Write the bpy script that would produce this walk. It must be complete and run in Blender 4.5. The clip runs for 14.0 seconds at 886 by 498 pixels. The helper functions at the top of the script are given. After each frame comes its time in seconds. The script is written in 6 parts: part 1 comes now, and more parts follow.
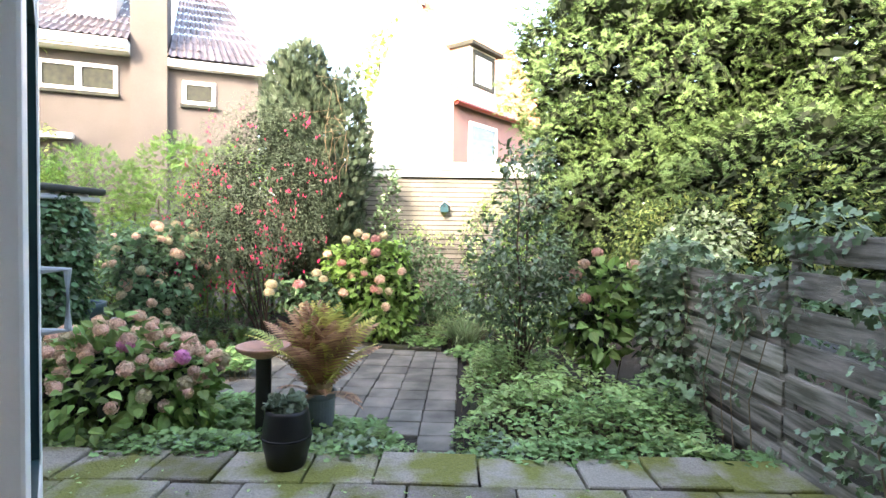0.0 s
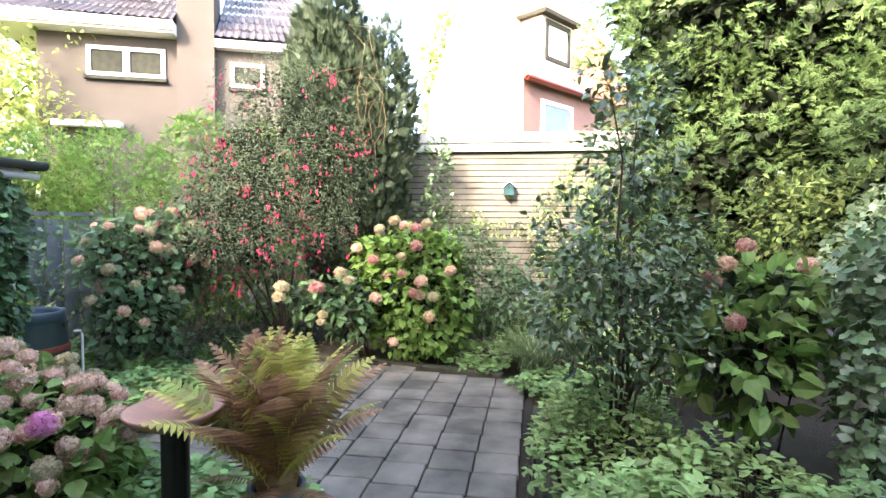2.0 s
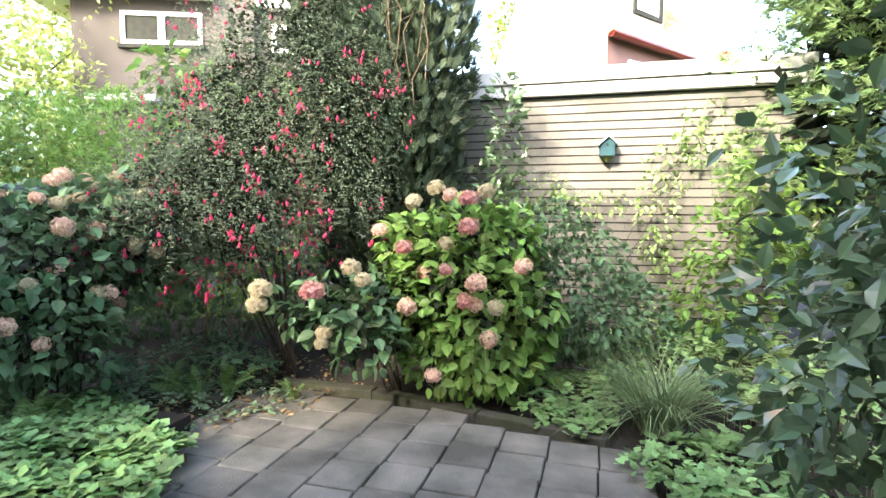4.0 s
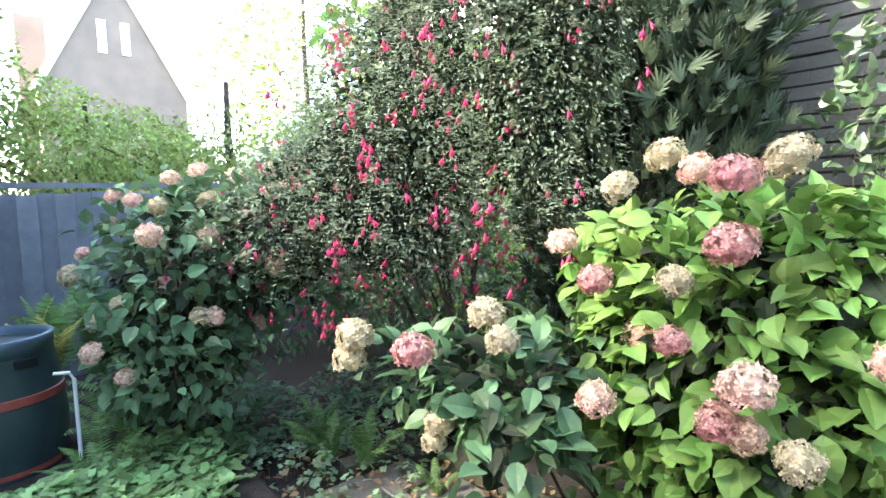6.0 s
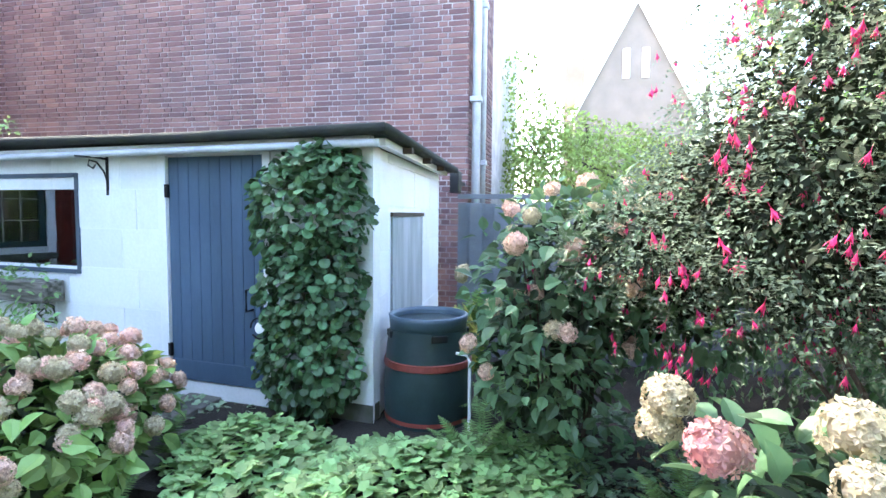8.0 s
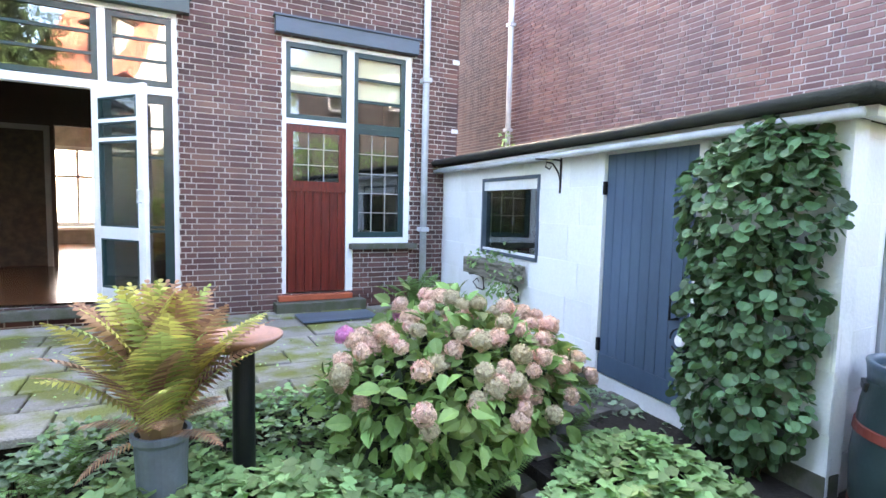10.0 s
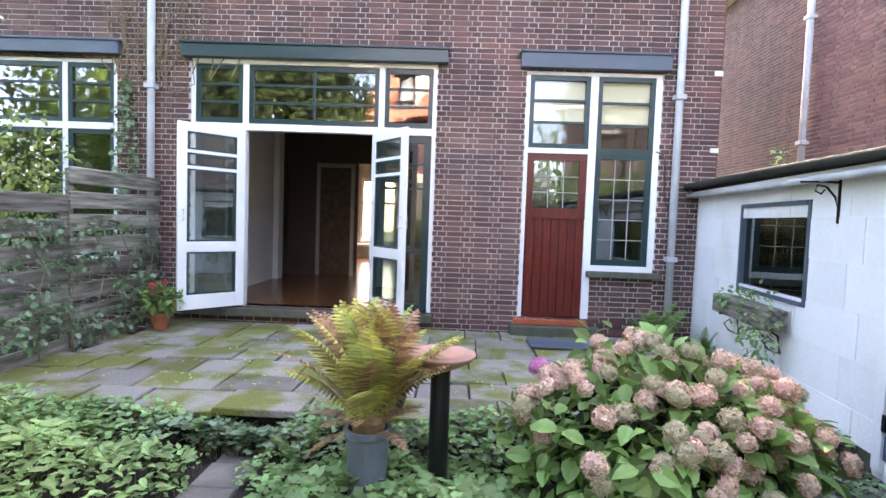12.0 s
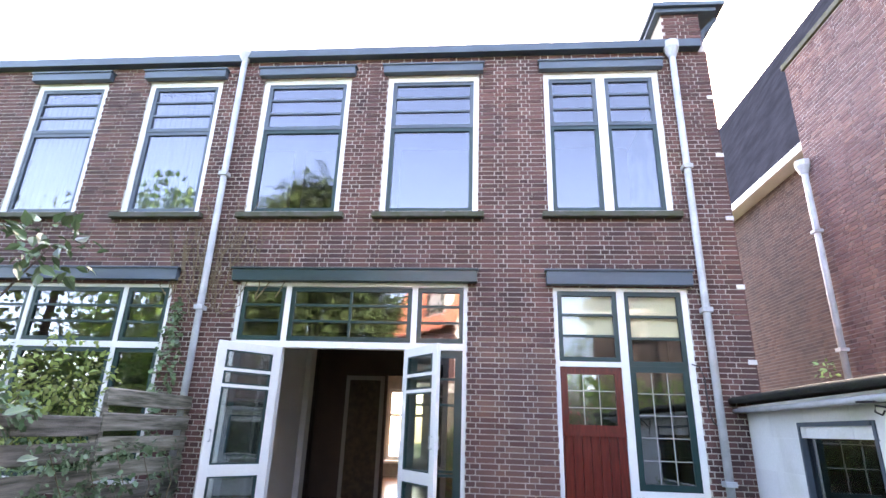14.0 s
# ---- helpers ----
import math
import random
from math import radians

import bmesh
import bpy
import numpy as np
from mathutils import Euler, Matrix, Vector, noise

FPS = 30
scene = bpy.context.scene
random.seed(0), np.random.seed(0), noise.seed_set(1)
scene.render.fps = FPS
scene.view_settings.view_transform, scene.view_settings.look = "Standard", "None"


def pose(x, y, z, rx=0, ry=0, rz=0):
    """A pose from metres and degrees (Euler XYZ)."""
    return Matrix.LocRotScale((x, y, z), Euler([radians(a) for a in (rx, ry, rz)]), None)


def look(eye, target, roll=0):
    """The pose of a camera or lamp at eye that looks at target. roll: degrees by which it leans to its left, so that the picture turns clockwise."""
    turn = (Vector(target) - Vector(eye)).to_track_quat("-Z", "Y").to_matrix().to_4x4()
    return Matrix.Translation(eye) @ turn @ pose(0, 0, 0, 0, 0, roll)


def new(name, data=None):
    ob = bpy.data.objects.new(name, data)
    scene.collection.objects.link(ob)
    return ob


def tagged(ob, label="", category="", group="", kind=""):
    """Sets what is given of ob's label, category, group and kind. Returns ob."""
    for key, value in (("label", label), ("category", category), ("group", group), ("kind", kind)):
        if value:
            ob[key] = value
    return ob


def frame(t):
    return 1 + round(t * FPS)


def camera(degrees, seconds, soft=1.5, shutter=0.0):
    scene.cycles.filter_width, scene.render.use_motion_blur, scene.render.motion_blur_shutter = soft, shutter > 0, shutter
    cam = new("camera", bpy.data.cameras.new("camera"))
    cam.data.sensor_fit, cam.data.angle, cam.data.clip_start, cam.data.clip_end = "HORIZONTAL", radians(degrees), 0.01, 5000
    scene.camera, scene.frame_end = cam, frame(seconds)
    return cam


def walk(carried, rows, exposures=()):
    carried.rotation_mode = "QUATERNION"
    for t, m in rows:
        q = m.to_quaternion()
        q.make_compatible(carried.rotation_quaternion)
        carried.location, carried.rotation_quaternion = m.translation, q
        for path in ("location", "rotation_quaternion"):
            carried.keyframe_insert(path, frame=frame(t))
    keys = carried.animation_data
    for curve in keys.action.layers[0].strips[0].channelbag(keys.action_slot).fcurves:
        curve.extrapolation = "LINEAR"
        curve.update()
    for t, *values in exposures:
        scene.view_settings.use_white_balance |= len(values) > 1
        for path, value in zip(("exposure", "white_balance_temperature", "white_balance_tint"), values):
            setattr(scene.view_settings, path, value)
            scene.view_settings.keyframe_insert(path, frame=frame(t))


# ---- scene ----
cam = camera(80.3, 14.0)
PATH = [
    (0, (0.752, -0.42, 1.656), (0.741, 1.579, 1.591), 0.9),
    (0.5, (0.804, -0.027, 1.657), (0.767, 1.972, 1.589), 0.9),
    (1, (0.831, 0.42, 1.629), (0.758, 2.418, 1.564), 0.8),
    (1.5, (0.867, 0.902, 1.58), (0.709, 2.894, 1.506), 0.6),
    (2, (0.854, 1.406, 1.589), (0.571, 3.384, 1.494), 0.5),
    (2.5, (0.815, 1.944, 1.582), (0.431, 3.904, 1.475), 0.5),
    (2.7, (0.792, 2.145, 1.578), (0.383, 4.1, 1.466), 0.5),
    (4.8, (0.371, 4.307, 1.41), (-0.347, 6.164, 1.225), 0.3),
    (5, (0.326, 4.507, 1.427), (-0.46, 6.335, 1.231), 0.3),
    (5.5, (0.24, 4.928, 1.488), (-0.771, 6.64, 1.269), -0.2),
    (6, (0.385, 5.435, 1.495), (-1.16, 6.69, 1.305), -1.2),
    (6.5, (0.27, 5.744, 1.49), (-1.517, 6.627, 1.319), -1.0),
    (7, (0.192, 5.937, 1.467), (-1.761, 6.342, 1.324), -0.3),
    (7.5, (0.194, 6.083, 1.494), (-1.8, 6.031, 1.348), -0.1),
    (8, (0.19, 6.189, 1.5), (-1.754, 5.739, 1.365), 0.5),
    (8.5, (0.12, 6.242, 1.501), (-1.692, 5.407, 1.361), 0.9),
    (9, (-0.006, 6.294, 1.479), (-1.568, 5.053, 1.344), 1.0),
    (9.2, (-0.039, 6.261, 1.481), (-1.498, 4.9, 1.341), 1.2),
    (11.3, (-0.604, 6.291, 1.478), (-0.698, 4.302, 1.294), 1.4),
    (11.5, (-0.629, 6.306, 1.501), (-0.664, 4.315, 1.309), 1.6),
    (12, (-0.633, 6.36, 1.547), (-0.589, 4.364, 1.439), 2.0),
    (12.5, (-0.617, 6.392, 1.593), (-0.519, 4.397, 1.684), 2.1),
    (13, (-0.615, 6.388, 1.644), (-0.474, 4.412, 1.918), 1.9),
    (13.5, (-0.623, 6.403, 1.652), (-0.458, 4.465, 2.119), 2.0),
    (14, (-0.585, 6.425, 1.653), (-0.423, 4.539, 2.301), 1.8),
]
walk(cam, [(t, look(eye, target, roll)) for t, eye, target, roll in PATH], [(0, 4.15, 7700, 13), (2.5, 4.0, 7500, 12), (5, 3.88, 6900, 8), (5.5, 4.2, 6800, 8), (6, 4.4, 6700, 9), (7.5, 4.65, 6500, 11), (9, 4.8, 7000, 13), (11.5, 4.6, 8000, 21), (14, 4.2, 7700, 22)])

# ---- light ----
SUN_DIR = Vector((-0.42, -1.0, 0.64)).normalized()   # towards the sun
world = bpy.data.worlds.new("sky")
world.use_nodes = True
scene.world = world
wn, wl = world.node_tree.nodes, world.node_tree.links
sky = wn.new("ShaderNodeTexSky")
sky.sky_type, sky.sun_disc = "NISHITA", False
sky.sun_elevation = math.asin(SUN_DIR.z)
sky.sun_rotation = math.atan2(SUN_DIR.x, SUN_DIR.y)
sky.dust_density, sky.air_density, sky.ozone_density = 2.5, 0.7, 0.6
wn["Background"].inputs[1].default_value = 0.15
wl.new(sky.outputs[0], wn["Background"].inputs[0])
sun = new("sun", bpy.data.lights.new("sun", "SUN"))
sun.data.energy, sun.data.angle, sun.data.color = 0.95, radians(8.0), (1.0, 0.95, 0.86)
sun.rotation_mode = "QUATERNION"
sun.rotation_quaternion = SUN_DIR.to_track_quat("Z", "Y")

# ---- materials ----
def material(name, col, rough=0.8, var=0.25, scale=6.0, fine=60.0, bump=0.3, metal=0.0, col2=None, island=0.0,
             obj=0.0, spec=0.4, trans=0.0, stretch=(1, 1, 1), cut=None, world=False):
    """A surface with a colour, stains at one scale, grain at another, and relief from the grain."""
    m = bpy.data.materials.new(name)
    m.use_nodes = True
    n, l = m.node_tree.nodes, m.node_tree.links
    b = n["Principled BSDF"]
    co = n.new("ShaderNodeTexCoord")
    mp = n.new("ShaderNodeMapping")
    mp.inputs["Scale"].default_value = stretch
    place = n.new("ShaderNodeNewGeometry")
    l.new(place.outputs["Position"] if world else co.outputs["Object"], mp.inputs[0])
    big = n.new("ShaderNodeTexNoise")
    big.inputs["Scale"].default_value, big.inputs["Detail"].default_value = scale, 5
    l.new(mp.outputs[0], big.inputs["Vector"])
    sm = n.new("ShaderNodeTexNoise")
    sm.inputs["Scale"].default_value, sm.inputs["Detail"].default_value = fine, 3
    l.new(mp.outputs[0], sm.inputs["Vector"])
    ramp = n.new("ShaderNodeValToRGB")
    lo, hi = cut or (0.35, 0.68)
    ramp.color_ramp.elements[0].position, ramp.color_ramp.elements[1].position = lo, hi
    c2 = col2 or tuple(c * (1 - var) for c in col)
    ramp.color_ramp.elements[0].color, ramp.color_ramp.elements[1].color = (*c2, 1), (*col, 1)
    l.new(big.outputs[0], ramp.inputs[0])
    out = ramp.outputs[0]
    hsv = n.new("ShaderNodeHueSaturation")
    l.new(out, hsv.inputs["Color"])
    val = n.new("ShaderNodeMath")
    val.operation = "MULTIPLY_ADD"
    val.inputs[1].default_value, val.inputs[2].default_value = 0.5 * var + 0.1, 1 - 0.25 * var - 0.05
    l.new(sm.outputs[0], val.inputs[0])
    last = val.outputs[0]
    for amount, node, sock in ((island, "ShaderNodeNewGeometry", "Random Per Island"), (obj, "ShaderNodeObjectInfo", "Random")):
        if amount:
            g = n.new(node)
            k = n.new("ShaderNodeMath")
            k.operation = "MULTIPLY_ADD"
            k.inputs[1].default_value, k.inputs[2].default_value = 2 * amount, 1 - amount
            l.new(g.outputs[sock], k.inputs[0])
            t = n.new("ShaderNodeMath")
            t.operation = "MULTIPLY"
            l.new(last, t.inputs[0]), l.new(k.outputs[0], t.inputs[1])
            last = t.outputs[0]
            h = n.new("ShaderNodeMath")
            h.operation = "MULTIPLY_ADD"
            h.inputs[1].default_value, h.inputs[2].default_value = 0.07 * amount, 0.5 - 0.035 * amount
            l.new(g.outputs[sock], h.inputs[0]), l.new(h.outputs[0], hsv.inputs["Hue"])
    l.new(last, hsv.inputs["Value"])
    l.new(hsv.outputs[0], b.inputs["Base Color"])
    b.inputs["Roughness"].default_value, b.inputs["Metallic"].default_value = rough, metal
    b.inputs["Specular IOR Level"].default_value = spec
    if bump:
        bp = n.new("ShaderNodeBump")
        bp.inputs["Strength"].default_value, bp.inputs["Distance"].default_value = bump, 0.01
        l.new(sm.outputs[0], bp.inputs["Height"]), l.new(bp.outputs[0], b.inputs["Normal"])
    if trans:
        tr = n.new("ShaderNodeBsdfTranslucent")
        mix = n.new("ShaderNodeMixShader")
        mix.inputs[0].default_value = trans
        l.new(hsv.outputs[0], tr.inputs[0])
        l.new(b.outputs[0], mix.inputs[1]), l.new(tr.outputs[0], mix.inputs[2])
        l.new(mix.outputs[0], n["Material Output"].inputs[0])
    return m


def pane_material(name, mirror, tint=(0.85, 0.9, 0.88), wave=0.02):
    m = bpy.data.materials.new(name)
    m.use_nodes = True
    n, l = m.node_tree.nodes, m.node_tree.links
    n.remove(n["Principled BSDF"])
    tr, gl, mix = n.new("ShaderNodeBsdfTransparent"), n.new("ShaderNodeBsdfGlossy"), n.new("ShaderNodeMixShader")
    tr.inputs[0].default_value = (*tint, 1)
    gl.inputs["Roughness"].default_value = 0.01
    gl.inputs["Color"].default_value = (0.90, 0.92, 0.97, 1)
    noi, bp = n.new("ShaderNodeTexNoise"), n.new("ShaderNodeBump")
    noi.inputs["Scale"].default_value = 2.5
    bp.inputs["Strength"].default_value, bp.inputs["Distance"].default_value = wave, 0.05
    l.new(noi.outputs[0], bp.inputs["Height"]), l.new(bp.outputs[0], gl.inputs["Normal"])
    mix.inputs[0].default_value = mirror
    l.new(tr.outputs[0], mix.inputs[1]), l.new(gl.outputs[0], mix.inputs[2])
    l.new(mix.outputs[0], n["Material Output"].inputs[0])
    return m


BRICK = material("red_brown_brick", (0.178, 0.086, 0.066), 0.85, 0.4, 1.2, 90, 0.5, col2=(0.105, 0.055, 0.05), island=0.4, obj=0.35, world=True)
MORTAR = material("pale_mortar", (0.62, 0.575, 0.51), 0.95, 0.35, 4, 120, 0.5)
BRICK_N = material("purple_red_brick", (0.178, 0.087, 0.077), 0.85, 0.3, 0.8, 70, 0.4, col2=(0.129, 0.073, 0.073), island=0.38)
MORTAR_N = material("grey_mortar", (0.49, 0.45, 0.44), 0.95, 0.3, 4, 100, 0.4)
# Set-back wall: darker copies; the narrow passage's shade is put into the colour.
BRICK_SETBACK = material("setback_shaded_brown_brick", (0.105, 0.052, 0.042), 0.9, 0.3, 0.8, 70, 0.4, col2=(0.065, 0.036, 0.032), island=0.38)
MORTAR_SETBACK = material("setback_shaded_mortar", (0.20, 0.17, 0.15), 0.95, 0.3, 4, 100, 0.4)
BRICK_G = material("cream_long_brick", (0.235, 0.222, 0.192), 0.85, 0.3, 1.4, 60, 0.6, col2=(0.165, 0.16, 0.135), island=0.14, obj=0.12, world=True)
JOINT_G = material("dark_joint", (0.05, 0.045, 0.04), 0.95, 0.3, 6, 80, 0.3)
BRICK_T = material("tan_brick", (0.088, 0.077, 0.071), 0.9, 0.2, 1.0, 25, 0.3, col2=(0.070, 0.061, 0.056))
BRICK_F = material("pale_tan_brick", (0.26, 0.205, 0.165), 0.9, 0.2, 1.0, 25, 0.3, col2=(0.21, 0.165, 0.135))
SLATE = material("dark_slate", (0.035, 0.036, 0.044), 1.0, 0.35, 2.0, 18, 0.4, spec=0.0)
WHITE = material("white_paint", (0.80, 0.80, 0.77), 0.45, 0.08, 3, 40, 0.08)
WHITE_OLD = material("weathered_white_paint", (0.80, 0.81, 0.80), 0.75, 0.1, 1.6, 45, 0.35, col2=(0.68, 0.69, 0.64), obj=0.05, cut=(0.25, 0.5))
GREEN = material("dark_green_paint", (0.012, 0.045, 0.045), 0.35, 0.3, 4, 60, 0.05)
BLUE = material("blue_grey_paint", (0.075, 0.125, 0.185), 0.5, 0.25, 2.5, 60, 0.15, stretch=(1, 1, 0.3), obj=0.06)
LINTEL_G = material("dark_green_blue_paint", (0.028, 0.065, 0.068), 0.35, 0.4, 4, 50, 0.1, stretch=(0.3, 1, 1))
LINTEL = material("slate_blue_paint", (0.085, 0.115, 0.145), 0.45, 0.25, 4, 50, 0.1, stretch=(0.3, 1, 1))
REDWOOD = material("varnished_red_wood", (0.16, 0.022, 0.014), 0.3, 0.5, 9, 70, 0.08, stretch=(6, 6, 0.5))
REDTILE = material("orange_sill_tile", (0.45, 0.10, 0.04), 0.6, 0.3, 6, 40, 0.2)
ZINC = material("grey_painted_pipe", (0.52, 0.54, 0.55), 0.45, 0.25, 5, 40, 0.1)
FELT = material("dark_roof_felt", (0.018, 0.019, 0.019), 0.9, 0.5, 6, 120, 0.6, col2=(0.032, 0.036, 0.024))
STONE = material("mossy_sill_stone", (0.105, 0.10, 0.085), 0.9, 0.4, 8, 60, 0.5, col2=(0.065, 0.072, 0.04))
KERB = material("dark_mossy_kerb_stone", (0.062, 0.058, 0.046), 0.95, 0.5, 7, 60, 0.7, col2=(0.035, 0.042, 0.018))
SLAB = material("mossy_gravel_slab", (0.245, 0.225, 0.19), 0.95, 1.6, 2.9, 75, 1.0, col2=(0.14, 0.145, 0.035), obj=0.25, cut=(0.42, 0.59), world=True)
TILE = material("grey_patio_tile", (0.205, 0.188, 0.162), 0.9, 0.45, 3, 90, 0.8, col2=(0.085, 0.085, 0.07), obj=0.16, world=True)
SOIL = material("dark_damp_soil", (0.028, 0.021, 0.017), 0.95, 0.5, 9, 60, 1.0, col2=(0.02, 0.017, 0.012))
LAWN = material("distant_grass", (0.06, 0.09, 0.03), 0.95, 0.4, 1, 30, 0.3)
OLDWOOD = material("weathered_grey_plank", (0.37, 0.335, 0.28), 0.85, 0.8, 5, 60, 0.9, col2=(0.09, 0.09, 0.06), obj=0.3, stretch=(6, 0.5, 6), world=True)
PANEL = material("pale_grey_weathered_panel", (0.42, 0.45, 0.47), 0.8, 0.45, 3, 50, 0.3, col2=(0.26, 0.30, 0.29), stretch=(2, 2, 0.4))
GREYWOOD = material("blue_grey_fence_board", (0.16, 0.175, 0.19), 0.8, 0.25, 5, 60, 0.3, obj=0.12)
FLOORWOOD = material("polished_parquet", (0.20, 0.075, 0.03), 0.2, 0.35, 4, 40, 0.03, stretch=(6, 0.7, 1))
PLASTER = material("white_room_plaster", (0.62, 0.60, 0.57), 0.8, 0.06, 2, 40, 0.05)
BROWNWALL = material("brown_room_panelling", (0.055, 0.03, 0.02), 0.6, 0.3, 2, 30, 0.05)
TERRA = material("pinkish_terracotta", (0.50, 0.27, 0.19), 0.7, 0.25, 9, 60, 0.25, col2=(0.38, 0.22, 0.17))
TERRA_D = material("red_terracotta", (0.36, 0.11, 0.055), 0.75, 0.25, 9, 60, 0.25)
BLACK = material("black_paint", (0.012, 0.013, 0.014), 0.4, 0.3, 6, 60, 0.1)
BARREL = material("dark_green_plastic", (0.032, 0.055, 0.056), 0.38, 0.35, 6, 50, 0.1)
BARREL_RIM = material("blue_grey_plastic_rim", (0.07, 0.11, 0.14), 0.4, 0.25, 6, 50, 0.1)
REDBAND = material("faded_red_band", (0.24, 0.05, 0.035), 0.5, 0.4, 8, 40, 0.1)
BLUEPOT = material("grey_blue_pot", (0.16, 0.19, 0.21), 0.5, 0.25, 8, 50, 0.15)
TEAL = material("teal_bird_box_paint", (0.02, 0.088, 0.105), 0.6, 0.2, 9, 60, 0.2)
IRON = material("black_iron", (0.02, 0.02, 0.022), 0.5, 0.3, 9, 60, 0.2, metal=0.6)
TRIM = material("white_fascia", (0.78, 0.77, 0.73), 0.5, 0.1, 2, 30, 0.05)
ROOF_D = material("glazed_purple_brown_tile", (0.085, 0.075, 0.085), 0.25, 0.3, 3, 30, 0.1, island=0.2)
ROOF_R = material("red_clay_roof", (0.60, 0.22, 0.14), 0.8, 0.2, 3, 30, 0.3, island=0.15)
WHITEWASH = material("whitewashed_gable", (0.82, 0.80, 0.76), 0.8, 0.08, 1, 20, 0.1)
BARK = material("brown_bark", (0.085, 0.06, 0.04), 0.9, 0.4, 12, 80, 0.8)
TWIG = material("pale_twig", (0.24, 0.18, 0.11), 0.85, 0.3, 12, 80, 0.4)
CURTAIN = material("white_net_curtain", (0.8, 0.82, 0.85), 0.9, 0.1, 3, 40, 0.05, trans=0.5)
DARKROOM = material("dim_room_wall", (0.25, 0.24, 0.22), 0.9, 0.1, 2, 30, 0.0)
LEAD = material("lead_came", (0.35, 0.35, 0.33), 0.5, 0.2, 9, 60, 0.1)
PANE = pane_material("window_pane", 0.16)
PANE_UP = pane_material("upper_window_pane", 0.12, (0.6, 0.62, 0.68))
PANE_CLEAR = pane_material("clear_window_pane", 0.05, (0.95, 0.96, 0.94))
PANE_DARK = pane_material("shaded_window_pane", 0.15, (0.5, 0.55, 0.52))
BLIND = material("cream_roller_blind", (0.72, 0.68, 0.48), 0.9, 0.05, 3, 60, 0.05)


def leafmat(name, col, col2, rough=0.45, trans=0.3, island=0.45, spec=0.28):
    return material(name, col, rough, 0.15, 1.7, 30, 0.0, col2=col2, island=island, trans=trans, spec=spec)


L_HYD = leafmat("hydrangea_leaf", (0.26, 0.39, 0.12), (0.15, 0.26, 0.075))
L_HYD_LIME = leafmat("lime_hydrangea_leaf", (0.225, 0.365, 0.09), (0.15, 0.27, 0.07))
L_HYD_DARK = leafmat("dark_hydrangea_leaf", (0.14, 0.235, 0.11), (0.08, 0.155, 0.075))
L_FUCH = leafmat("fuchsia_leaf", (0.215, 0.265, 0.18), (0.14, 0.185, 0.12), 0.6, 0.25, 0.25, 0.15)
# Near-black leaf: the shade inside the crowns is put into its colour.
L_INNER_SHADE = leafmat("inner_leaf_with_painted_shade", (0.035, 0.05, 0.025), (0.02, 0.03, 0.015), 0.8, 0.05)
L_CON = leafmat("cypress_spray", (0.145, 0.22, 0.084), (0.085, 0.14, 0.05), 0.65, 0.2, 0.35, 0.15)
L_YEW = leafmat("dark_yew_spray", (0.075, 0.105, 0.06), (0.035, 0.055, 0.032), 0.6, 0.12)
L_HEDGE = leafmat("hedge_leaf", (0.24, 0.39, 0.085), (0.13, 0.24, 0.055), 0.55)
L_CAM = leafmat("glossy_dark_leaf", (0.15, 0.22, 0.115), (0.08, 0.135, 0.065), 0.22, 0.12, spec=0.6)
L_IVY = leafmat("ivy_leaf", (0.18, 0.27, 0.14), (0.10, 0.165, 0.08), 0.3, 0.15, spec=0.55)
L_CLIMB = leafmat("climber_leaf", (0.125, 0.22, 0.10), (0.065, 0.13, 0.06), 0.4, 0.2, 0.6)
L_GER = leafmat("pale_geranium_leaf", (0.27, 0.42, 0.17), (0.16, 0.28, 0.10), 0.55)
L_VAR = leafmat("variegated_pale_leaf", (0.55, 0.60, 0.36), (0.34, 0.43, 0.22), 0.45, 0.25)
L_GRASS = leafmat("striped_grass_blade", (0.30, 0.38, 0.20), (0.18, 0.26, 0.12), 0.5)
L_HERB = leafmat("mid_green_leaf", (0.38, 0.52, 0.20), (0.23, 0.35, 0.13), 0.5)
L_YEL = leafmat("yellow_green_leaf", (0.34, 0.39, 0.12), (0.20, 0.27, 0.08), 0.5, 0.35)
L_TREE = leafmat("tree_leaf", (0.32, 0.40, 0.11), (0.20, 0.27, 0.07), 0.55, 0.4)
L_FERN = leafmat("fern_frond", (0.17, 0.29, 0.09), (0.11, 0.20, 0.06), 0.55, 0.35)
L_FERN_Y = leafmat("yellowing_fern_frond", (0.66, 0.58, 0.17), (0.42, 0.44, 0.11), 0.55, 0.35)
L_FERN_YG = leafmat("pale_green_fern_frond", (0.42, 0.48, 0.14), (0.28, 0.36, 0.09), 0.55, 0.35)
L_FERN_B = leafmat("browning_fern_frond", (0.50, 0.29, 0.17), (0.33, 0.17, 0.10), 0.6, 0.3)
F_PINK = leafmat("dusty_pink_floret", (0.78, 0.47, 0.41), (0.66, 0.50, 0.35), 0.7, 0.2, 0.3)
F_CREAM = leafmat("faded_cream_floret", (0.52, 0.44, 0.30), (0.46, 0.40, 0.24), 0.7, 0.2, 0.25)
F_ROSE = leafmat("rose_pink_floret", (0.58, 0.20, 0.23), (0.50, 0.34, 0.26), 0.7, 0.2, 0.3)
F_HOT = leafmat("bright_pink_floret", (0.75, 0.28, 0.50), (0.65, 0.25, 0.45), 0.7, 0.2, 0.1)
F_FUCH = leafmat("crimson_fuchsia_flower", (0.82, 0.06, 0.20), (0.66, 0.04, 0.15), 0.5, 0.25, 0.3)
F_RED = leafmat("red_geranium_flower", (0.75, 0.04, 0.08), (0.6, 0.03, 0.06), 0.6, 0.2, 0.3)
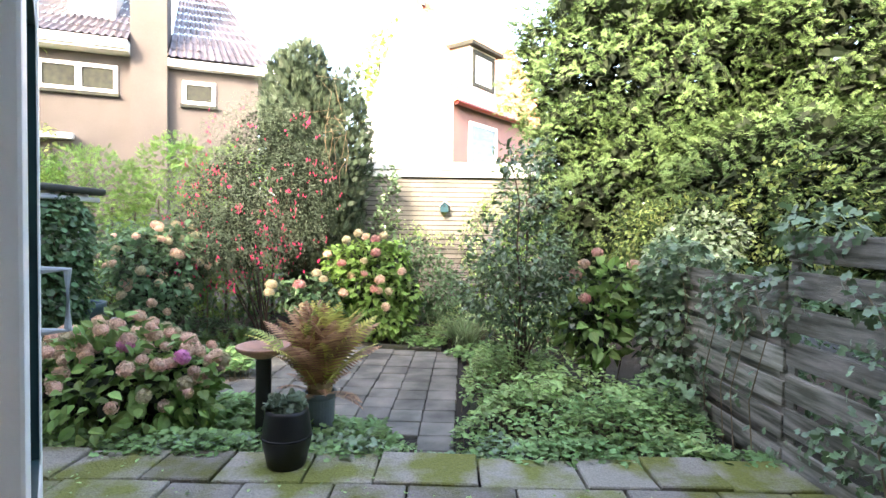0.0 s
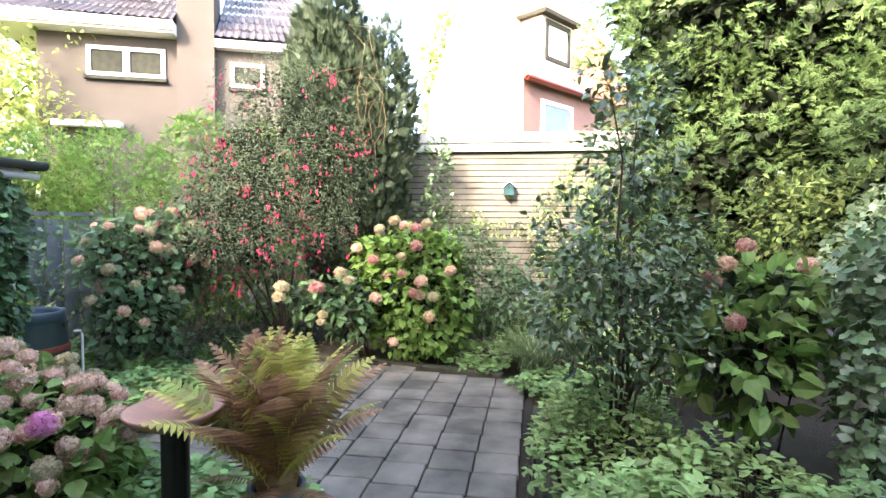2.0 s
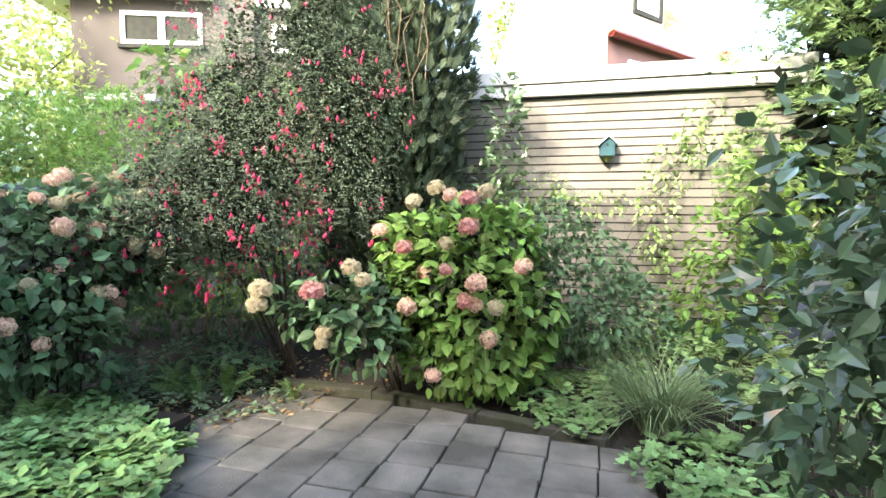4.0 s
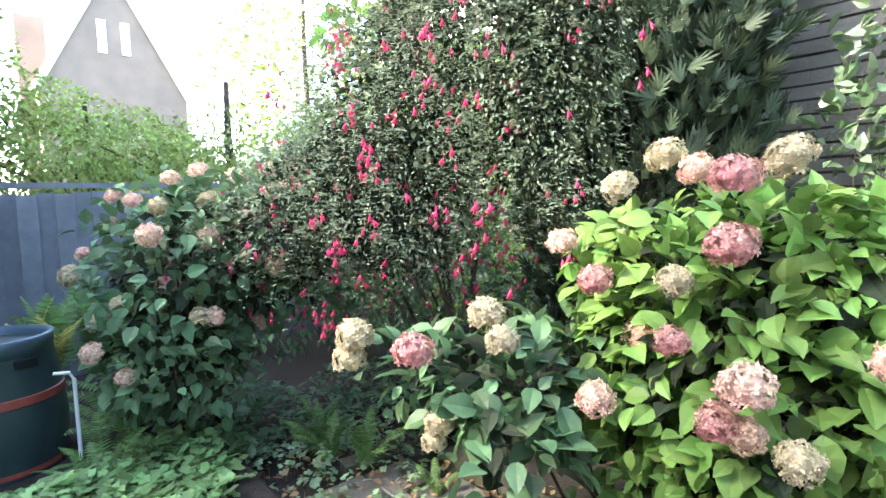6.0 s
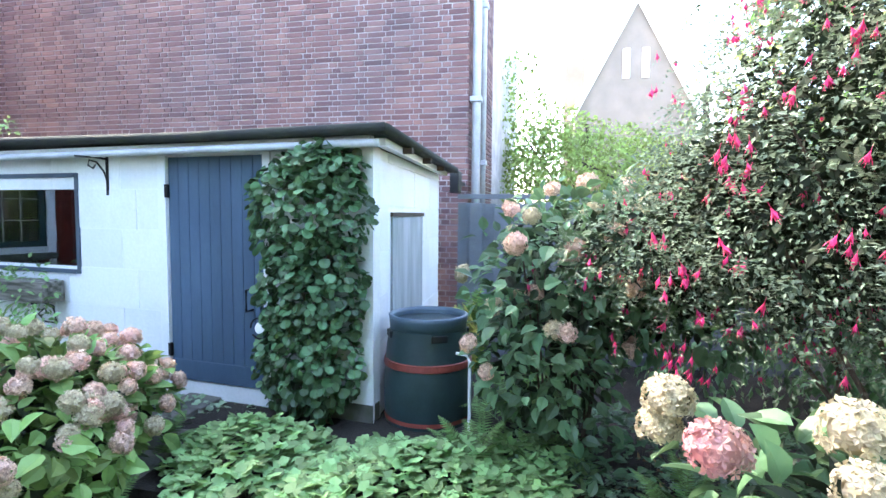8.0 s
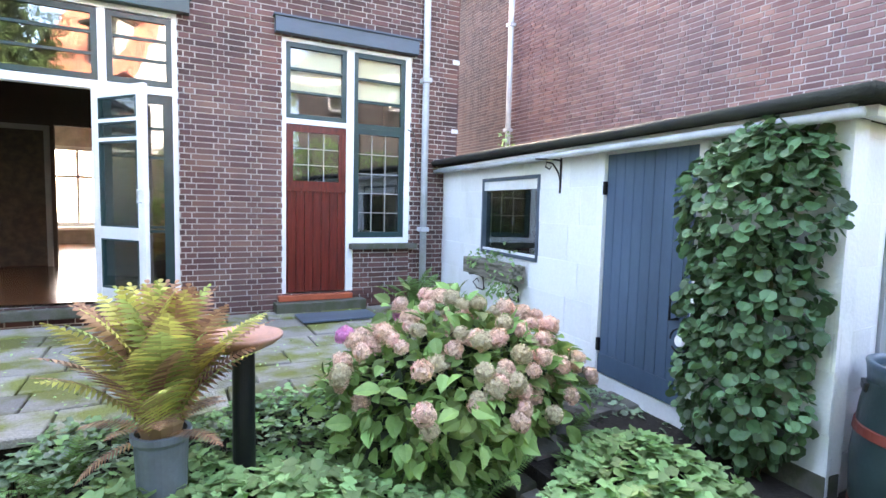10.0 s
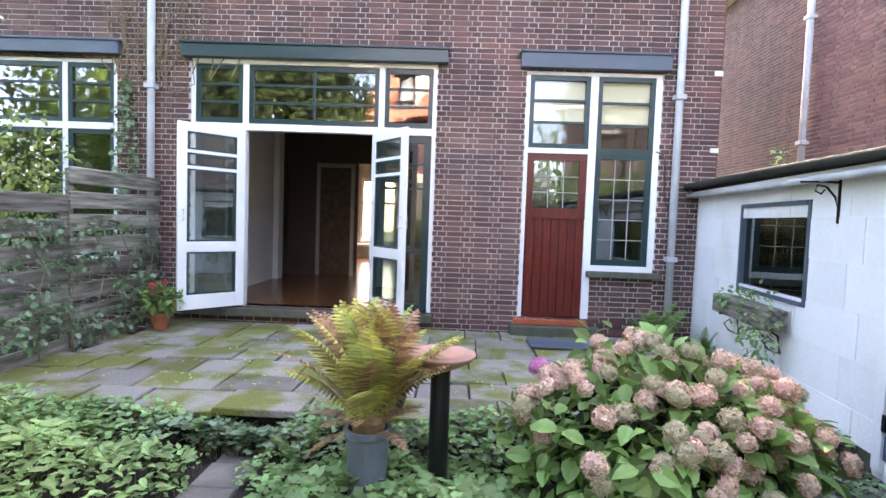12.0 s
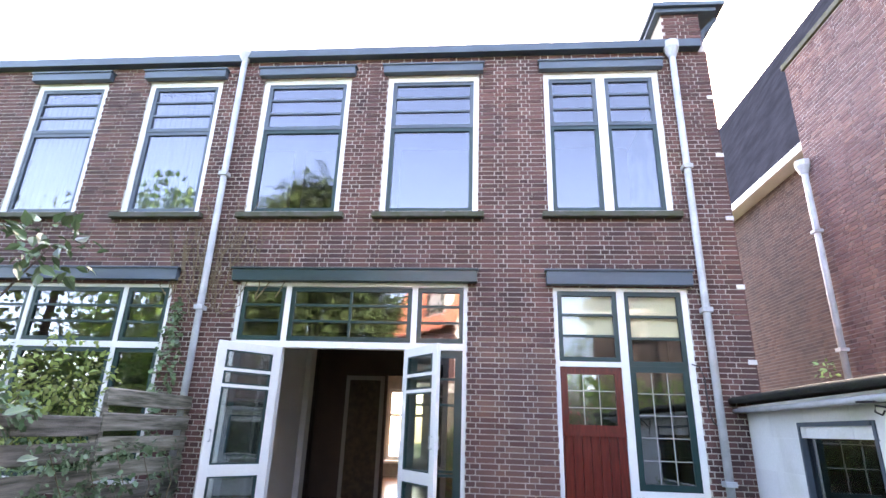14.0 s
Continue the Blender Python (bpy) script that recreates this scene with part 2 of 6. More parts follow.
DEADLEAF = leafmat("fallen_brown_leaf", (0.30, 0.20, 0.10), (0.17, 0.10, 0.05), 0.8, 0.1)

# ---- building helpers ----
rng = np.random.default_rng(7)


def mesh_of(name, verts, faces, mat, smooth=False):
    me = bpy.data.meshes.new(name)
    me.from_pydata([tuple(v) for v in verts] if not isinstance(verts, list) else verts, [], faces if isinstance(faces, list) else faces.tolist())
    me.materials.append(mat)
    if smooth:
        me.polygons.foreach_set("use_smooth", [True] * len(me.polygons))
    me.update()
    return me


def put(name, me, parent=None, label="", m=None):
    ob = new(name, me)
    if m is not None:
        ob.matrix_basis = m
    if parent is not None:
        ob.parent = parent
    if label:
        ob["label"] = label
    return ob


def part(name, bm, mat, parent=None, label="", smooth=False, m=None):
    me = bpy.data.meshes.new(name)
    bm.to_mesh(me)
    bm.free()
    me.materials.append(mat)
    if smooth:
        me.polygons.foreach_set("use_smooth", [True] * len(me.polygons))
    return put(name, me, parent, label, m)


def thing(name, label, category, x=0, y=0, z=0, group="", kind="", rz=0):
    ob = new(name)
    ob.matrix_basis = pose(x, y, z, 0, 0, rz)
    ob.empty_display_size = 0.1
    return tagged(ob, label, category, group, kind)


def box(bm, x0, x1, y0, y1, z0, z1):
    r = bmesh.ops.create_cube(bm, size=1.0)
    for v in r["verts"]:
        v.co = ((v.co.x + 0.5) * (x1 - x0) + x0, (v.co.y + 0.5) * (y1 - y0) + y0, (v.co.z + 0.5) * (z1 - z0) + z0)
    return r["verts"]


def boxes(*rows, bevel=0.0):
    bm = bmesh.new()
    for r in rows:
        box(bm, *r)
    if bevel:
        bmesh.ops.bevel(bm, geom=bm.edges[:], offset=bevel, segments=2, affect="EDGES", profile=0.6)
    return bm


def lathe(profile, seg=28, bm=None):
    """A turned body from (radius, height) rows."""
    bm = bm or bmesh.new()
    rings = []
    for r, z in profile:
        rings.append([bm.verts.new((r * math.cos(2 * math.pi * i / seg), r * math.sin(2 * math.pi * i / seg), z)) for i in range(seg)])
    for a, b in zip(rings, rings[1:]):
        for i in range(seg):
            bm.faces.new((a[i], a[(i + 1) % seg], b[(i + 1) % seg], b[i]))
    bm.faces.new(rings[0][::-1])
    bm.faces.new(rings[-1])
    return bm


def tube(points, r0, r1=None, seg=8, bm=None):
    """A round rod along points, tapering from r0 to r1."""
    bm = bm or bmesh.new()
    pts = [Vector(p) for p in points]
    r1 = r0 if r1 is None else r1
    rings = []
    for i, p in enumerate(pts):
        d = (pts[min(i + 1, len(pts) - 1)] - pts[max(i - 1, 0)]).normalized()
        a = d.orthogonal().normalized() if abs(d.z) > 0.95 else d.cross(Vector((0, 0, 1))).normalized()
        b = d.cross(a)
        r = r0 + (r1 - r0) * i / max(1, len(pts) - 1)
        rings.append([bm.verts.new(p + a * r * math.cos(2 * math.pi * k / seg) + b * r * math.sin(2 * math.pi * k / seg)) for k in range(seg)])
    for a, b in zip(rings, rings[1:]):
        for i in range(seg):
            bm.faces.new((a[i], a[(i + 1) % seg], b[(i + 1) % seg], b[i]))
    bm.faces.new(rings[0][::-1])
    bm.faces.new(rings[-1])
    return bm


BOXF = np.array([[0, 1, 3, 2], [4, 6, 7, 5], [0, 4, 5, 1], [2, 3, 7, 6], [0, 2, 6, 4], [1, 5, 7, 3]])


def box_mesh(name, rows, mat):
    """Many boxes (x0, x1, y0, y1, z0, z1) as one mesh."""
    r = np.array(rows, float)
    v = np.empty((len(r), 8, 3))
    for k in range(8):
        v[:, k, 0] = r[:, 0 + ((k >> 2) & 1)]
        v[:, k, 1] = r[:, 2 + ((k >> 1) & 1)]
        v[:, k, 2] = r[:, 4 + (k & 1)]
    f = (BOXF[None] + 8 * np.arange(len(r))[:, None, None]).reshape(-1, 4)
    return mesh_of(name, v.reshape(-1, 3).tolist(), f, mat)


def cells(u0, u1, z0, z1, holes):
    """The rectangles of a wall that are left round its holes (u0, u1, z0, z1)."""
    us = sorted({u0, u1, *[h[0] for h in holes], *[h[1] for h in holes]})
    out = []
    for a, b in zip(us, us[1:]):
        mid = (a + b) / 2
        cuts = sorted((h[2], h[3]) for h in holes if h[0] < mid < h[1])
        z = z0
        for c, d in cuts:
            if c > z:
                out.append((a, b, z, c))
            z = max(z, d)
        if z < z1:
            out.append((a, b, z, z1))
    return [c for c in out if c[1] > u0 and c[0] < u1 and c[1] - c[0] > 1e-4]


def bond(u0, u1, z0, z1, holes, course=0.0625, stretch=0.21, header=0.1, joint=0.012, flemish=True, wob=0.003):
    """The bricks of a wall as rectangles, clipped at its ends and holes."""
    out, row, z = [], 0, z0
    while z < z1 - 0.02:
        top = min(z + course - joint, z1)
        u = u0 - (0.16 if row % 2 else 0.0)
        k = row
        while u < u1:
            w = stretch if (not flemish or k % 2 == 0) else header
            k += 1
            a, b = max(u, u0), min(u + w, u1)
            u += w + joint
            spans = [(a, b)]
            for h in holes:
                if h[2] < (z + top) / 2 < h[3]:
                    nxt = []
                    for s, e in spans:
                        if e <= h[0] or s >= h[1]:
                            nxt.append((s, e))
                        else:
                            if s < h[0]:
                                nxt.append((s, h[0]))
                            if e > h[1]:
                                nxt.append((h[1], e))
                    spans = nxt
            for s, e in spans:
                if e - s > 0.025:
                    j = rng.uniform(-wob, wob, 2)
                    out.append((s + j[0], e + j[1], z, top))
        z += course
        row += 1
    return out


# ---- foliage helpers ----
def unit(a):
    return a / np.maximum(np.linalg.norm(a, axis=-1, keepdims=True), 1e-9)


LEAF = (np.array([[0, 0, 0], [-.22, .22, .05], [0, .3, -.02], [.22, .22, .05], [-.27, .5, .06], [0, .58, -.03], [.27, .5, .06], [0, 1.0, -.10]]),
        [[0, 2, 1], [0, 3, 2], [1, 2, 5, 4], [2, 3, 6, 5], [4, 5, 7], [5, 6, 7]])
BLADE = (np.array([[-.10, 0, 0], [.10, 0, 0], [-.16, .5, .03], [.16, .5, .03], [0, 1.0, -.06]]), [[0, 1, 3, 2], [2, 3, 4]])
PETAL = (np.array([[0, 0, 0], [-.26, .42, .06], [0, .5, -.03], [.26, .42, .06], [0, 1.0, -.08]]), [[0, 2, 1], [0, 3, 2], [1, 2, 4], [2, 3, 4]])
SMALL = (np.array([[0, 0, 0], [-.28, .45, .05], [.28, .45, .05], [0, 1, -.05]]), [[0, 2, 3, 1]])


def spray_template(n=7, spread=1.0, width=0.10):
    v, f = [], []
    for i in range(n):
        a = (i / (n - 1) - 0.5) * spread * 2
        L = 1.0 - 0.45 * abs(i / (n - 1) - 0.5) * 2
        o = np.array([0, 0.28 * (1 - abs(i / (n - 1) - 0.5)), 0])
        d = np.array([math.sin(a), math.cos(a), -0.25 * L])
        s = np.array([math.cos(a), -math.sin(a), 0]) * width
        k = len(v)
        v += [o - s * .5, o + s * .5, o + d * L * .6 + s, o + d * L * .6 - s, o + d * L]
        f += [[k, k + 1, k + 2, k + 3], [k + 3, k + 2, k + 4]]
    return np.array(v) * 0.8, f


SPRAY = spray_template(7, 0.8, 0.055)
PALM = spray_template(5, 1.5, 0.22)
IVYLEAF = (np.array([[0, 0, 0], [-.45, .12, .02], [-.22, .42, .03], [-.38, .68, 0], [0, 1, -.05], [.38, .68, 0], [.22, .42, .03], [.45, .12, .02], [0, .4, -.02]]),
           [[0, 8, 1], [1, 8, 2], [2, 8, 3], [3, 8, 4], [4, 8, 5], [5, 8, 6], [6, 8, 7], [7, 8, 0]])
ROUND = (np.array([[0, 0, 0], [-.4, .1, .08], [-.55, .5, .1], [-.32, .9, .06], [0, .95, -.02], [.32, .9, .06], [.55, .5, .1], [.4, .1, .08], [0, .45, -.06]]), IVYLEAF[1])


def scatter(tmpl, pos, axis, normal, size):
    """Copies of a leaf at pos, pointing along axis, facing normal, as verts and faces."""
    tv, tf = tmpl
    y = unit(axis)
    x = unit(np.cross(y, normal))
    z = np.cross(x, y)
    V = pos[:, None] + size[:, None, None] * (tv[None, :, 0:1] * x[:, None] + tv[None, :, 1:2] * y[:, None] + tv[None, :, 2:3] * z[:, None])
    n = len(tv)
    base = (np.arange(len(pos)) * n)
    F = []
    for f in tf:
        F.append((np.array(f)[None] + base[:, None]).tolist())
    return V.reshape(-1, 3), [q for rows in F for q in rows]


def lump(p, seed, k):
    return np.sin(p[:, 0] * k + seed) * np.sin(p[:, 1] * k * 1.1 + seed * 2.1) * np.sin(p[:, 2] * k * 0.9 + seed * 3.3)


def cloud(blobs, n, inner=0.3, rough=0.22, seed=1.0, k=5.0, floor_z=None):
    """Points in the shells of lumpy blobs (cx, cy, cz, rx, ry, rz), with the way out at each."""
    w = np.array([(b[3] * b[4] + b[4] * b[5] + b[3] * b[5]) for b in blobs])
    pick = rng.choice(len(blobs), n, p=w / w.sum())
    b = np.array(blobs)[pick]
    d = unit(rng.normal(size=(n, 3)))
    r = 1 - np.abs(rng.normal(0, 0.10, n))
    ins = rng.random(n) < inner
    r[ins] = rng.uniform(0.35, 0.95, ins.sum())
    p = b[:, :3] + d * b[:, 3:6]
    r = r * (1 + rough * lump(p, seed, k) + 0.5 * rough * lump(p, seed + 4, 2.7 * k))
    p = b[:, :3] + d * b[:, 3:6] * r[:, None]
    out = unit(d / b[:, 3:6])
    keep = np.ones(n, bool)
    for q in blobs:
        e = (p - np.array(q[:3])) / np.array(q[3:6])
        keep &= (np.linalg.norm(e, axis=1) > 0.45) | ins
    if floor_z is not None:
        keep &= p[:, 2] > floor_z
    return p[keep], out[keep]


def leaves(name, tmpl, blobs, n, size, mat, parent, droop=0.5, up=0.6, jit=0.5, inner=0.3, rough=0.22, seed=1.0, k=5.0, floor_z=None, label=""):
    p, o = cloud(blobs, n, inner, rough, seed, k, floor_z)
    m = len(p)
    axis = unit(o + jit * rng.normal(size=(m, 3)) + np.array([0, 0, -droop]))
    normal = unit(o * 0.6 + np.array([0, 0, up]) + jit * 0.7 * rng.normal(size=(m, 3)))
    v, f = scatter(tmpl, p, axis, normal, size * rng.uniform(0.6, 1.25, m))
    return put(name, mesh_of(name, v.tolist(), f, mat), parent, label)


def limbs(name, base, tops, r, mat, parent, sag=0.0, seg=6):
    for t in tops:
        bm = bmesh.new()
        a, c = Vector(base), Vector(t)
        pts = []
        for i in range(6):
            s = i / 5
            q = a.lerp(c, s) + Vector((rng.normal(0, 0.03), rng.normal(0, 0.03), -sag * s * s + 0.15 * math.sin(s * 3.1)))
            pts.append(q)
        tube(pts, r, r * 0.25, seg, bm)
        part(name, bm, mat, parent)

# ---- ground and paving ----
TERR = 0.22          # level of the terrace by the house
bm = bmesh.new()
bmesh.ops.create_grid(bm, x_segments=60, y_segments=60, size=12)
for v in bm.verts:
    x, y = v.co.x, v.co.y
    v.co.y += 5
    v.co.z = -0.05 + 0.03 * noise.noise(Vector((x * 1.3, y * 1.3, 0)))
ground = part("ground", bm, SOIL)
tagged(ground, "dark damp garden soil between the plants", "ground", kind="structure")
far = part("ground", boxes((-400, -7, -60, 500, -0.5, -0.06), (12, 400, -60, 500, -0.5, -0.06), (-7, 12, 17, 500, -0.5, -0.06), (-7, 12, -60, -10, -0.5, -0.06)), LAWN)
tagged(far, "distant green ground beyond the gardens", "ground", kind="structure")

paving = thing("pavement", "mossy exposed-gravel terrace slabs beside the brick house", "terrace", kind="structure")
part("bed", boxes((-3.45, 2.95, 0.0, 2.86, -0.3, TERR - 0.045)), SOIL, paving)
bm = bmesh.new()
for a, b in ((-1.95, 0.3), (1.1, 2.95)):
    vs = [bm.verts.new(q) for q in ((a, 2.861, -0.2), (b, 2.861, -0.2), (b, 2.861, TERR - 0.06), (a, 2.861, TERR - 0.06), (a, 3.7, -0.2), (b, 3.7, -0.2), (b, 3.7, -0.02), (a, 3.7, -0.02))]
    for q in ((0, 1, 2, 3), (5, 4, 7, 6), (3, 2, 6, 7), (0, 3, 7, 4), (1, 5, 6, 2)):
        bm.faces.new([vs[i] for i in q])
part("earth_bank", bm, SOIL, paving)
part("earth_bank", boxes((-3.45, -1.96, 2.861, 6.3, -0.2, 0.1)), SOIL, paving)


def slab_mesh(name, w, d, h, mat, bev=0.008):
    bm = boxes((-w / 2, w / 2, -d / 2, d / 2, -h, 0))
    bmesh.ops.bevel(bm, geom=[e for e in bm.edges if all(v.co.z > -0.001 for v in e.verts)], offset=bev, segments=1, affect="EDGES")
    me = bpy.data.meshes.new(name)
    bm.to_mesh(me)
    bm.free()
    me.materials.append(mat)
    return me


slabs = [slab_mesh("slab", w, 0.40, 0.05, SLAB) for w in (0.50, 0.60, 0.40)]
y = 0.24
row = 0
while y < 2.75:
    x = -3.35 + (0.2 if row % 2 else 0)
    while x < 2.75:
        k = rng.integers(0, 3)
        w = (0.50, 0.60, 0.40)[k]
        put("slab", slabs[k], paving, "", pose(x + w / 2, y, TERR + rng.normal(0, 0.007), rng.normal(0, 0.9), rng.normal(0, 0.9), rng.normal(0, 0.9)))
        x += w + 0.014
    y += 0.413
    row += 1

patio = thing("pavement", "square grey concrete patio tiles with dark joints", "patio", kind="structure")
part("bed", boxes((-2.3, 1.0, 3.85, 7.12, -0.3, -0.035), (0.3, 1.06, 2.55, 3.84, -0.3, -0.035)), SOIL, patio)
tile = slab_mesh("tile", 0.289, 0.289, 0.045, TILE, 0.006)
shift = [0.05, 0.06, 0.12, 0.17, 0.10, 0.04, 0.12, 0.08, 0.15, 0.06]
for i in range(10):
    for j in range(14):
        y = 3.0 + 0.3 * j + shift[i]
        x = 0.76 - 0.3 * i + 0.035 * (y - 5.6)
        if y > 7.2 - 0.24 * max(0, x + 0.9) or (y < 3.9 and x < 0.4) or (x < -1.4 and y < 4.2):
            continue
        put("tile", tile, patio, "", pose(x, y, rng.normal(0, 0.003), rng.normal(0, 0.35), rng.normal(0, 0.35), rng.normal(0, 0.5)))
for i in range(6):
    put("tile", tile, patio, "", pose(-2.15 - 0.3 * (i % 4), 3.6 + 0.3 * (i // 4), 0.13, rng.normal(0, 1), rng.normal(0, 1), 4))
kerb = thing("kerb", "low mossy stone edging round the beds", "edging", kind="structure")
for (x, y, w, rz) in ((1.06, 4.4, 1.0, 90), (1.06, 5.45, 1.0, 90), (-0.62, 7.2, 0.9, -13), (0.27, 6.98, 0.9, -12), (-1.5, 7.31, 0.85, 0), (-2.12, 7.05, 0.6, 78), (1.03, 2.95, 0.18, 0), (-2.1, 4.05, 0.6, 8)):
    bm = boxes((-w / 2, w / 2, -0.06, 0.06, -0.12, 0.03), bevel=0.012)
    part("kerb_stone", bm, KERB, kerb, m=pose(x, y, TERR - 0.1 if y < 3 else 0, 0, 0, rz))

# ---- the brick house ----
FR = (-0.36, 2.62, 0.40, 3.40)      # french doors
RD = (-3.03, -1.42, 0.40, 3.38)     # red door and its window
UP = [(1.40, 2.73, 4.36, 6.54), (-0.48, 0.85, 4.36, 6.54), (-3.0, -1.40, 4.36, 6.54)]
NB = [(5.21, 6.37, 4.36, 6.54), (3.38, 4.54, 4.36, 6.54), (7.2, 8.5, 4.36, 6.54)]
NBL = (3.52, 6.3, 0.9, 3.38)
HOLES = [FR, RD, *UP, *NB, NBL]
wall = thing("wall_house", "red-brown brick house wall with pale mortar joints", "house wall", kind="structure")
rows = [(a, b, -0.30, -0.007, c, d) for a, b, c, d in cells(-3.70, 9.0, -0.3, 6.98, HOLES)]
rows += [(-3.70, -3.35, -9.0, -0.31, -0.3, 6.98), (9.0, 9.3, -9.0, -0.0, -0.3, 6.98), (-3.35, 9.0, -9.3, -9.0, -0.3, 0.8), (-3.35, 9.0, -9.3, -9.0, 2.7, 6.98), (-3.35, 1.1, -9.3, -9.0, 0.8, 2.7), (2.15, 9.0, -9.3, -9.0, 0.8, 2.7)]
put("mortar", box_mesh("mortar", rows, MORTAR), wall, "pale weathered mortar")
allb = bond(-3.70, 9.0, -0.2, 6.86, HOLES)
near = [b for b in allb if -1.42 < (b[0] + b[1]) / 2 < -0.44 and 0.3 < b[2] < 2.7]
rest = [b for b in allb if not (-1.42 < (b[0] + b[1]) / 2 < -0.44 and 0.3 < b[2] < 2.7)]
ob = put("brickwork", box_mesh("brickwork", [(a, b, -0.02, rng.normal(0, 0.0015), c, d) for a, b, c, d in rest], BRICK), wall)
tagged(ob, "courses of red-brown bricks", kind="stuff")
side = bond(-9.0, 0.0, -0.2, 6.86, [])
ob = put("brickwork", box_mesh("brickwork", [(-3.712, -3.69, a, b, c, d) for a, b, c, d in side], BRICK), wall)
tagged(ob, "courses of red-brown bricks on the side wall", kind="stuff")
quoins = [(-3.705, -3.62, 0.003, 0.006, z, z + 0.055) for z in (2.46, 3.36, 4.26, 5.16, 6.06)]
put("quoin_block", box_mesh("quoin_block", [(a - 0.012, b, -0.05, 0.006, e, f) for a, b, c, d, e, f in quoins], TRIM), wall, "small white corner blocks")
bm_cache = {}
for a, b, c, d in near:
    key = (round(b - a, 2), round(d - c, 3))
    if key not in bm_cache:
        bm_cache[key] = box_mesh("brick", [(-key[0] / 2, key[0] / 2, -0.02, 0, 0, key[1])], BRICK)
    put("brick", bm_cache[key], wall, "", pose((a + b) / 2, rng.normal(0, 0.0015), c))

roofline = thing("gutter", "slate-blue painted gutter board along the flat roof", "gutter", kind="structure")
part("gutter_board", boxes((-3.60, 3.02, -0.3, 0.12, 6.86, 6.99), (3.06, 9.0, -0.3, 0.12, 6.80, 6.93), bevel=0.008), LINTEL, roofline)
part("roof", boxes((-3.69, 9.0, -9.0, -0.31, 6.9, 6.98)), FELT, roofline)
pier = thing("chimney", "brick corner pier with a slate-blue overhanging cap", "chimney", -3.42, -0.25, 6.99)
part("stack", boxes((-0.26, 0.27, -0.25, 0.22, 0, 0.62)), MORTAR, pier)
rows = [(a, b, 0.215, 0.228, c, d) for a, b, c, d in bond(-0.26, 0.27, 0.0, 0.62, [])]
put("brickwork", box_mesh("brickwork", rows, BRICK), pier)
part("cap", boxes((-0.62, 0.40, -0.55, 0.34, 0.62, 0.70), (-0.50, 0.36, -0.45, 0.29, 0.55, 0.62), bevel=0.01), LINTEL, pier, "slate-blue cap boards")
bm = bmesh.new()
tube([(-0.28, 0.1, 0.05), (-0.34, 0.1, 0.3), (-0.55, 0.1, 0.55)], 0.045, 0.045, 8, bm)
part("bracket", bm, LINTEL, pier)


def downpipe(x, y, z0, z1, label, hopper=False, r=0.042, bend=0.0, rz=0):
    p = thing("downpipe", label, "drainpipe", x, y, 0, rz=rz)
    bm = bmesh.new()
    tube([(0, 0, z0), (0, 0, (z0 + z1) / 2), (bend, 0, z1)], r, r, 12, bm)
    part("pipe", bm, ZINC, p, smooth=True)
    z = z0 + 0.9
    while z < z1 - 0.3:
        part("clamp", boxes((-r * 1.35, r * 1.35, -0.07, r * 1.3, z, z + 0.06), bevel=0.008), ZINC, p)
        z += 1.9
    if hopper:
        part("hopper", lathe([(r * 1.1, z1 - 0.05), (r * 1.5, z1), (r * 2.4, z1 + 0.1), (r * 2.4, z1 + 0.2)], 10), ZINC, p)
    return p


downpipe(3.06, 0.075, 0.2, 6.85, "grey painted drainpipe on the brick house wall", True, 0.045)
downpipe(-3.2, 0.075, 0.25, 6.75, "pale grey drainpipe beside the red door", True, 0.045)


def sash(parent, x0, x1, z0, z1, y, mat, glassmat, bars=(), mids=(), fw=0.055, lead=None, name="casement"):
    """A painted frame with its pane, cross bars (z as a share of the height) and uprights."""
    rows = [(x0, x1, y - 0.05, y, z0, z0 + fw), (x0, x1, y - 0.05, y, z1 - fw, z1), (x0, x0 + fw, y - 0.05, y - 0.001, z0 + fw, z1 - fw), (x1 - fw, x1, y - 0.05, y - 0.001, z0 + fw, z1 - fw)]
    fr = part(name, boxes(*rows), mat, parent)
    for s in bars:
        z = z0 + s * (z1 - z0)
        part("glazing_bar", boxes((x0 + fw, x1 - fw, y - 0.045, y - 0.004, z - 0.014, z + 0.014)), mat, fr)
    for s in mids:
        x = x0 + s * (x1 - x0)
        part("glazing_bar", boxes((x - 0.014, x + 0.014, y - 0.045, y - 0.005, z0 + fw, z1 - fw)), mat, fr)
    if lead:
        nx, nz = lead
        rows = [(x0 + fw + (x1 - x0 - 2 * fw) * i / nx - 0.005, x0 + fw + (x1 - x0 - 2 * fw) * i / nx + 0.005, y - 0.036, y - 0.018, z0 + fw, z1 - fw) for i in range(1, nx)]
        rows += [(x0 + fw, x1 - fw, y - 0.0355, y - 0.0175, z0 + fw + (z1 - z0 - 2 * fw) * j / nz - 0.005, z0 + fw + (z1 - z0 - 2 * fw) * j / nz + 0.005) for j in range(1, nz)]
        put("lead_came", box_mesh("lead_came", rows, LEAD), fr)
    pane = part("pane", boxes((x0 + fw, x1 - fw, y - 0.03, y - 0.024, z0 + fw, z1 - fw)), glassmat, fr)
    pane.visible_shadow = False
    return fr


def lintel(parent, x0, x1, z, h=0.17, mat=LINTEL, label="slate-blue lintel board"):
    part("lintel", boxes((x0, x1, -0.05, 0.09, z, z + h), (x0 - 0.02, x1 + 0.02, -0.05, 0.11, z + h, z + h + 0.025), bevel=0.006), mat, parent, label)


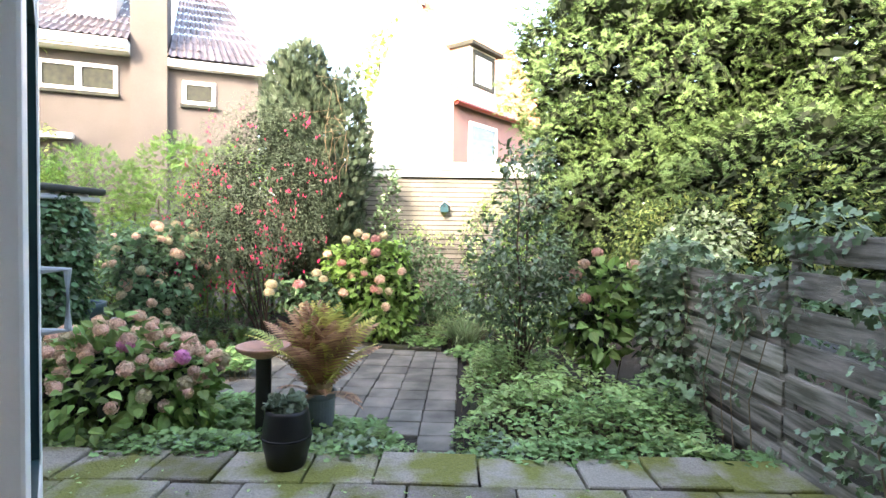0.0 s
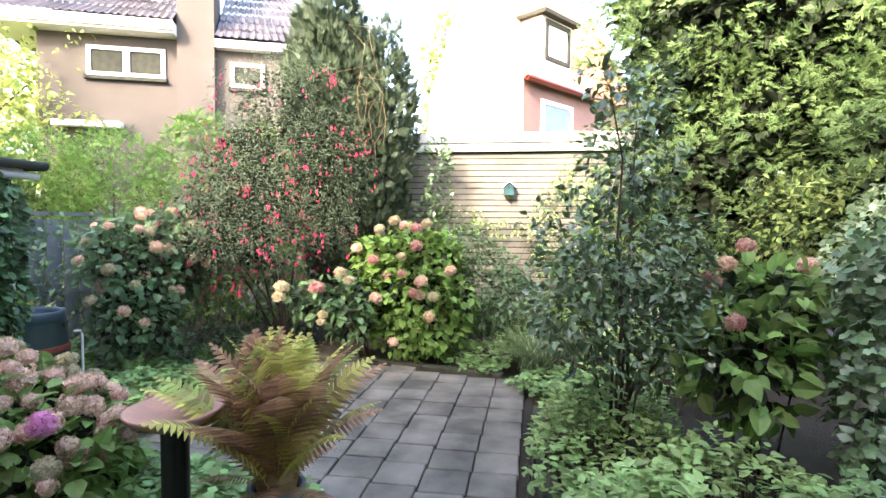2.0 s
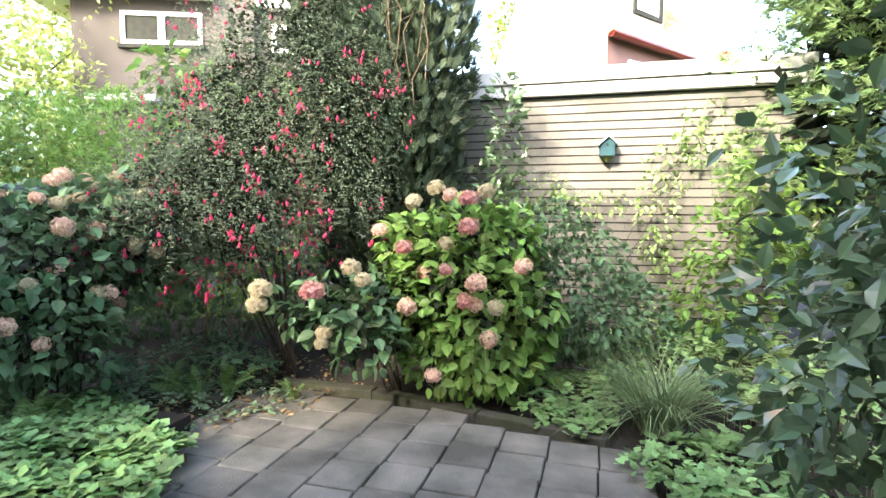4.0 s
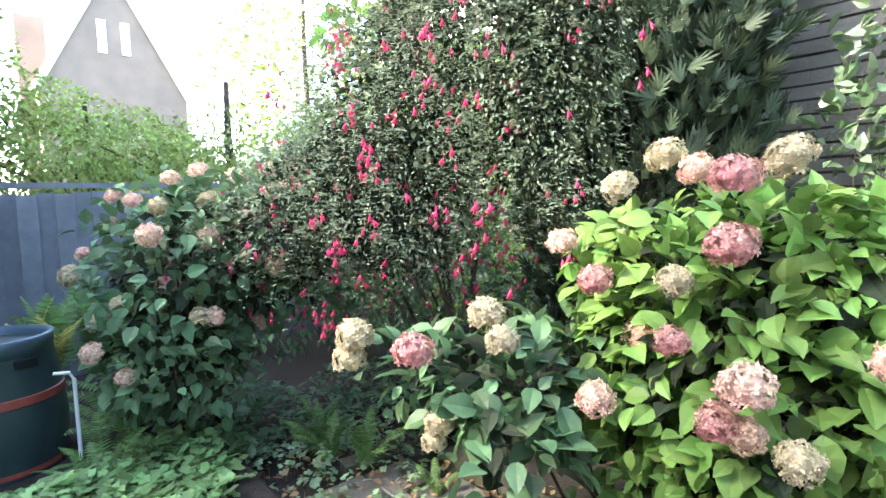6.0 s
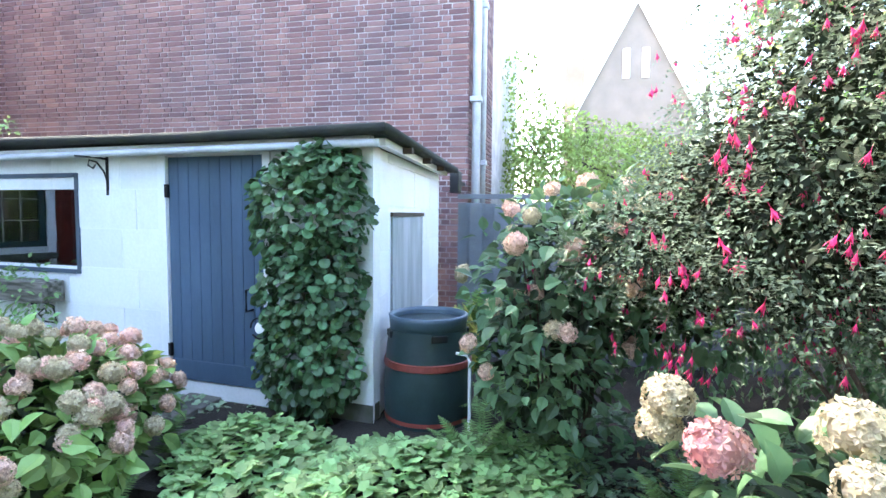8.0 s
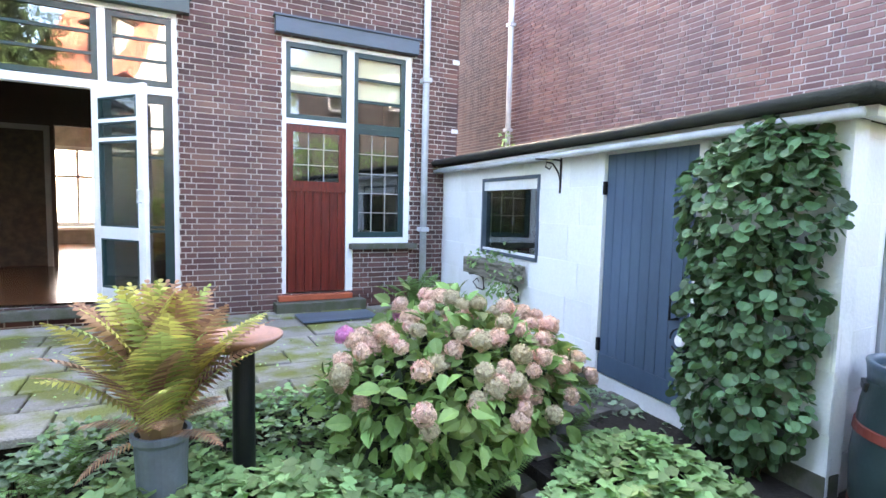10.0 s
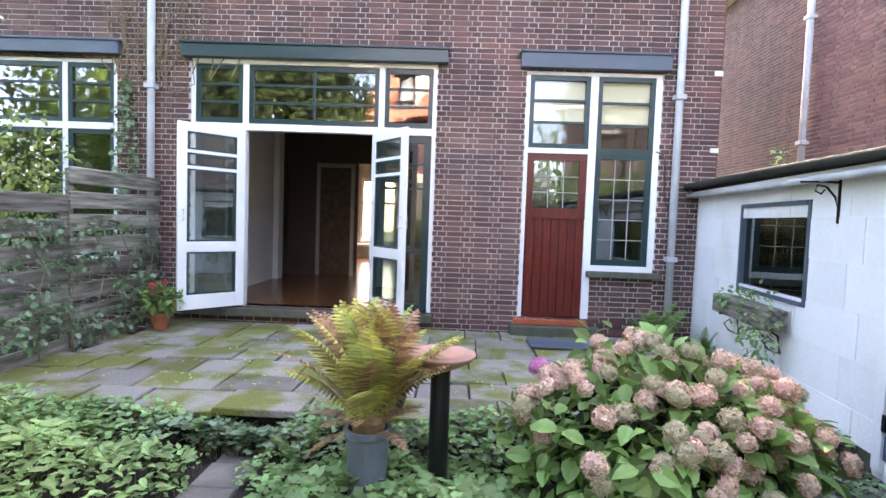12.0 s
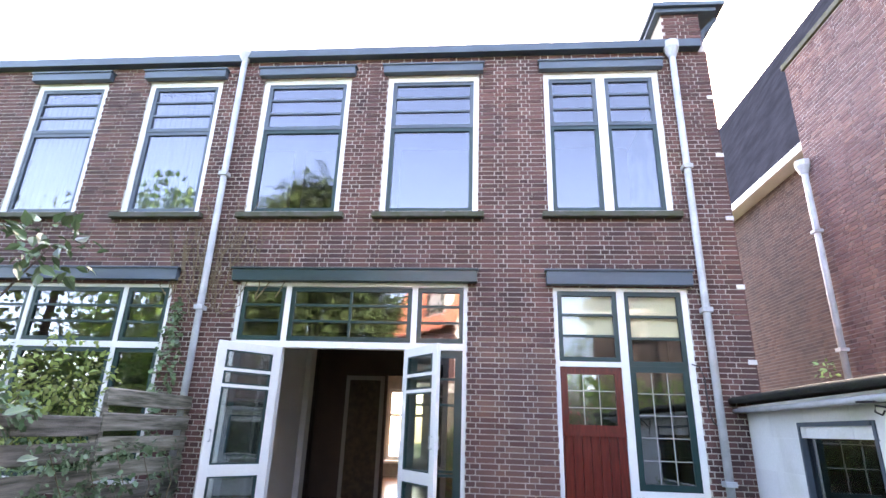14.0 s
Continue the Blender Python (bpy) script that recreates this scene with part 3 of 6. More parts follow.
def upper_window(n, x0, x1, twin=False, lint=True, curtain=False):
    w = thing("window_%d" % n, "tall white-framed upper window with slate lintel", "window", kind="structure")
    z0, z1 = 4.36, 6.54
    f = 0.075
    part("window_frame", boxes((x0, x0 + f, -0.12, -0.03, z0, z1), (x1 - f, x1, -0.12, -0.03, z0, z1), (x0 + f, x1 - f, -0.12, -0.031, z1 - f, z1), (x0 + f, x1 - f, -0.12, -0.031, z0, z0 + 0.05)), WHITE, w)
    cols = [(x0 + f, x1 - f)]
    if twin:
        m = (x0 + x1) / 2
        part("mullion", boxes((m - 0.06, m + 0.06, -0.12, -0.032, z0 + 0.05, z1 - f)), WHITE, w)
        cols = [(x0 + f, m - 0.06), (m + 0.06, x1 - f)]
    for a, b in cols:
        sash(w, a, b, z0 + 0.05, z0 + 1.34, -0.055, GREEN if not curtain else LINTEL, PANE_UP, name="lower_sash")
        sash(w, a, b, z0 + 1.34, z1 - f, -0.045, LINTEL, PANE_UP, bars=(0.36, 0.66), name="upper_sash")
    part("window_sill", boxes((x0 - 0.08, x1 + 0.08, -0.12, 0.09, z0 - 0.075, z0), bevel=0.01), STONE, w, "mossy stone sill")
    lintel(w, x0 - 0.06, x1 + 0.06, z1 + 0.02, 0.12)
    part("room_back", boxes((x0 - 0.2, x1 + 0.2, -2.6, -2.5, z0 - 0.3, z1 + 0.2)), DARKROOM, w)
    if curtain:
        bm = bmesh.new()
        n_ = 60
        prev = None
        for i in range(n_ + 1):
            x = x0 + f + (x1 - x0 - 2 * f) * i / n_
            yy = -0.22 + 0.03 * math.sin(i * 1.3) + 0.015 * math.sin(i * 0.47)
            cur = (bm.verts.new((x, yy, z0 + 0.1)), bm.verts.new((x, yy, z1 - 0.1)))
            if prev:
                bm.faces.new((prev[0], cur[0], cur[1], prev[1]))
            prev = cur
        part("curtain", bm, CURTAIN, w, "white net curtain", True)
    return w


for n, (a, b, c, d) in enumerate(UP):
    upper_window(n + 1, a, b, twin=(n == 2))
for n, (a, b, c, d) in enumerate(NB):
    upper_window(n + 4, a, b, curtain=True)

# french doors with side lights and transom
fd = thing("window_7", "white and green framed garden door front with transom lights", "garden doors", kind="structure")
x0, x1, z0, z1 = FR
part("frame", boxes((x0, x0 + 0.05, -0.13, -0.02, z0, z1), (x1 - 0.05, x1, -0.13, -0.02, z0, z1), (x0 + 0.05, x1 - 0.05, -0.13, -0.021, z1 - 0.05, z1),
                    (x0 + 0.05, x1 - 0.05, -0.13, -0.015, 2.56, 2.64), (0.33, 0.39, -0.13, -0.022, z0, 2.56), (1.95, 2.01, -0.13, -0.022, z0, 2.56)), WHITE, fd)
part("mullion", boxes((0.27, 0.34, -0.12, -0.023, 2.64, 3.35), (1.92, 1.99, -0.12, -0.023, 2.64, 3.35)), WHITE, fd)
sash(fd, x0 + 0.05, 0.27, 2.65, 3.34, -0.035, GREEN, PANE_DARK, bars=(0.36, 0.66), name="transom_light")
sash(fd, 0.34, 1.92, 2.65, 3.34, -0.035, GREEN, PANE_DARK, bars=(0.36, 0.66), mids=(0.5,), name="transom_light")
sash(fd, 1.99, x1 - 0.05, 2.65, 3.34, -0.035, GREEN, PANE_DARK, bars=(0.36, 0.66), name="transom_light")
sash(fd, x0 + 0.05, 0.33, z0 + 0.02, 2.56, -0.04, GREEN, PANE_DARK, bars=(0.34, 0.36, 0.70, 0.84), fw=0.09, name="side_light")
sash(fd, 2.01, x1 - 0.05, z0 + 0.02, 2.56, -0.04, GREEN, PANE_DARK, bars=(0.34, 0.36, 0.70, 0.84), fw=0.09, name="side_light")
lintel(fd, x0 - 0.12, x1 + 0.08, 3.40, 0.15, LINTEL_G, "dark green lintel board")
part("threshold", boxes((x0 - 0.03, x1 + 0.03, -0.14, 0.10, 0.30, 0.40), bevel=0.012), STONE, fd, "worn stone threshold")


def leaf(n, hx, angle, flip):
    """An open garden door leaf, hinged at hx and swung out by angle."""
    w, h = 0.77, 2.12
    d = thing("door_%d" % n, "open white garden door leaf with glazed panels", "door", hx, 0.0, 0.43, kind="structure", rz=angle)
    s = 1
    rows = [(0, 0.10, -0.022, 0.022, 0, h), (w - 0.10, w, -0.022, 0.022, 0, h), (0.10, w - 0.10, -0.021, 0.021, 0, 0.17), (0.10, w - 0.10, -0.021, 0.021, h - 0.10, h), (0.10, w - 0.10, -0.021, 0.021, 0.66, 0.78)]
    part("door_frame", boxes(*rows, bevel=0.004), WHITE, d)
    for z in (1.62, 1.80):
        part("glazing_bar", boxes((0.10, w - 0.10, -0.018, 0.018, z - 0.018, z + 0.018)), WHITE, d)
    for a, b in ((0.17, 0.66), (0.78, 1.602), (1.638, 1.782), (1.818, h - 0.10)):
        part("bead", boxes((0.10, 0.125, -0.019, 0.019, a, b), (w - 0.125, w - 0.10, -0.019, 0.019, a, b), (0.125, w - 0.125, -0.019, 0.019, a, a + 0.018), (0.125, w - 0.125, -0.019, 0.019, b - 0.018, b)), GREEN, d)
        p = part("pane", boxes((0.125, w - 0.125, -0.003, 0.003, a + 0.018, b - 0.018)), PANE, d)
        p.visible_shadow = False
    bm = tube([(w - 0.05, -0.02, 1.02), (w - 0.05, -0.065, 1.02), (w - 0.05, -0.065, 1.14), (w - 0.05, -0.02, 1.14)], 0.008, 0.008, 8)
    tube([(w - 0.05, 0.02, 1.02), (w - 0.05, 0.06, 1.02), (w - 0.05, 0.06, 1.14), (w - 0.05, 0.02, 1.14)], 0.008, 0.008, 8, bm)
    part("door_handle", bm, ZINC, d, "small metal pull handle")
    return d


leaf(1, 0.385, 127, 1)
leaf(2, 1.955, 48, -1)

# red door with transom and leaded side window
rd = thing("door_3", "dark red varnished wooden back door with leaded glass", "door", kind="structure")
x0, x1, z0, z1 = RD
m0, m1 = -2.28, -2.19
part("frame", boxes((x0, x0 + 0.07, -0.12, -0.02, 1.0, z1), (x1 - 0.05, x1, -0.12, -0.02, z0, z1), (x0 + 0.07, x1 - 0.05, -0.12, -0.021, z1 - 0.06, z1), (m0, m1, -0.12, -0.022, z0, z1 - 0.06),
                    (m1, x1 - 0.05, -0.12, -0.023, 2.40, 2.46), (x0 + 0.07, m0, -0.12, -0.023, 1.0, 1.07)), WHITE, rd)
sash(rd, m1, x1 - 0.05, 2.46, z1 - 0.06, -0.035, GREEN, PANE_CLEAR, bars=(0.36, 0.66), name="transom_light")
sash(rd, x0 + 0.07, m0, 2.42, z1 - 0.06, -0.035, GREEN, PANE_CLEAR, bars=(0.36, 0.66), name="transom_light")
sash(rd, x0 + 0.07, m0, 1.07, 2.42, -0.04, GREEN, PANE_DARK, lead=(3, 5), fw=0.07, name="leaded_window")
sash(rd, m1, x1 - 0.05, 1.66, 2.40, -0.045, REDWOOD, PANE_DARK, lead=(3, 3), fw=0.085, name="door_light")
rows = [(m1 + 0.10 * i + 0.002, min(m1 + 0.10 * (i + 1) - 0.003, x1 - 0.052), -0.085, -0.05, z0 + 0.02, 1.655) for i in range(8) if m1 + 0.1 * i < x1 - 0.06]
for r in rows:
    part("door_board", boxes(r, bevel=0.003), REDWOOD, rd)
part("door_rail", boxes((m1, x1 - 0.05, -0.06, -0.03, 1.62, 1.66)), REDWOOD, rd)
part("door_sill", boxes((m1 - 0.06, x1 + 0.05, -0.1, 0.09, 0.335, 0.398), bevel=0.008), REDTILE, rd, "orange tiled sill")
part("step", boxes((m1 - 0.2, x1 + 0.1, -0.006, 0.2, 0.18, 0.33), bevel=0.01), STONE, rd)
part("window_sill", boxes((x0 - 0.08, m0 + 0.05, -0.12, 0.09, 0.93, 1.0), bevel=0.008), STONE, rd, "grey stone sill")
lintel(rd, x0 - 0.06, x1 + 0.08, 3.38)
part("blind", boxes((m1, x1 - 0.05, -0.115, -0.105, 2.78, z1 - 0.06), (x0 + 0.07, m0, -0.115, -0.105, 2.78, z1 - 0.06)), BLIND, rd, "cream roller blind")
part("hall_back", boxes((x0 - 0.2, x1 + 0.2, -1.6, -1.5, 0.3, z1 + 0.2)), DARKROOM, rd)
part("apron", boxes((x0, m0, -0.25, -0.012, 0.2, 0.93)), MORTAR, rd)
put("brickwork", box_mesh("brickwork", [(a, b, -0.02, -0.005, c, d) for a, b, c, d in bond(x0, m0, 0.2, 0.93, [])], BRICK), rd)
mat_ = thing("doormat", "thin grey doormat lying on the terrace", "doormat", -1.9, 0.62, TERR + 0.012)
part("mat", boxes((-0.42, 0.42, -0.22, 0.22, 0, 0.018), bevel=0.004), LINTEL, mat_)
cab = thing("cable", "thin dark cable on the house wall", "cable")
part("cable_line", tube([(-2.98, 0.01, 2.45), (-3.06, 0.02, 2.42), (-3.1, 0.02, 2.3), (-3.1, 0.02, 1.95), (-3.14, 0.02, 1.8), (-3.2, 0.03, 1.76)], 0.008, 0.008, 6), BLACK, cab)

# neighbour's lower window
nw = thing("window_8", "white-framed neighbour window with green casements", "window", kind="structure")
x0, x1, z0, z1 = NBL
part("window_frame", boxes((x0, x0 + 0.06, -0.12, -0.03, z0, z1), (x1 - 0.06, x1, -0.12, -0.03, z0, z1), (x0 + 0.06, x1 - 0.06, -0.12, -0.031, z1 - 0.06, z1), (x0 + 0.06, x1 - 0.06, -0.12, -0.031, 2.52, 2.60),
                             (4.16, 4.22, -0.12, -0.032, z0, z1), (5.5, 5.56, -0.12, -0.032, z0, z1), (x0 + 0.06, x1 - 0.06, -0.12, -0.031, z0, z0 + 0.06)), WHITE, nw)
for a, b in ((x0 + 0.06, 4.16), (4.22, 5.5), (5.56, x1 - 0.06)):
    sash(nw, a, b, 2.60, z1 - 0.06, -0.045, GREEN, PANE_UP, bars=(0.36, 0.66), name="transom_light")
    sash(nw, a, b, z0 + 0.06, 2.52, -0.045, GREEN, PANE_DARK, name="casement")
lintel(nw, x0 - 0.06, x1 + 0.1, 3.40, 0.15)
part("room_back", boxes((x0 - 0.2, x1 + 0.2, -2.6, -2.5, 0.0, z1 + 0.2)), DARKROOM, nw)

# the room behind the garden doors
room = thing("wall_room", "white and brown walls of the empty room indoors", "room", kind="structure")
part("floor_boards", boxes((-0.7, 2.95, -8.9, -0.14, 0.30, 0.40)), FLOORWOOD, room, "polished reddish wooden floor")
part("side_wall", boxes((2.62, 2.95, -3.0, -0.31, 0.4, 3.42)), PLASTER, room, "white plaster side wall")
part("side_wall", boxes((2.66, 2.95, -3.95, -3.01, 0.4, 3.42)), BROWNWALL, room, "dark brown panelled side wall")
part("pilaster", boxes((2.52, 2.64, -3.2, -2.96, 0.4, 3.42), bevel=0.01), PLASTER, room)
part("side_wall", boxes((2.62, 2.95, -8.9, -3.96, 0.4, 3.42)), PLASTER, room)
part("side_wall", boxes((-0.8, -0.66, -8.9, -0.31, 0.4, 3.42)), PLASTER, room)
part("back_wall", boxes((1.30, 2.66, -4.0, -3.9, 0.4, 3.42), (-0.66, -0.5, -4.0, -3.9, 0.4, 3.42), (-0.5, 1.30, -4.0, -3.9, 2.6, 3.42)), BROWNWALL, room)
part("door_panel", boxes((1.42, 2.02, -3.9, -3.86, 0.42, 2.5), bevel=0.01), BARK, room)
part("door_case", boxes((1.35, 1.42, -3.9, -3.85, 0.4, 2.58), (2.02, 2.09, -3.9, -3.85, 0.4, 2.58), (1.42, 2.02, -3.9, -3.851, 2.5, 2.58)), DARKROOM, room)
room_c = part("ceiling", boxes((-0.8, 2.95, -8.9, -0.31, 3.42, 3.5)), PLASTER)
tagged(room_c, "white plaster ceiling of the room indoors", "ceiling", kind="structure")
sw = thing("window_9", "bright street window at the far end of the room", "window", kind="structure")
part("window_frame", boxes((1.1, 1.18, -9.1, -8.98, 0.8, 2.7), (2.07, 2.15, -9.1, -8.98, 0.8, 2.7), (1.18, 2.07, -9.1, -8.99, 2.6, 2.7), (1.18, 2.07, -9.1, -8.99, 0.8, 0.9), (1.18, 2.07, -9.09, -9.0, 1.95, 2.02), (1.6, 1.66, -9.09, -9.0, 0.9, 2.6)), WHITE, sw)
part("radiator_shelf", boxes((1.0, 2.25, -8.95, -8.7, 0.72, 0.8), bevel=0.01), WHITE, sw)

# ---- the neighbour's tall brick wall ----
NX = -6.0
FAR = Matrix.Translation((-0.6, 6.4, 1.5)) @ Matrix.Scale(1.16, 4) @ Matrix.Translation((0.6, -6.4, -1.5))
nwall = thing("wall_neighbour", "tall purple-red brick side wall of the neighbouring house", "brick wall", kind="structure")
put("mortar", box_mesh("mortar", [(NX - 0.3, NX - 0.008, -2.0, 5.09, -0.3, 8.0), (NX - 6.0, NX - 0.31, 4.8, 5.09, -0.3, 8.0), (NX - 0.807, NX - 0.31, -2.0, -1.8, -0.3, 8.0)], MORTAR_N), nwall)
put("mortar", box_mesh("mortar", [(NX - 1.1, NX - 0.808, -14.0, -2.01, -0.3, 6.9)], MORTAR_SETBACK), nwall)
b1 = bond(-2.0, 5.1, -0.2, 8.0, [], 0.0655, 0.215, 0.1, 0.015)
ob = put("brickwork", box_mesh("brickwork", [(NX - 0.02, NX + rng.normal(0, 0.0015), a, b, c, d) for a, b, c, d in b1], BRICK_N), nwall)
tagged(ob, "courses of purple-red bricks", kind="stuff")
b2 = bond(-14.0, -2.0, -0.2, 6.9, [], 0.0655, 0.215, 0.1, 0.015)
ob = put("brickwork", box_mesh("brickwork", [(NX - 0.82, NX - 0.8, a, b, c, d) for a, b, c, d in b2], BRICK_SETBACK), nwall)
tagged(ob, "courses of purple-red bricks on the set-back wall", kind="stuff")
b3 = bond(NX - 2.0, NX, -0.2, 8.0, [], 0.0655, 0.215, 0.1, 0.015)
ob = put("brickwork", box_mesh("brickwork", [(a, b - 0.004, 5.075, 5.103, c, d) for a, b, c, d in b3], BRICK_N), nwall)
tagged(ob, "courses of purple-red bricks round the corner", kind="stuff")
rv = [(NX - 0.5, -14, 6.92), (NX - 0.5, -1.95, 6.92), (NX - 4.5, -1.95, 14.1), (NX - 4.5, -14, 14.1)]
rv += [(x, y, z - 0.15) for x, y, z in rv]
put("roof", mesh_of("roof", rv, [[0, 1, 2, 3], [7, 6, 5, 4], [0, 4, 5, 1], [1, 5, 6, 2], [2, 6, 7, 3], [3, 7, 4, 0]], SLATE), nwall, "dark slate roof slope")
part("eave_board", boxes((NX - 0.8, NX - 0.45, -14, -1.8, 6.75, 6.92), bevel=0.01), TRIM, nwall, "white eaves board")
part("coping", boxes((NX - 0.34, NX + 0.04, -2.05, 5.15, 8.0, 8.1), bevel=0.01), STONE, nwall)
p1 = downpipe(NX + 0.07, -1.95, 2.0, 5.9, "grey drainpipe in the corner of the tall brick wall", True, 0.05)
p2 = downpipe(NX - 0.08, 5.18, 0.0, 7.9, "grey drainpipe at the corner of the tall brick wall", False, 0.05)
p3 = downpipe(NX - 0.45, 5.2, 1.2, 7.9, "slim grey drainpipe with a side branch", False, 0.04)
lampbox = thing("wall_lamp", "small black lamp box on the brick corner", "lamp", NX + 0.45, 5.05, 1.72)
part("lamp_body", boxes((-0.09, 0.09, -0.05, 0.05, 0, 0.24), bevel=0.012), BLACK, lampbox)
part("bracket", boxes((-0.45, -0.1, -0.02, 0.02, 0.1, 0.14)), BLACK, lampbox)
for t in (nwall, p1, p2, p3, lampbox):
    t.matrix_basis = FAR @ t.matrix_basis

# ---- the white shed ----
SX, SY = -3.52, 5.0
SHM = Matrix.Translation((SX, 0, 0)) @ pose(0, 0, 0, 0, 0, -5.6) @ Matrix.Translation((-SX, 0, 0))
shed = thing("shed", "low white-painted block garden shed with felt roof", "shed")
shed.matrix_basis = SHM
SH = [(1.20, 2.38, 0.985, 1.80), (3.29, 4.16, 0.22, 1.90)]
put("wall_core", box_mesh("wall_core", [(SX - 0.12, SX - 0.005, a, b, c, d) for a, b, c, d in cells(0.0, SY - 0.006, -0.1, 1.93, SH)] +
                          [(-5.9, -5.78, 0.0, SY - 0.6, -0.1, 1.9)], WHITE_OLD), shed)
SIDE = Matrix.Translation((SX, SY, 0)) @ pose(0, 0, 0, 0, 0, 9.8)      # the end wall stands askew
DEEP = 2.62
put("end_wall_core", box_mesh("end_wall_core", [(-DEEP, -0.02, -0.12, -0.006, -0.1, 1.93)], WHITE_OLD), shed, "", SIDE)
for a, b, c, d in bond(0.0, SY, 0.12, 1.93, SH, 0.31, 0.74, 0.74, 0.008, False):
    put("block", box_mesh("block", [(SX - 0.02, SX + rng.normal(0, 0.002), a, b, c, d)], WHITE_OLD), shed)
for a, b, c, d in bond(-DEEP, 0.0, 0.0, 1.93, [(-1.64, -0.44, 0.0, 1.5)], 0.31, 0.74, 0.74, 0.008, False):
    put("block", box_mesh("block", [(a, b, -0.02, rng.normal(0, 0.002), c, d)], WHITE_OLD), shed, "", SIDE)
part("side_panel", boxes((-1.60, -0.47, -0.006, 0.014, 0.0, 1.47), bevel=0.003), PANEL, shed, "pale grey weathered side panel", m=SIDE)
part("panel_rail", boxes((-1.64, -0.44, 0.0, 0.022, 1.472, 1.505), bevel=0.003), BARK, shed, m=SIDE)
part("plinth", boxes((SX - 0.1, SX + 0.006, 0.0, 3.2, -0.1, 0.22), (SX - 0.1, SX + 0.006, 4.22, SY, -0.1, 0.22)), STONE, shed)
corner, back = Vector((SX + 0.15, SY + 0.15, 2.015)), SIDE @ Vector((-DEEP - 0.14, 0.17, 2.0))
bm = bmesh.new()
rim = [Vector((SX + 0.15, -0.02, 2.05)), corner, back, Vector((-6.0, -0.02, 2.02))]
up = [bm.verts.new(q + Vector((0, 0, 0.02))) for q in rim]
low = [bm.verts.new(q - Vector((0, 0, 0.03))) for q in rim]
bm.faces.new(up), bm.faces.new(low[::-1])
for k in range(4):
    bm.faces.new((low[k], low[(k + 1) % 4], up[(k + 1) % 4], up[k]))
bmesh.ops.recalc_face_normals(bm, faces=bm.faces[:])
part("roof", bm, FELT, shed, "dark mossy roofing felt")
part("roof_edge", tube([rim[0], rim[0].lerp(corner, 0.35) + Vector((0, 0, 0.008)), rim[0].lerp(corner, 0.7) - Vector((0, 0, 0.008)), corner], 0.036, 0.036, 8), FELT, shed, smooth=True)
part("roof_edge", tube([corner, corner.lerp(back, 0.5), back], 0.036, 0.036, 8), FELT, shed, smooth=True)
part("fascia", boxes((SX + 0.03, SX + 0.09, 0, SY + 0.02, 1.925, 1.985)), TRIM, shed, "grey-white fascia board")
part("fascia", boxes((-DEEP - 0.02, 0.03, 0.03, 0.09, 1.925, 1.975)), TRIM, shed, m=SIDE)
for k in range(3):
    part("rafter_end", boxes((-0.5 - 0.75 * k, -0.44 - 0.75 * k, 0.09, 0.16, 1.93, 1.972)), BARK, shed, m=SIDE)
bm = tube([(SX + 0.13, 0.0, 1.94), (SX + 0.13, 1.6, 1.925), (SX + 0.13, SY + 0.1, 1.93)], 0.026, 0.026, 10)
part("gutter_pipe", bm, ZINC, shed, smooth=True)
part("door_frame", boxes((SX - 0.1, SX + 0.02, 3.22, 3.295, 0.15, 1.91), (SX - 0.1, SX + 0.02, 4.16, 4.22, 0.15, 1.91)), WHITE_OLD, shed)
for i in range(9):
    y = 3.30 + i * 0.0955
    part("door_board", boxes((SX - 0.03, SX - 0.004, y + 0.002, y + 0.0935, 0.23, 1.90), bevel=0.004), BLUE, shed)
part("door_rail", boxes((SX - 0.004, SX + 0.008, 3.30, 4.155, 0.23, 0.38), bevel=0.003), BLUE, shed)
part("door_latch", tube([(SX, 4.05, 0.95), (SX + 0.07, 4.05, 0.95), (SX + 0.07, 4.05, 0.80), (SX, 4.05, 0.80)], 0.01, 0.01, 6), IRON, shed)
for z in (0.4, 1.6):
    part("hinge", boxes((SX + 0.0, SX + 0.021, 3.285, 3.315, z, z + 0.1)), IRON, shed)
y0, y1, z0, z1 = SH[0]
f = 0.035
part("window_frame", boxes((SX - 0.09, SX + 0.012, y0, y0 + f, z0, z1), (SX - 0.09, SX + 0.012, y1 - f, y1, z0, z1), (SX - 0.09, SX + 0.02, y0 + f, y1 - f, z1 - f, z1), (SX - 0.09, SX + 0.02, y0 + f, y1 - f, z0, z0 + f), (SX - 0.3, SX - 0.25, 1.95, 2.01, z0, z1)), LINTEL, shed)
p = part("pane", boxes((SX - 0.04, SX - 0.034, y0 + f, y1 - f, z0 + f, z1 - f)), PANE_DARK, shed)
p.visible_shadow = False
# Dark sheets added behind the window to imitate the unlit inside.
part("dark_backing", boxes((SX - 0.75, SX - 0.7, 0.2, 4.4, 0.1, 1.9), (SX - 0.7, SX - 0.13, 0.9, 0.95, 0.1, 1.9), (SX - 0.7, SX - 0.13, 2.7, 2.75, 0.1, 1.9)), BARK, shed)

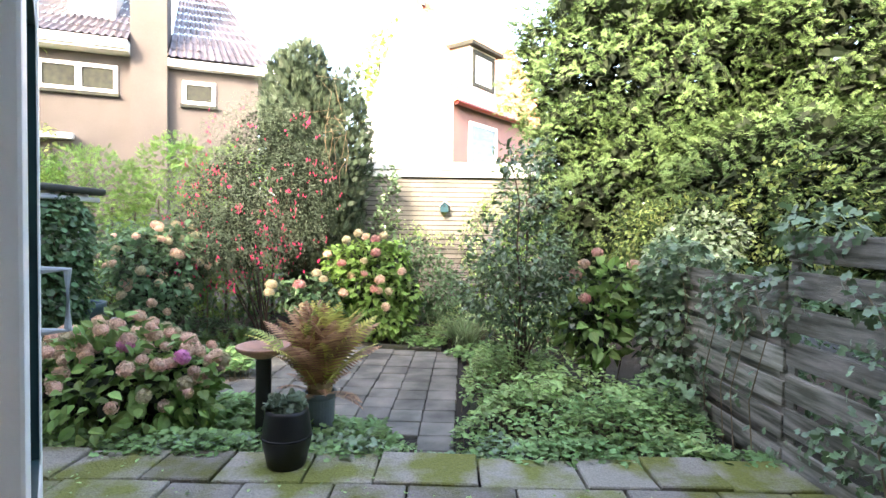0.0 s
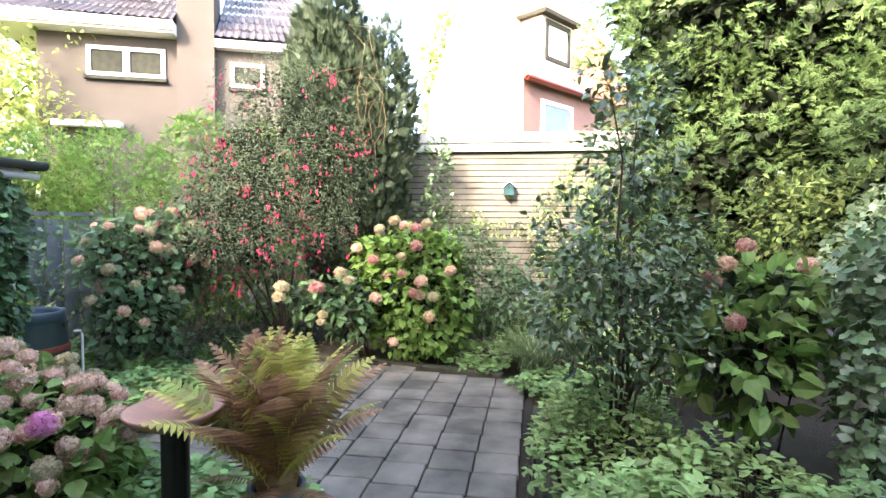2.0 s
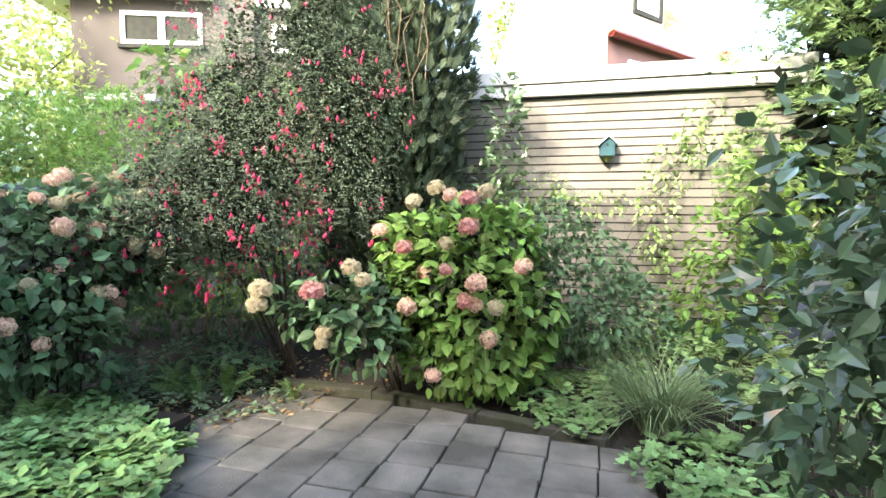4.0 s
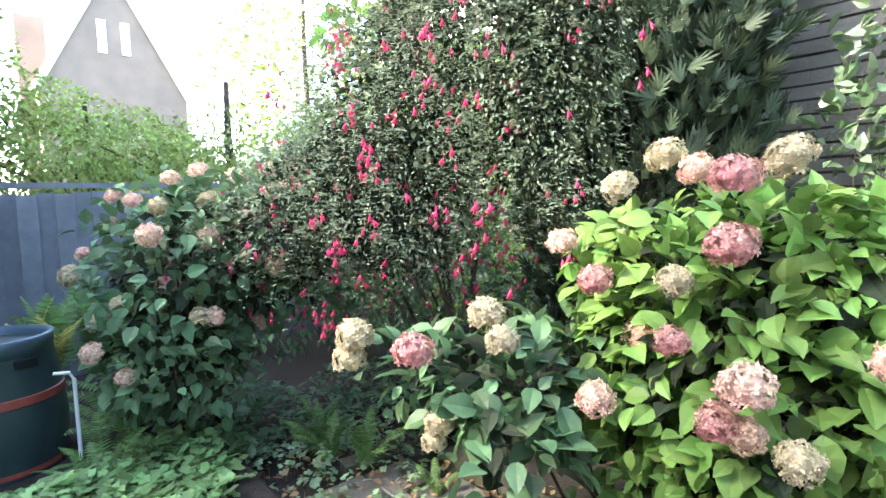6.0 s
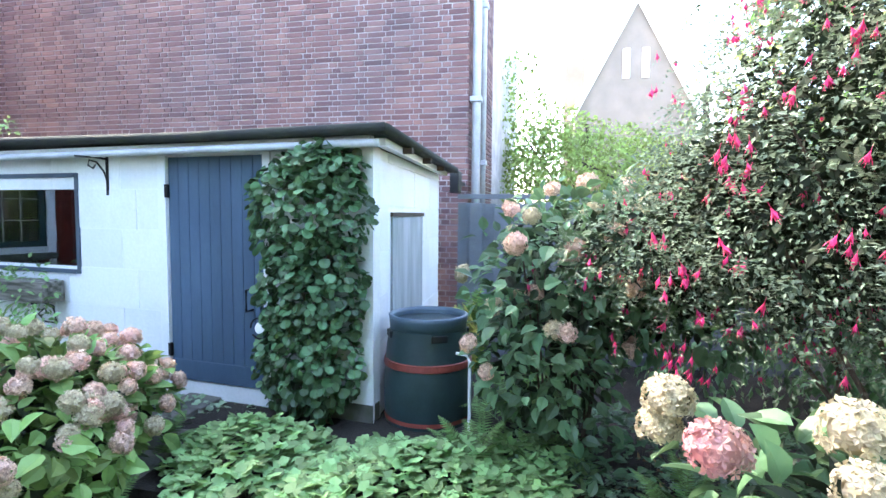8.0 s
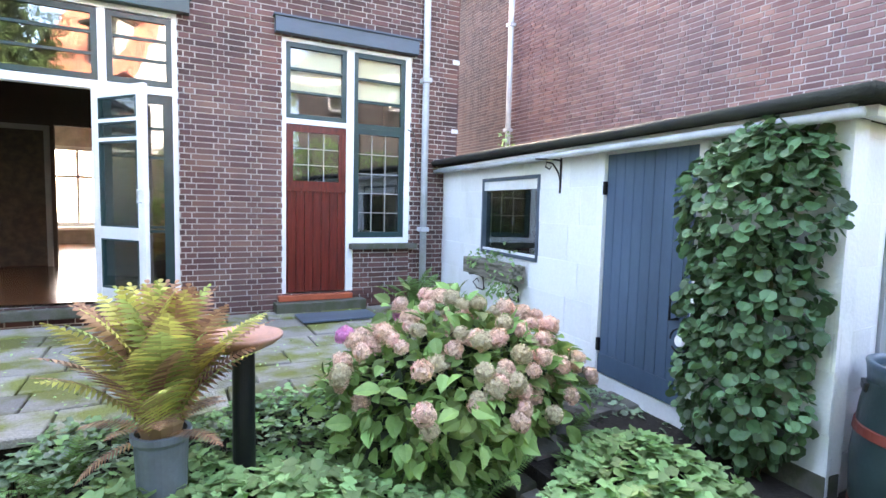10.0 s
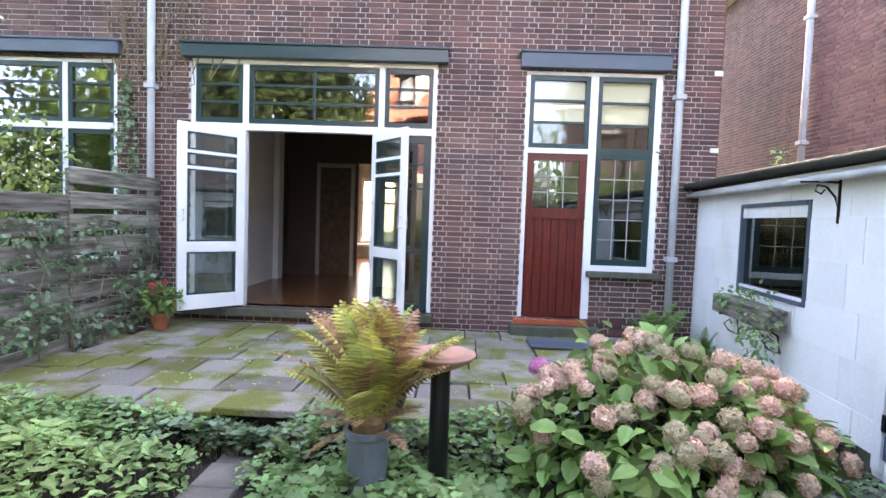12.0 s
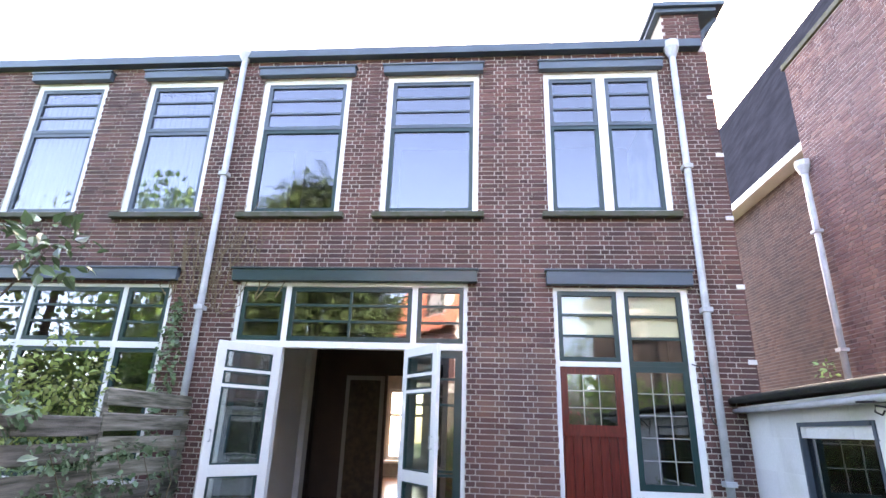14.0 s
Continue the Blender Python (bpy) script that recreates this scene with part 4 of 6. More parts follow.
wbox = thing("window_box", "wooden window box on iron brackets with trailing plants", "planter", SX, 1.72, 0.76)
wbox.matrix_basis = SHM @ wbox.matrix_basis
part("trough", boxes((0.03, 0.21, -0.55, 0.50, 0, 0.17), bevel=0.008), OLDWOOD, wbox)
for yy in (-0.4, 0.36):
    part("bracket", tube([(0.01, yy, -0.2), (0.03, yy, -0.06), (0.1, yy, -0.01), (0.2, yy, -0.008)], 0.012, 0.01, 6), IRON, wbox)
    part("bracket", tube([(0.01, yy, -0.2), (0.1, yy, -0.17), (0.15, yy, -0.1), (0.1, yy, -0.06), (0.08, yy, -0.1)], 0.008, 0.006, 6), IRON, wbox)
leaves("foliage", LEAF, [(0.14, -0.15, 0.18, 0.14, 0.3, 0.1), (0.18, 0.3, 0.05, 0.12, 0.22, 0.28), (0.2, 0.45, -0.15, 0.1, 0.12, 0.2)], 260, 0.06, L_GER, wbox)
hb = thing("hanging_bracket", "ornate black iron hanging-basket bracket", "bracket", SX, 2.7, 1.82)
hb.matrix_basis = SHM @ hb.matrix_basis
part("arm", tube([(0, 0, 0.08), (0.1, 0, 0.085), (0.26, 0, 0.08)], 0.009, 0.007, 6), IRON, hb)
part("scroll", tube([(0, 0, -0.14), (0.03, 0, -0.02), (0.09, 0, 0.05), (0.15, 0, 0.06), (0.16, 0, 0.02), (0.12, 0, 0.0), (0.1, 0, 0.03)], 0.008, 0.006, 6), IRON, hb)
part("back_bar", boxes((0, 0.008, -0.012, 0.012, -0.2, 0.1)), IRON, hb)

# ---- plank fence towards the other neighbour ----
FX = 2.98
fence = thing("fence", "weathered horizontal plank fence overgrown with ivy", "fence")
for (ya, yb, top) in ((0.06, 1.55, 1.93), (1.57, 2.95, 1.66), (2.97, 4.45, 1.38)):
    for i in range(int((top - 0.05) / 0.11)):
        if i % 2 and ya < 2.9:
            continue
        off, h = (0.04, 0.10) if i % 2 else (-0.02, 0.158)
        z = top - 0.11 * i - 0.16
        bm = boxes((-0.012, 0.012, ya, yb, 0, h))
        for v in bm.verts:
            v.co.z += rng.normal(0, 0.006)
        bmesh.ops.bevel(bm, geom=bm.edges[:], offset=0.004, segments=1, affect="EDGES")
        part("plank", bm, OLDWOOD, fence, m=pose(FX + off, 0, z))
    for yy in (ya + 0.03, yb - 0.03):
        part("post", boxes((FX - 0.01, FX + 0.012, yy - 0.035, yy + 0.035, -0.1, top - 0.02)), OLDWOOD, fence)
# board fence behind the shed
bf = thing("fence", "blue-grey vertical board fence with a top rail", "fence")
for i in range(26):
    part("board", boxes((-0.012, 0.012, -0.072, 0.072, 0, 1.66 + rng.normal(0, 0.008)), bevel=0.004), GREYWOOD, bf, m=pose(-5.45 + (0.045 if i % 2 else 0), 5.12 + 0.135 * i, -0.05, 0, 0, 0))
part("rail", boxes((-5.49, -5.41, 5.05, 8.6, 1.66, 1.71), (-5.51, -5.465, 5.05, 8.6, 0.5, 0.6)), GREYWOOD, bf)

# ---- the garage wall at the end of the garden ----
GY = 9.1
gar = thing("wall_garage", "cream long-brick garage wall with white fascia", "garage", kind="structure")
part("core", boxes((-1.9, 2.4, GY + 0.008, GY + 0.3, -0.2, 2.64), (-1.9, -1.6, GY + 0.3, GY + 5, -0.2, 2.64), (2.1, 2.4, GY + 0.3, GY + 5, -0.2, 2.64)), JOINT_G, gar)
gb = bond(-1.9, 2.4, -0.1, 2.64, [], 0.0855, 0.40, 0.19, 0.0, False, 0.0)
nearg = [g for g in gb if 0.2 < (g[0] + g[1]) / 2 < 2.4 and g[2] > 1.6]
restg = [g for g in gb if not (0.2 < (g[0] + g[1]) / 2 < 2.4 and g[2] > 1.6)]
ob = put("brickwork", box_mesh("brickwork", [(a + 0.001, b - 0.001, GY + rng.normal(0, 0.003), GY + 0.02, c, d - 0.015) for a, b, c, d in restg], BRICK_G), gar)
tagged(ob, "courses of long cream bricks", kind="stuff")
gm = {}
for a, b, c, d in nearg:
    key = round(b - a, 2)
    if key not in gm:
        gm[key] = box_mesh("brick", [(-key / 2 + 0.001, key / 2 - 0.001, 0, 0.02, 0, d - c - 0.015)], BRICK_G)
    put("brick", gm[key], gar, "", pose((a + b) / 2, GY + rng.normal(0, 0.003), c))
part("fascia", boxes((-2.0, 2.5, GY - 0.07, GY + 0.3, 2.64, 2.75), (-2.0, 2.5, GY - 0.10, GY + 0.3, 2.765, 2.90), bevel=0.006), TRIM, gar, "white two-step fascia")
part("roof", boxes((-2.0, 2.5, GY - 0.02, GY + 5, 2.90, 2.92)), FELT, gar)
bb = thing("bird_box", "small teal wooden bird box with a pitched roof", "bird box", 0.71, GY - 0.09, 2.01)
bm = bmesh.new()
pts = [(-0.07, 0), (0.07, 0), (0.07, 0.12), (0, 0.185), (-0.07, 0.12)]
fr_ = [bm.verts.new((x, -0.07, z)) for x, z in pts]
bk_ = [bm.verts.new((x, 0.08, z)) for x, z in pts]
bm.faces.new(fr_), bm.faces.new(bk_[::-1])
for i in range(5):
    bm.faces.new((fr_[i], bk_[i], bk_[(i + 1) % 5], fr_[(i + 1) % 5]))
bmesh.ops.recalc_face_normals(bm, faces=bm.faces[:])
part("body", bm, TEAL, bb)
for s in (-1, 1):
    part("roof", boxes((-0.008, 0.125, -0.10, 0.085, 0, 0.014), bevel=0.003), ZINC, bb, m=pose(0, 0, 0.193, 0, 43 if s > 0 else 137, 0))
part("hole", lathe([(0.016, 0), (0.016, 0.004)], 14), BLACK, bb, m=pose(0, -0.07, 0.105, 90))
part("pointed_base", lathe([(0.012, -0.06), (0.05, -0.015), (0.062, 0.0)], 4), L_YEL, bb, "mossy pointed base")

# ---- plants ----
def floret_head(name, mat, r=0.085, n=90, flat=0.85):
    """A mop head of four-petalled florets."""
    d = unit(rng.normal(size=(n, 3)))
    d = d[d[:, 2] > -0.55]
    tv = np.array([[0, 0, 0], [.5, .18, .1], [.9, 0, .02], [.5, -.18, .1]])
    V, F = [], []
    for p in d:
        c = p * np.array([r, r, r * flat]) * rng.uniform(0.86, 1.06)
        nrm = unit(p + 0.35 * rng.normal(size=3))
        x = unit(np.cross(nrm, rng.normal(size=3)))
        y = np.cross(nrm, x)
        s = 0.024 * rng.uniform(0.75, 1.2)
        for k in range(4):
            a, b = math.cos(k * math.pi / 2), math.sin(k * math.pi / 2)
            ux, uy = x * a + y * b, y * a - x * b
            m = len(V)
            for q in tv:
                V.append(c + s * (q[0] * ux + q[1] * 1.6 * uy + q[2] * nrm))
            F.append([m, m + 1, m + 2, m + 3])
    m = len(V)
    for i in range(6):
        for k in range(8):
            a, b = math.pi * (0.08 + 0.72 * i / 5), k * math.pi / 4
            V.append(np.array([math.sin(a) * math.cos(b), math.sin(a) * math.sin(b), math.cos(a) * flat]) * r * 0.78)
    for i in range(5):
        for k in range(8):
            F.append([m + 8 * i + k, m + 8 * i + (k + 1) % 8, m + 8 * i + 8 + (k + 1) % 8, m + 8 * i + 8 + k])
    return mesh_of(name, V, F, mat)


HEADS = {k: [floret_head("flower_head", m, rng.uniform(0.08, 0.092), 190) for _ in range(2)] for k, m in (("pink", F_PINK), ("cream", F_CREAM), ("rose", F_ROSE), ("hot", F_HOT))}


def big_leaf(mat):
    """A broad pointed leaf, folded at its rib, with a toothed edge."""
    v, f = [], []
    n = 7
    for i in range(n):
        s = i / (n - 1)
        w = 0.36 * math.sin(math.pi * min(1, s * 0.93 + 0.05)) ** 0.75 * (1.03 if i % 2 else 0.95)
        bend = -0.28 * s * s
        v += [(-w, s, 0.10 * w / 0.36 + bend), (0, s, bend - 0.02), (w, s, 0.10 * w / 0.36 + bend)]
    for i in range(n - 1):
        a = 3 * i
        f += [[a, a + 1, a + 4, a + 3], [a + 1, a + 2, a + 5, a + 4]]
    return mesh_of("leaf", v, f, mat)


def frame_matrix(p, axis, normal, s):
    y = Vector(axis).normalized()
    x = y.cross(Vector(normal)).normalized()
    z = x.cross(y)
    return Matrix.Translation(p) @ Matrix(((x.x, y.x, z.x), (x.y, y.y, z.y), (x.z, y.z, z.z))).to_4x4() @ Matrix.Scale(s, 4)


BIG = (np.array([[0, 0, 0], [-.26, .2, .07], [0, .25, 0], [.26, .2, .07], [-.36, .5, .04], [0, .52, -.07], [.36, .5, .04], [-.22, .8, -.08], [0, .8, -.17], [.22, .8, -.08], [0, 1.05, -.3]]),
       [[0, 2, 1], [0, 3, 2], [1, 2, 5, 4], [2, 3, 6, 5], [4, 5, 8, 7], [5, 6, 9, 8], [7, 8, 10], [8, 9, 10]])


def hydrangea(label, base, blobs, n, size, mat, heads, single=60, seed=1.0, hr=1.0, stems=10, floor_z=0.1):
    """A hydrangea: stems, foliage with the outer leaves single, and flower heads (kind, count)."""
    h = thing("hydrangea", label, "shrub", *base, group="hydrangeas of the garden")
    leaves("foliage", BIG, blobs, n, size, mat, h, 0.1, 0.9, 0.7, 0.35, 0.34, seed, 5.0, floor_z)
    # Inner leaves coloured near black, as shade painted within the bush.
    leaves("inner_foliage", BIG, [(b[0], b[1], b[2], b[3] * .72, b[4] * .72, b[5] * .75) for b in blobs], n // 3, size, L_INNER_SHADE, h, 0.1, 0.9, 0.65, 0.4, 0.2, seed, 4.0, floor_z)
    me = big_leaf(mat)
    p, o = cloud(blobs, single * 3, 0.0, 0.12, seed + 1, 4.0, floor_z)
    for q, d in list(zip(p, o))[:single]:
        ax = d * 0.8 + rng.normal(0, 0.35, 3) + np.array([0, 0, -0.3])
        put("leaf", me, h, "", frame_matrix(q, ax, d * 0.5 + np.array([0, 0, 0.9]) + rng.normal(0, 0.3, 3), size * rng.uniform(0.85, 1.35)))
    tops = []
    for kind, count in heads:
        p, o = cloud(blobs, count * 12, 0.0, 0.14, seed, 4.0, floor_z + 0.15)
        ok = [i for i in range(len(p)) if o[i][2] > -0.15]
        for i in ok[:count]:
            q = p[i] + unit(o[i] + np.array([0, 0, 0.4])) * 0.09
            put("flower_head", HEADS[kind][rng.integers(0, 2)], h, "", frame_matrix(q, unit(np.cross(o[i] + [0, 0, 0.3], rng.normal(size=3))), o[i] + np.array([0, 0, 0.5]), hr * rng.uniform(0.75, 1.15)))
            tops.append(tuple(p[i]))
    b0 = blobs[0]
    for i in range(stems):
        a = rng.uniform(0, 6.28)
        r = rng.uniform(0.2, 0.75)
        foot = Vector((0.12 * math.cos(a), 0.12 * math.sin(a), -0.04))
        top = Vector((b0[0] + b0[3] * r * math.cos(a), b0[1] + b0[4] * r * math.sin(a), b0[2] + 0.2 * b0[5]))
        part("stem", tube([foot, foot.lerp(top, 0.5) + Vector((0, 0, 0.06)), top], 0.009, 0.005, 5), BARK, h)
    return h


hydrangea("pink and cream faded hydrangea in front of the shed", (-1.75, 3.55, 0.0), [(0, 0, 0.46, 0.66, 0.55, 0.42), (-0.25, 0.1, 0.40, 0.55, 0.48, 0.40), (0.27, 0.15, 0.38, 0.46, 0.46, 0.38)], 2100, 0.098, L_HYD, (("pink", 96), ("cream", 40), ("hot", 2)), 110, 1.0, 0.6)
lime = hydrangea("lime-leaved hydrangea with rose and cream heads by the patio", (-0.38, 7.42, 0.0), [(0, 0, 0.85, 0.58, 0.42, 0.58), (-0.05, 0.05, 1.14, 0.52, 0.4, 0.42), (0.2, -0.1, 0.58, 0.40, 0.32, 0.42), (0.46, 0.02, 0.72, 0.32, 0.28, 0.36), (-0.42, -0.05, 0.72, 0.28, 0.26, 0.40), (0.1, -0.1, 0.36, 0.5, 0.3, 0.3), (0.3, 0.1, 1.2, 0.3, 0.28, 0.28), (-0.45, 0.0, 1.15, 0.24, 0.25, 0.26)], 3400, 0.098, L_HYD_LIME, (("cream", 2), ("pink", 3)), 190, 2.0, 0.7, 5, 0.06)
for kind, x, y, z in (("cream", -0.51, 7.12, 1.62), ("pink", -0.4, 7.1, 1.57), ("rose", -0.24, 7, 1.54), ("cream", -0.14, 7.1, 1.59), ("cream", -0.68, 7.12, 1.52), ("rose", -0.23, 6.96, 1.35), ("rose", -0.73, 7.05, 1.19), ("cream", -0.4, 6.98, 1.23), ("pink", -0.96, 7.15, 1.31), ("rose", -0.39, 6.95, 1.05), ("pink", -0.17, 6.93, 0.97), ("pink", -0.69, 7, 0.77), ("rose", -0.25, 6.95, 0.84), ("cream", -0.04, 6.93, 0.81), ("pink", 0.13, 7.05, 1.08), ("pink", -0.48, 6.95, 0.3)):
    put("flower_head", HEADS[kind][rng.integers(0, 2)], lime, "", Matrix.Translation((x + 0.38, y - 7.42, z)) @ pose(0, 0, 0, rng.uniform(5, 45), 0, rng.uniform(-40, 40)) @ Matrix.Scale(rng.uniform(0.6, 0.85), 4))
hydrangea("dark hydrangea with dusty pink heads beside the rain barrel", (-2.98, 6.2, 0.0), [(0, 0, 1.15, 0.52, 0.5, 0.48), (0.1, 0.5, 1.15, 0.5, 0.5, 0.45), (-0.25, 0.3, 1.25, 0.42, 0.42, 0.4), (0.1, -0.1, 0.62, 0.42, 0.42, 0.4)], 2600, 0.086, L_HYD_DARK, (("pink", 34), ("cream", 24)), 60, 3.0, 0.66, 14, 0.2)
# a low hydrangea whose flower heads are placed one by one
sm = hydrangea("low blue-green hydrangea with large round heads", (-1.0, 7.4, 0.0), [(-0.1, -0.50, 0.72, 0.33, 0.28, 0.26), (0.05, -0.58, 0.55, 0.25, 0.2, 0.2), (-0.35, -0.62, 0.76, 0.25, 0.2, 0.16), (0.0, -0.2, 0.7, 0.3, 0.25, 0.3)], 330, 0.11, L_HYD_DARK, (), 45, 4.0, 1, 5, 0.35)
for kind, x, y, z, s in (("rose", -1.20, 6.57, 0.92, 1.0), ("cream", -1.56, 6.52, 0.92, 0.95), ("cream", -1.58, 6.5, 0.82, 0.85), ("cream", -1.02, 6.78, 1.06, 0.85), ("cream", -0.92, 6.76, 0.98, 0.75), ("cream", -1.17, 6.66, 0.62, 0.7), ("cream", -1.18, 6.64, 0.55, 0.6)):
    put("flower_head", HEADS[kind][0], sm, "", Matrix.Translation((x + 1.0, y - 7.4, z)) @ Matrix.Scale(s * 0.95, 4))
hydrangea("leggy hydrangea with faded pink heads beside the plank fence", (2.45, 5.15, 0.0), [(0, 0, 0.95, 0.5, 0.45, 0.4), (-0.2, -0.3, 0.75, 0.35, 0.35, 0.35)], 650, 0.12, L_HYD, (("pink", 5), ("rose", 3)), 40, 5.0, 0.8, 10, 0.3)

# the great fuchsia
fu = thing("fuchsia", "large arching fuchsia shrub with crimson hanging flowers", "shrub", -2.0, 7.5, 0)
FB = [(-0.05, 0.15, 2.45, 1.0, 0.75, 1.3), (-0.45, 0.0, 2.1, 0.85, 0.7, 0.95), (-0.75, -0.15, 1.5, 0.85, 0.75, 0.62), (0.55, 0.12, 2.15, 0.5, 0.5, 0.85), (-1.25, 0.25, 1.35, 0.6, 0.7, 0.5), (-0.2, -0.35, 1.7, 0.7, 0.55, 0.75), (-0.75, -0.72, 1.35, 0.55, 0.42, 0.42), (-0.25, -0.6, 1.55, 0.5, 0.4, 0.5), (-0.40, -0.98, 1.36, 0.45, 0.36, 0.26), (-0.62, -0.72, 1.62, 0.45, 0.36, 0.3)]
# Dark-coloured core leaves imitate the shaded hollow of the shrub.
leaves("inner_foliage", SMALL, [(b[0], b[1] + 0.05, b[2], b[3] * .7, b[4] * .7, b[5] * .78) for b in FB], 17000, 0.06, L_INNER_SHADE, fu, 0.6, 0.5, 0.7, 0.5, 0.3, 1.3, 3.6, 0.95)
leaves("foliage", PETAL, FB, 28000, 0.025, L_FUCH, fu, 0.9, 0.6, 0.7, 0.35, 0.42, 1.3, 3.6, 0.78)
# hanging sprays of leaf pairs with flowers at the tips
p, o = cloud(FB, 3600, 0.0, 0.25, 1.3, 4.5, 0.9)
V, F, tips = [], [], []
P, A, N, S = [], [], [], []
for q, d in zip(p, o):
    h = np.array([d[0], d[1], 0]) * 0.6 + rng.normal(0, 0.25, 3)
    L = rng.uniform(0.18, 0.42)
    for i in range(9):
        s = i / 8
        c = q + h * L * s * 0.6 + np.array([0, 0, 0.06 * s - L * 0.9 * s * s])
        for sd in (-1, 1):
            w = unit(np.cross(h, [0, 0, 1])) * sd
            P.append(c), A.append(w + h * 0.5 + rng.normal(0, 0.2, 3)), N.append(np.array([0, 0, 1]) + rng.normal(0, 0.4, 3)), S.append(0.026 * (1.15 - 0.5 * s) * rng.uniform(0.7, 1.2))
    tips.append(q + h * L * 0.6 + np.array([0, 0, 0.06 - L * 0.9]))
v, f = scatter(PETAL, np.array(P), np.array(A), np.array(N), np.array(S))
put("hanging_sprays", mesh_of("hanging_sprays", v.tolist(), f, L_FUCH), fu)


def fuchsia_flower():
    bm = bmesh.new()
    lathe([(0.003, 0), (0.006, -0.012), (0.012, -0.03), (0.009, -0.045), (0.004, -0.05)], 7, bm)
    for k in range(4):
        a = k * math.pi / 2
        c, s = math.cos(a), math.sin(a)
        b = [bm.verts.new(x) for x in ((0.006 * c - 0.006 * s, 0.006 * s + 0.006 * c, -0.015), (0.006 * c + 0.006 * s, 0.006 * s - 0.006 * c, -0.015), (0.022 * c + 0.004 * s, 0.022 * s - 0.004 * c, -0.045), (0.03 * c, 0.03 * s, -0.062))]
        bm.faces.new(b)
    tube([(0, 0, -0.05), (0.002, 0, -0.075)], 0.0012, 0.001, 4, bm)
    tube([(0, 0, 0), (0, 0, 0.03)], 0.001, 0.001, 4, bm)
    me = bpy.data.meshes.new("flower")
    bm.to_mesh(me)
    bm.free()
    me.materials.append(F_FUCH)
    return me


ff = fuchsia_flower()
clusters = [t for t in tips if t[1] < 0.35][:330]
for t in clusters:
    for i in range(rng.integers(1, 5)):
        put("flower", ff, fu, "", Matrix.Translation(t + rng.normal(0, 0.035, 3) * np.array([1, 1, 0.6])) @ pose(0, 0, 0, rng.normal(0, 14), rng.normal(0, 14), 0) @ Matrix.Scale(rng.uniform(0.5, 0.78), 4))
for i in range(10):
    a = rng.uniform(0, 6.28)
    b = FB[i % 8]
    top = Vector((b[0] + 0.5 * math.cos(a) * b[3], b[1] + 0.5 * math.sin(a) * b[4], b[2] + 0.3 * b[5]))
    foot = Vector((0.1 * math.cos(a), 0.15 + 0.1 * math.sin(a), -0.05))
    part("stem", tube([foot, foot.lerp(top, 0.35) + Vector((0, 0, 0.25)), foot.lerp(top, 0.7) + Vector((0, 0, 0.2)), top], 0.014, 0.005, 6), BARK, fu)

# dark yew column
yew = thing("yew_tree", "dark columnar evergreen tree behind the fuchsia", "tree", -1.35, 8.35, 0)
YB = [(0, 0, 1.6, 0.75, 0.6, 1.5), (-0.25, 0, 3.1, 0.65, 0.55, 1.4), (0.35, 0.0, 2.9, 0.5, 0.45, 1.3), (-0.3, 0.0, 4.0, 0.5, 0.45, 0.75), (-0.6, 0.0, 3.4, 0.4, 0.4, 1.0)]
leaves("crown", SPRAY, YB, 9000, 0.15, L_YEW, yew, -1.1, 0.1, 0.4, 0.3, 0.2, 2.2, 5, 0.2)
leaves("inner_crown", SMALL, [(b[0], b[1], b[2], b[3] * .8, b[4] * .8, b[5] * .88) for b in YB], 3500, 0.16, L_YEW, yew, -0.8, 0.1, 0.5, 0.5, 0.05, 2.2, 5, 0.2)
part("trunk", tube([(0, 0, -0.1), (0.02, 0, 1.2), (-0.1, 0, 3.0), (-0.2, 0, 4.2)], 0.10, 0.03, 8), BARK, yew)
for i in range(9):
    x, z = 0.35 + rng.normal(0, 0.12), 3.3 + rng.normal(0, 0.25)
    part("dead_branch", tube([(x, -0.42, z - 0.5), (x + 0.1 * math.sin(i), -0.52, z - 0.1), (x + 0.15 * math.cos(i * 2), -0.55, z + 0.15), (x + 0.3 * math.sin(i * 1.7), -0.5, z + 0.1)], 0.006, 0.003, 4), TWIG, yew, "pale twisted dead branch")

# the tall cypress
con = thing("cypress_tree", "tall bright green cypress with layered feathery sprays", "tree", 4.7, 9.4, 0)
CB = [(0, 0, 2.2, 3.0, 2.4, 2.2), (0, 0, 4.6, 2.9, 2.3, 2.6), (0.1, 0, 7.2, 2.3, 2.0, 2.4), (1.0, -2.2, 2.0, 2.2, 1.6, 1.6), (2.4, -1.0, 4.5, 2.2, 2.2, 3.0)]
FAN = spray_template(4, 0.85, 0.08)
p, o = cloud(CB, 11000, 0.0, 0.22, 0.7, 2.6, 0.4)
near = (p[:, 1] < 0.5) & (p[:, 0] < 3.6)
P, A, N, S = [], [], [], []
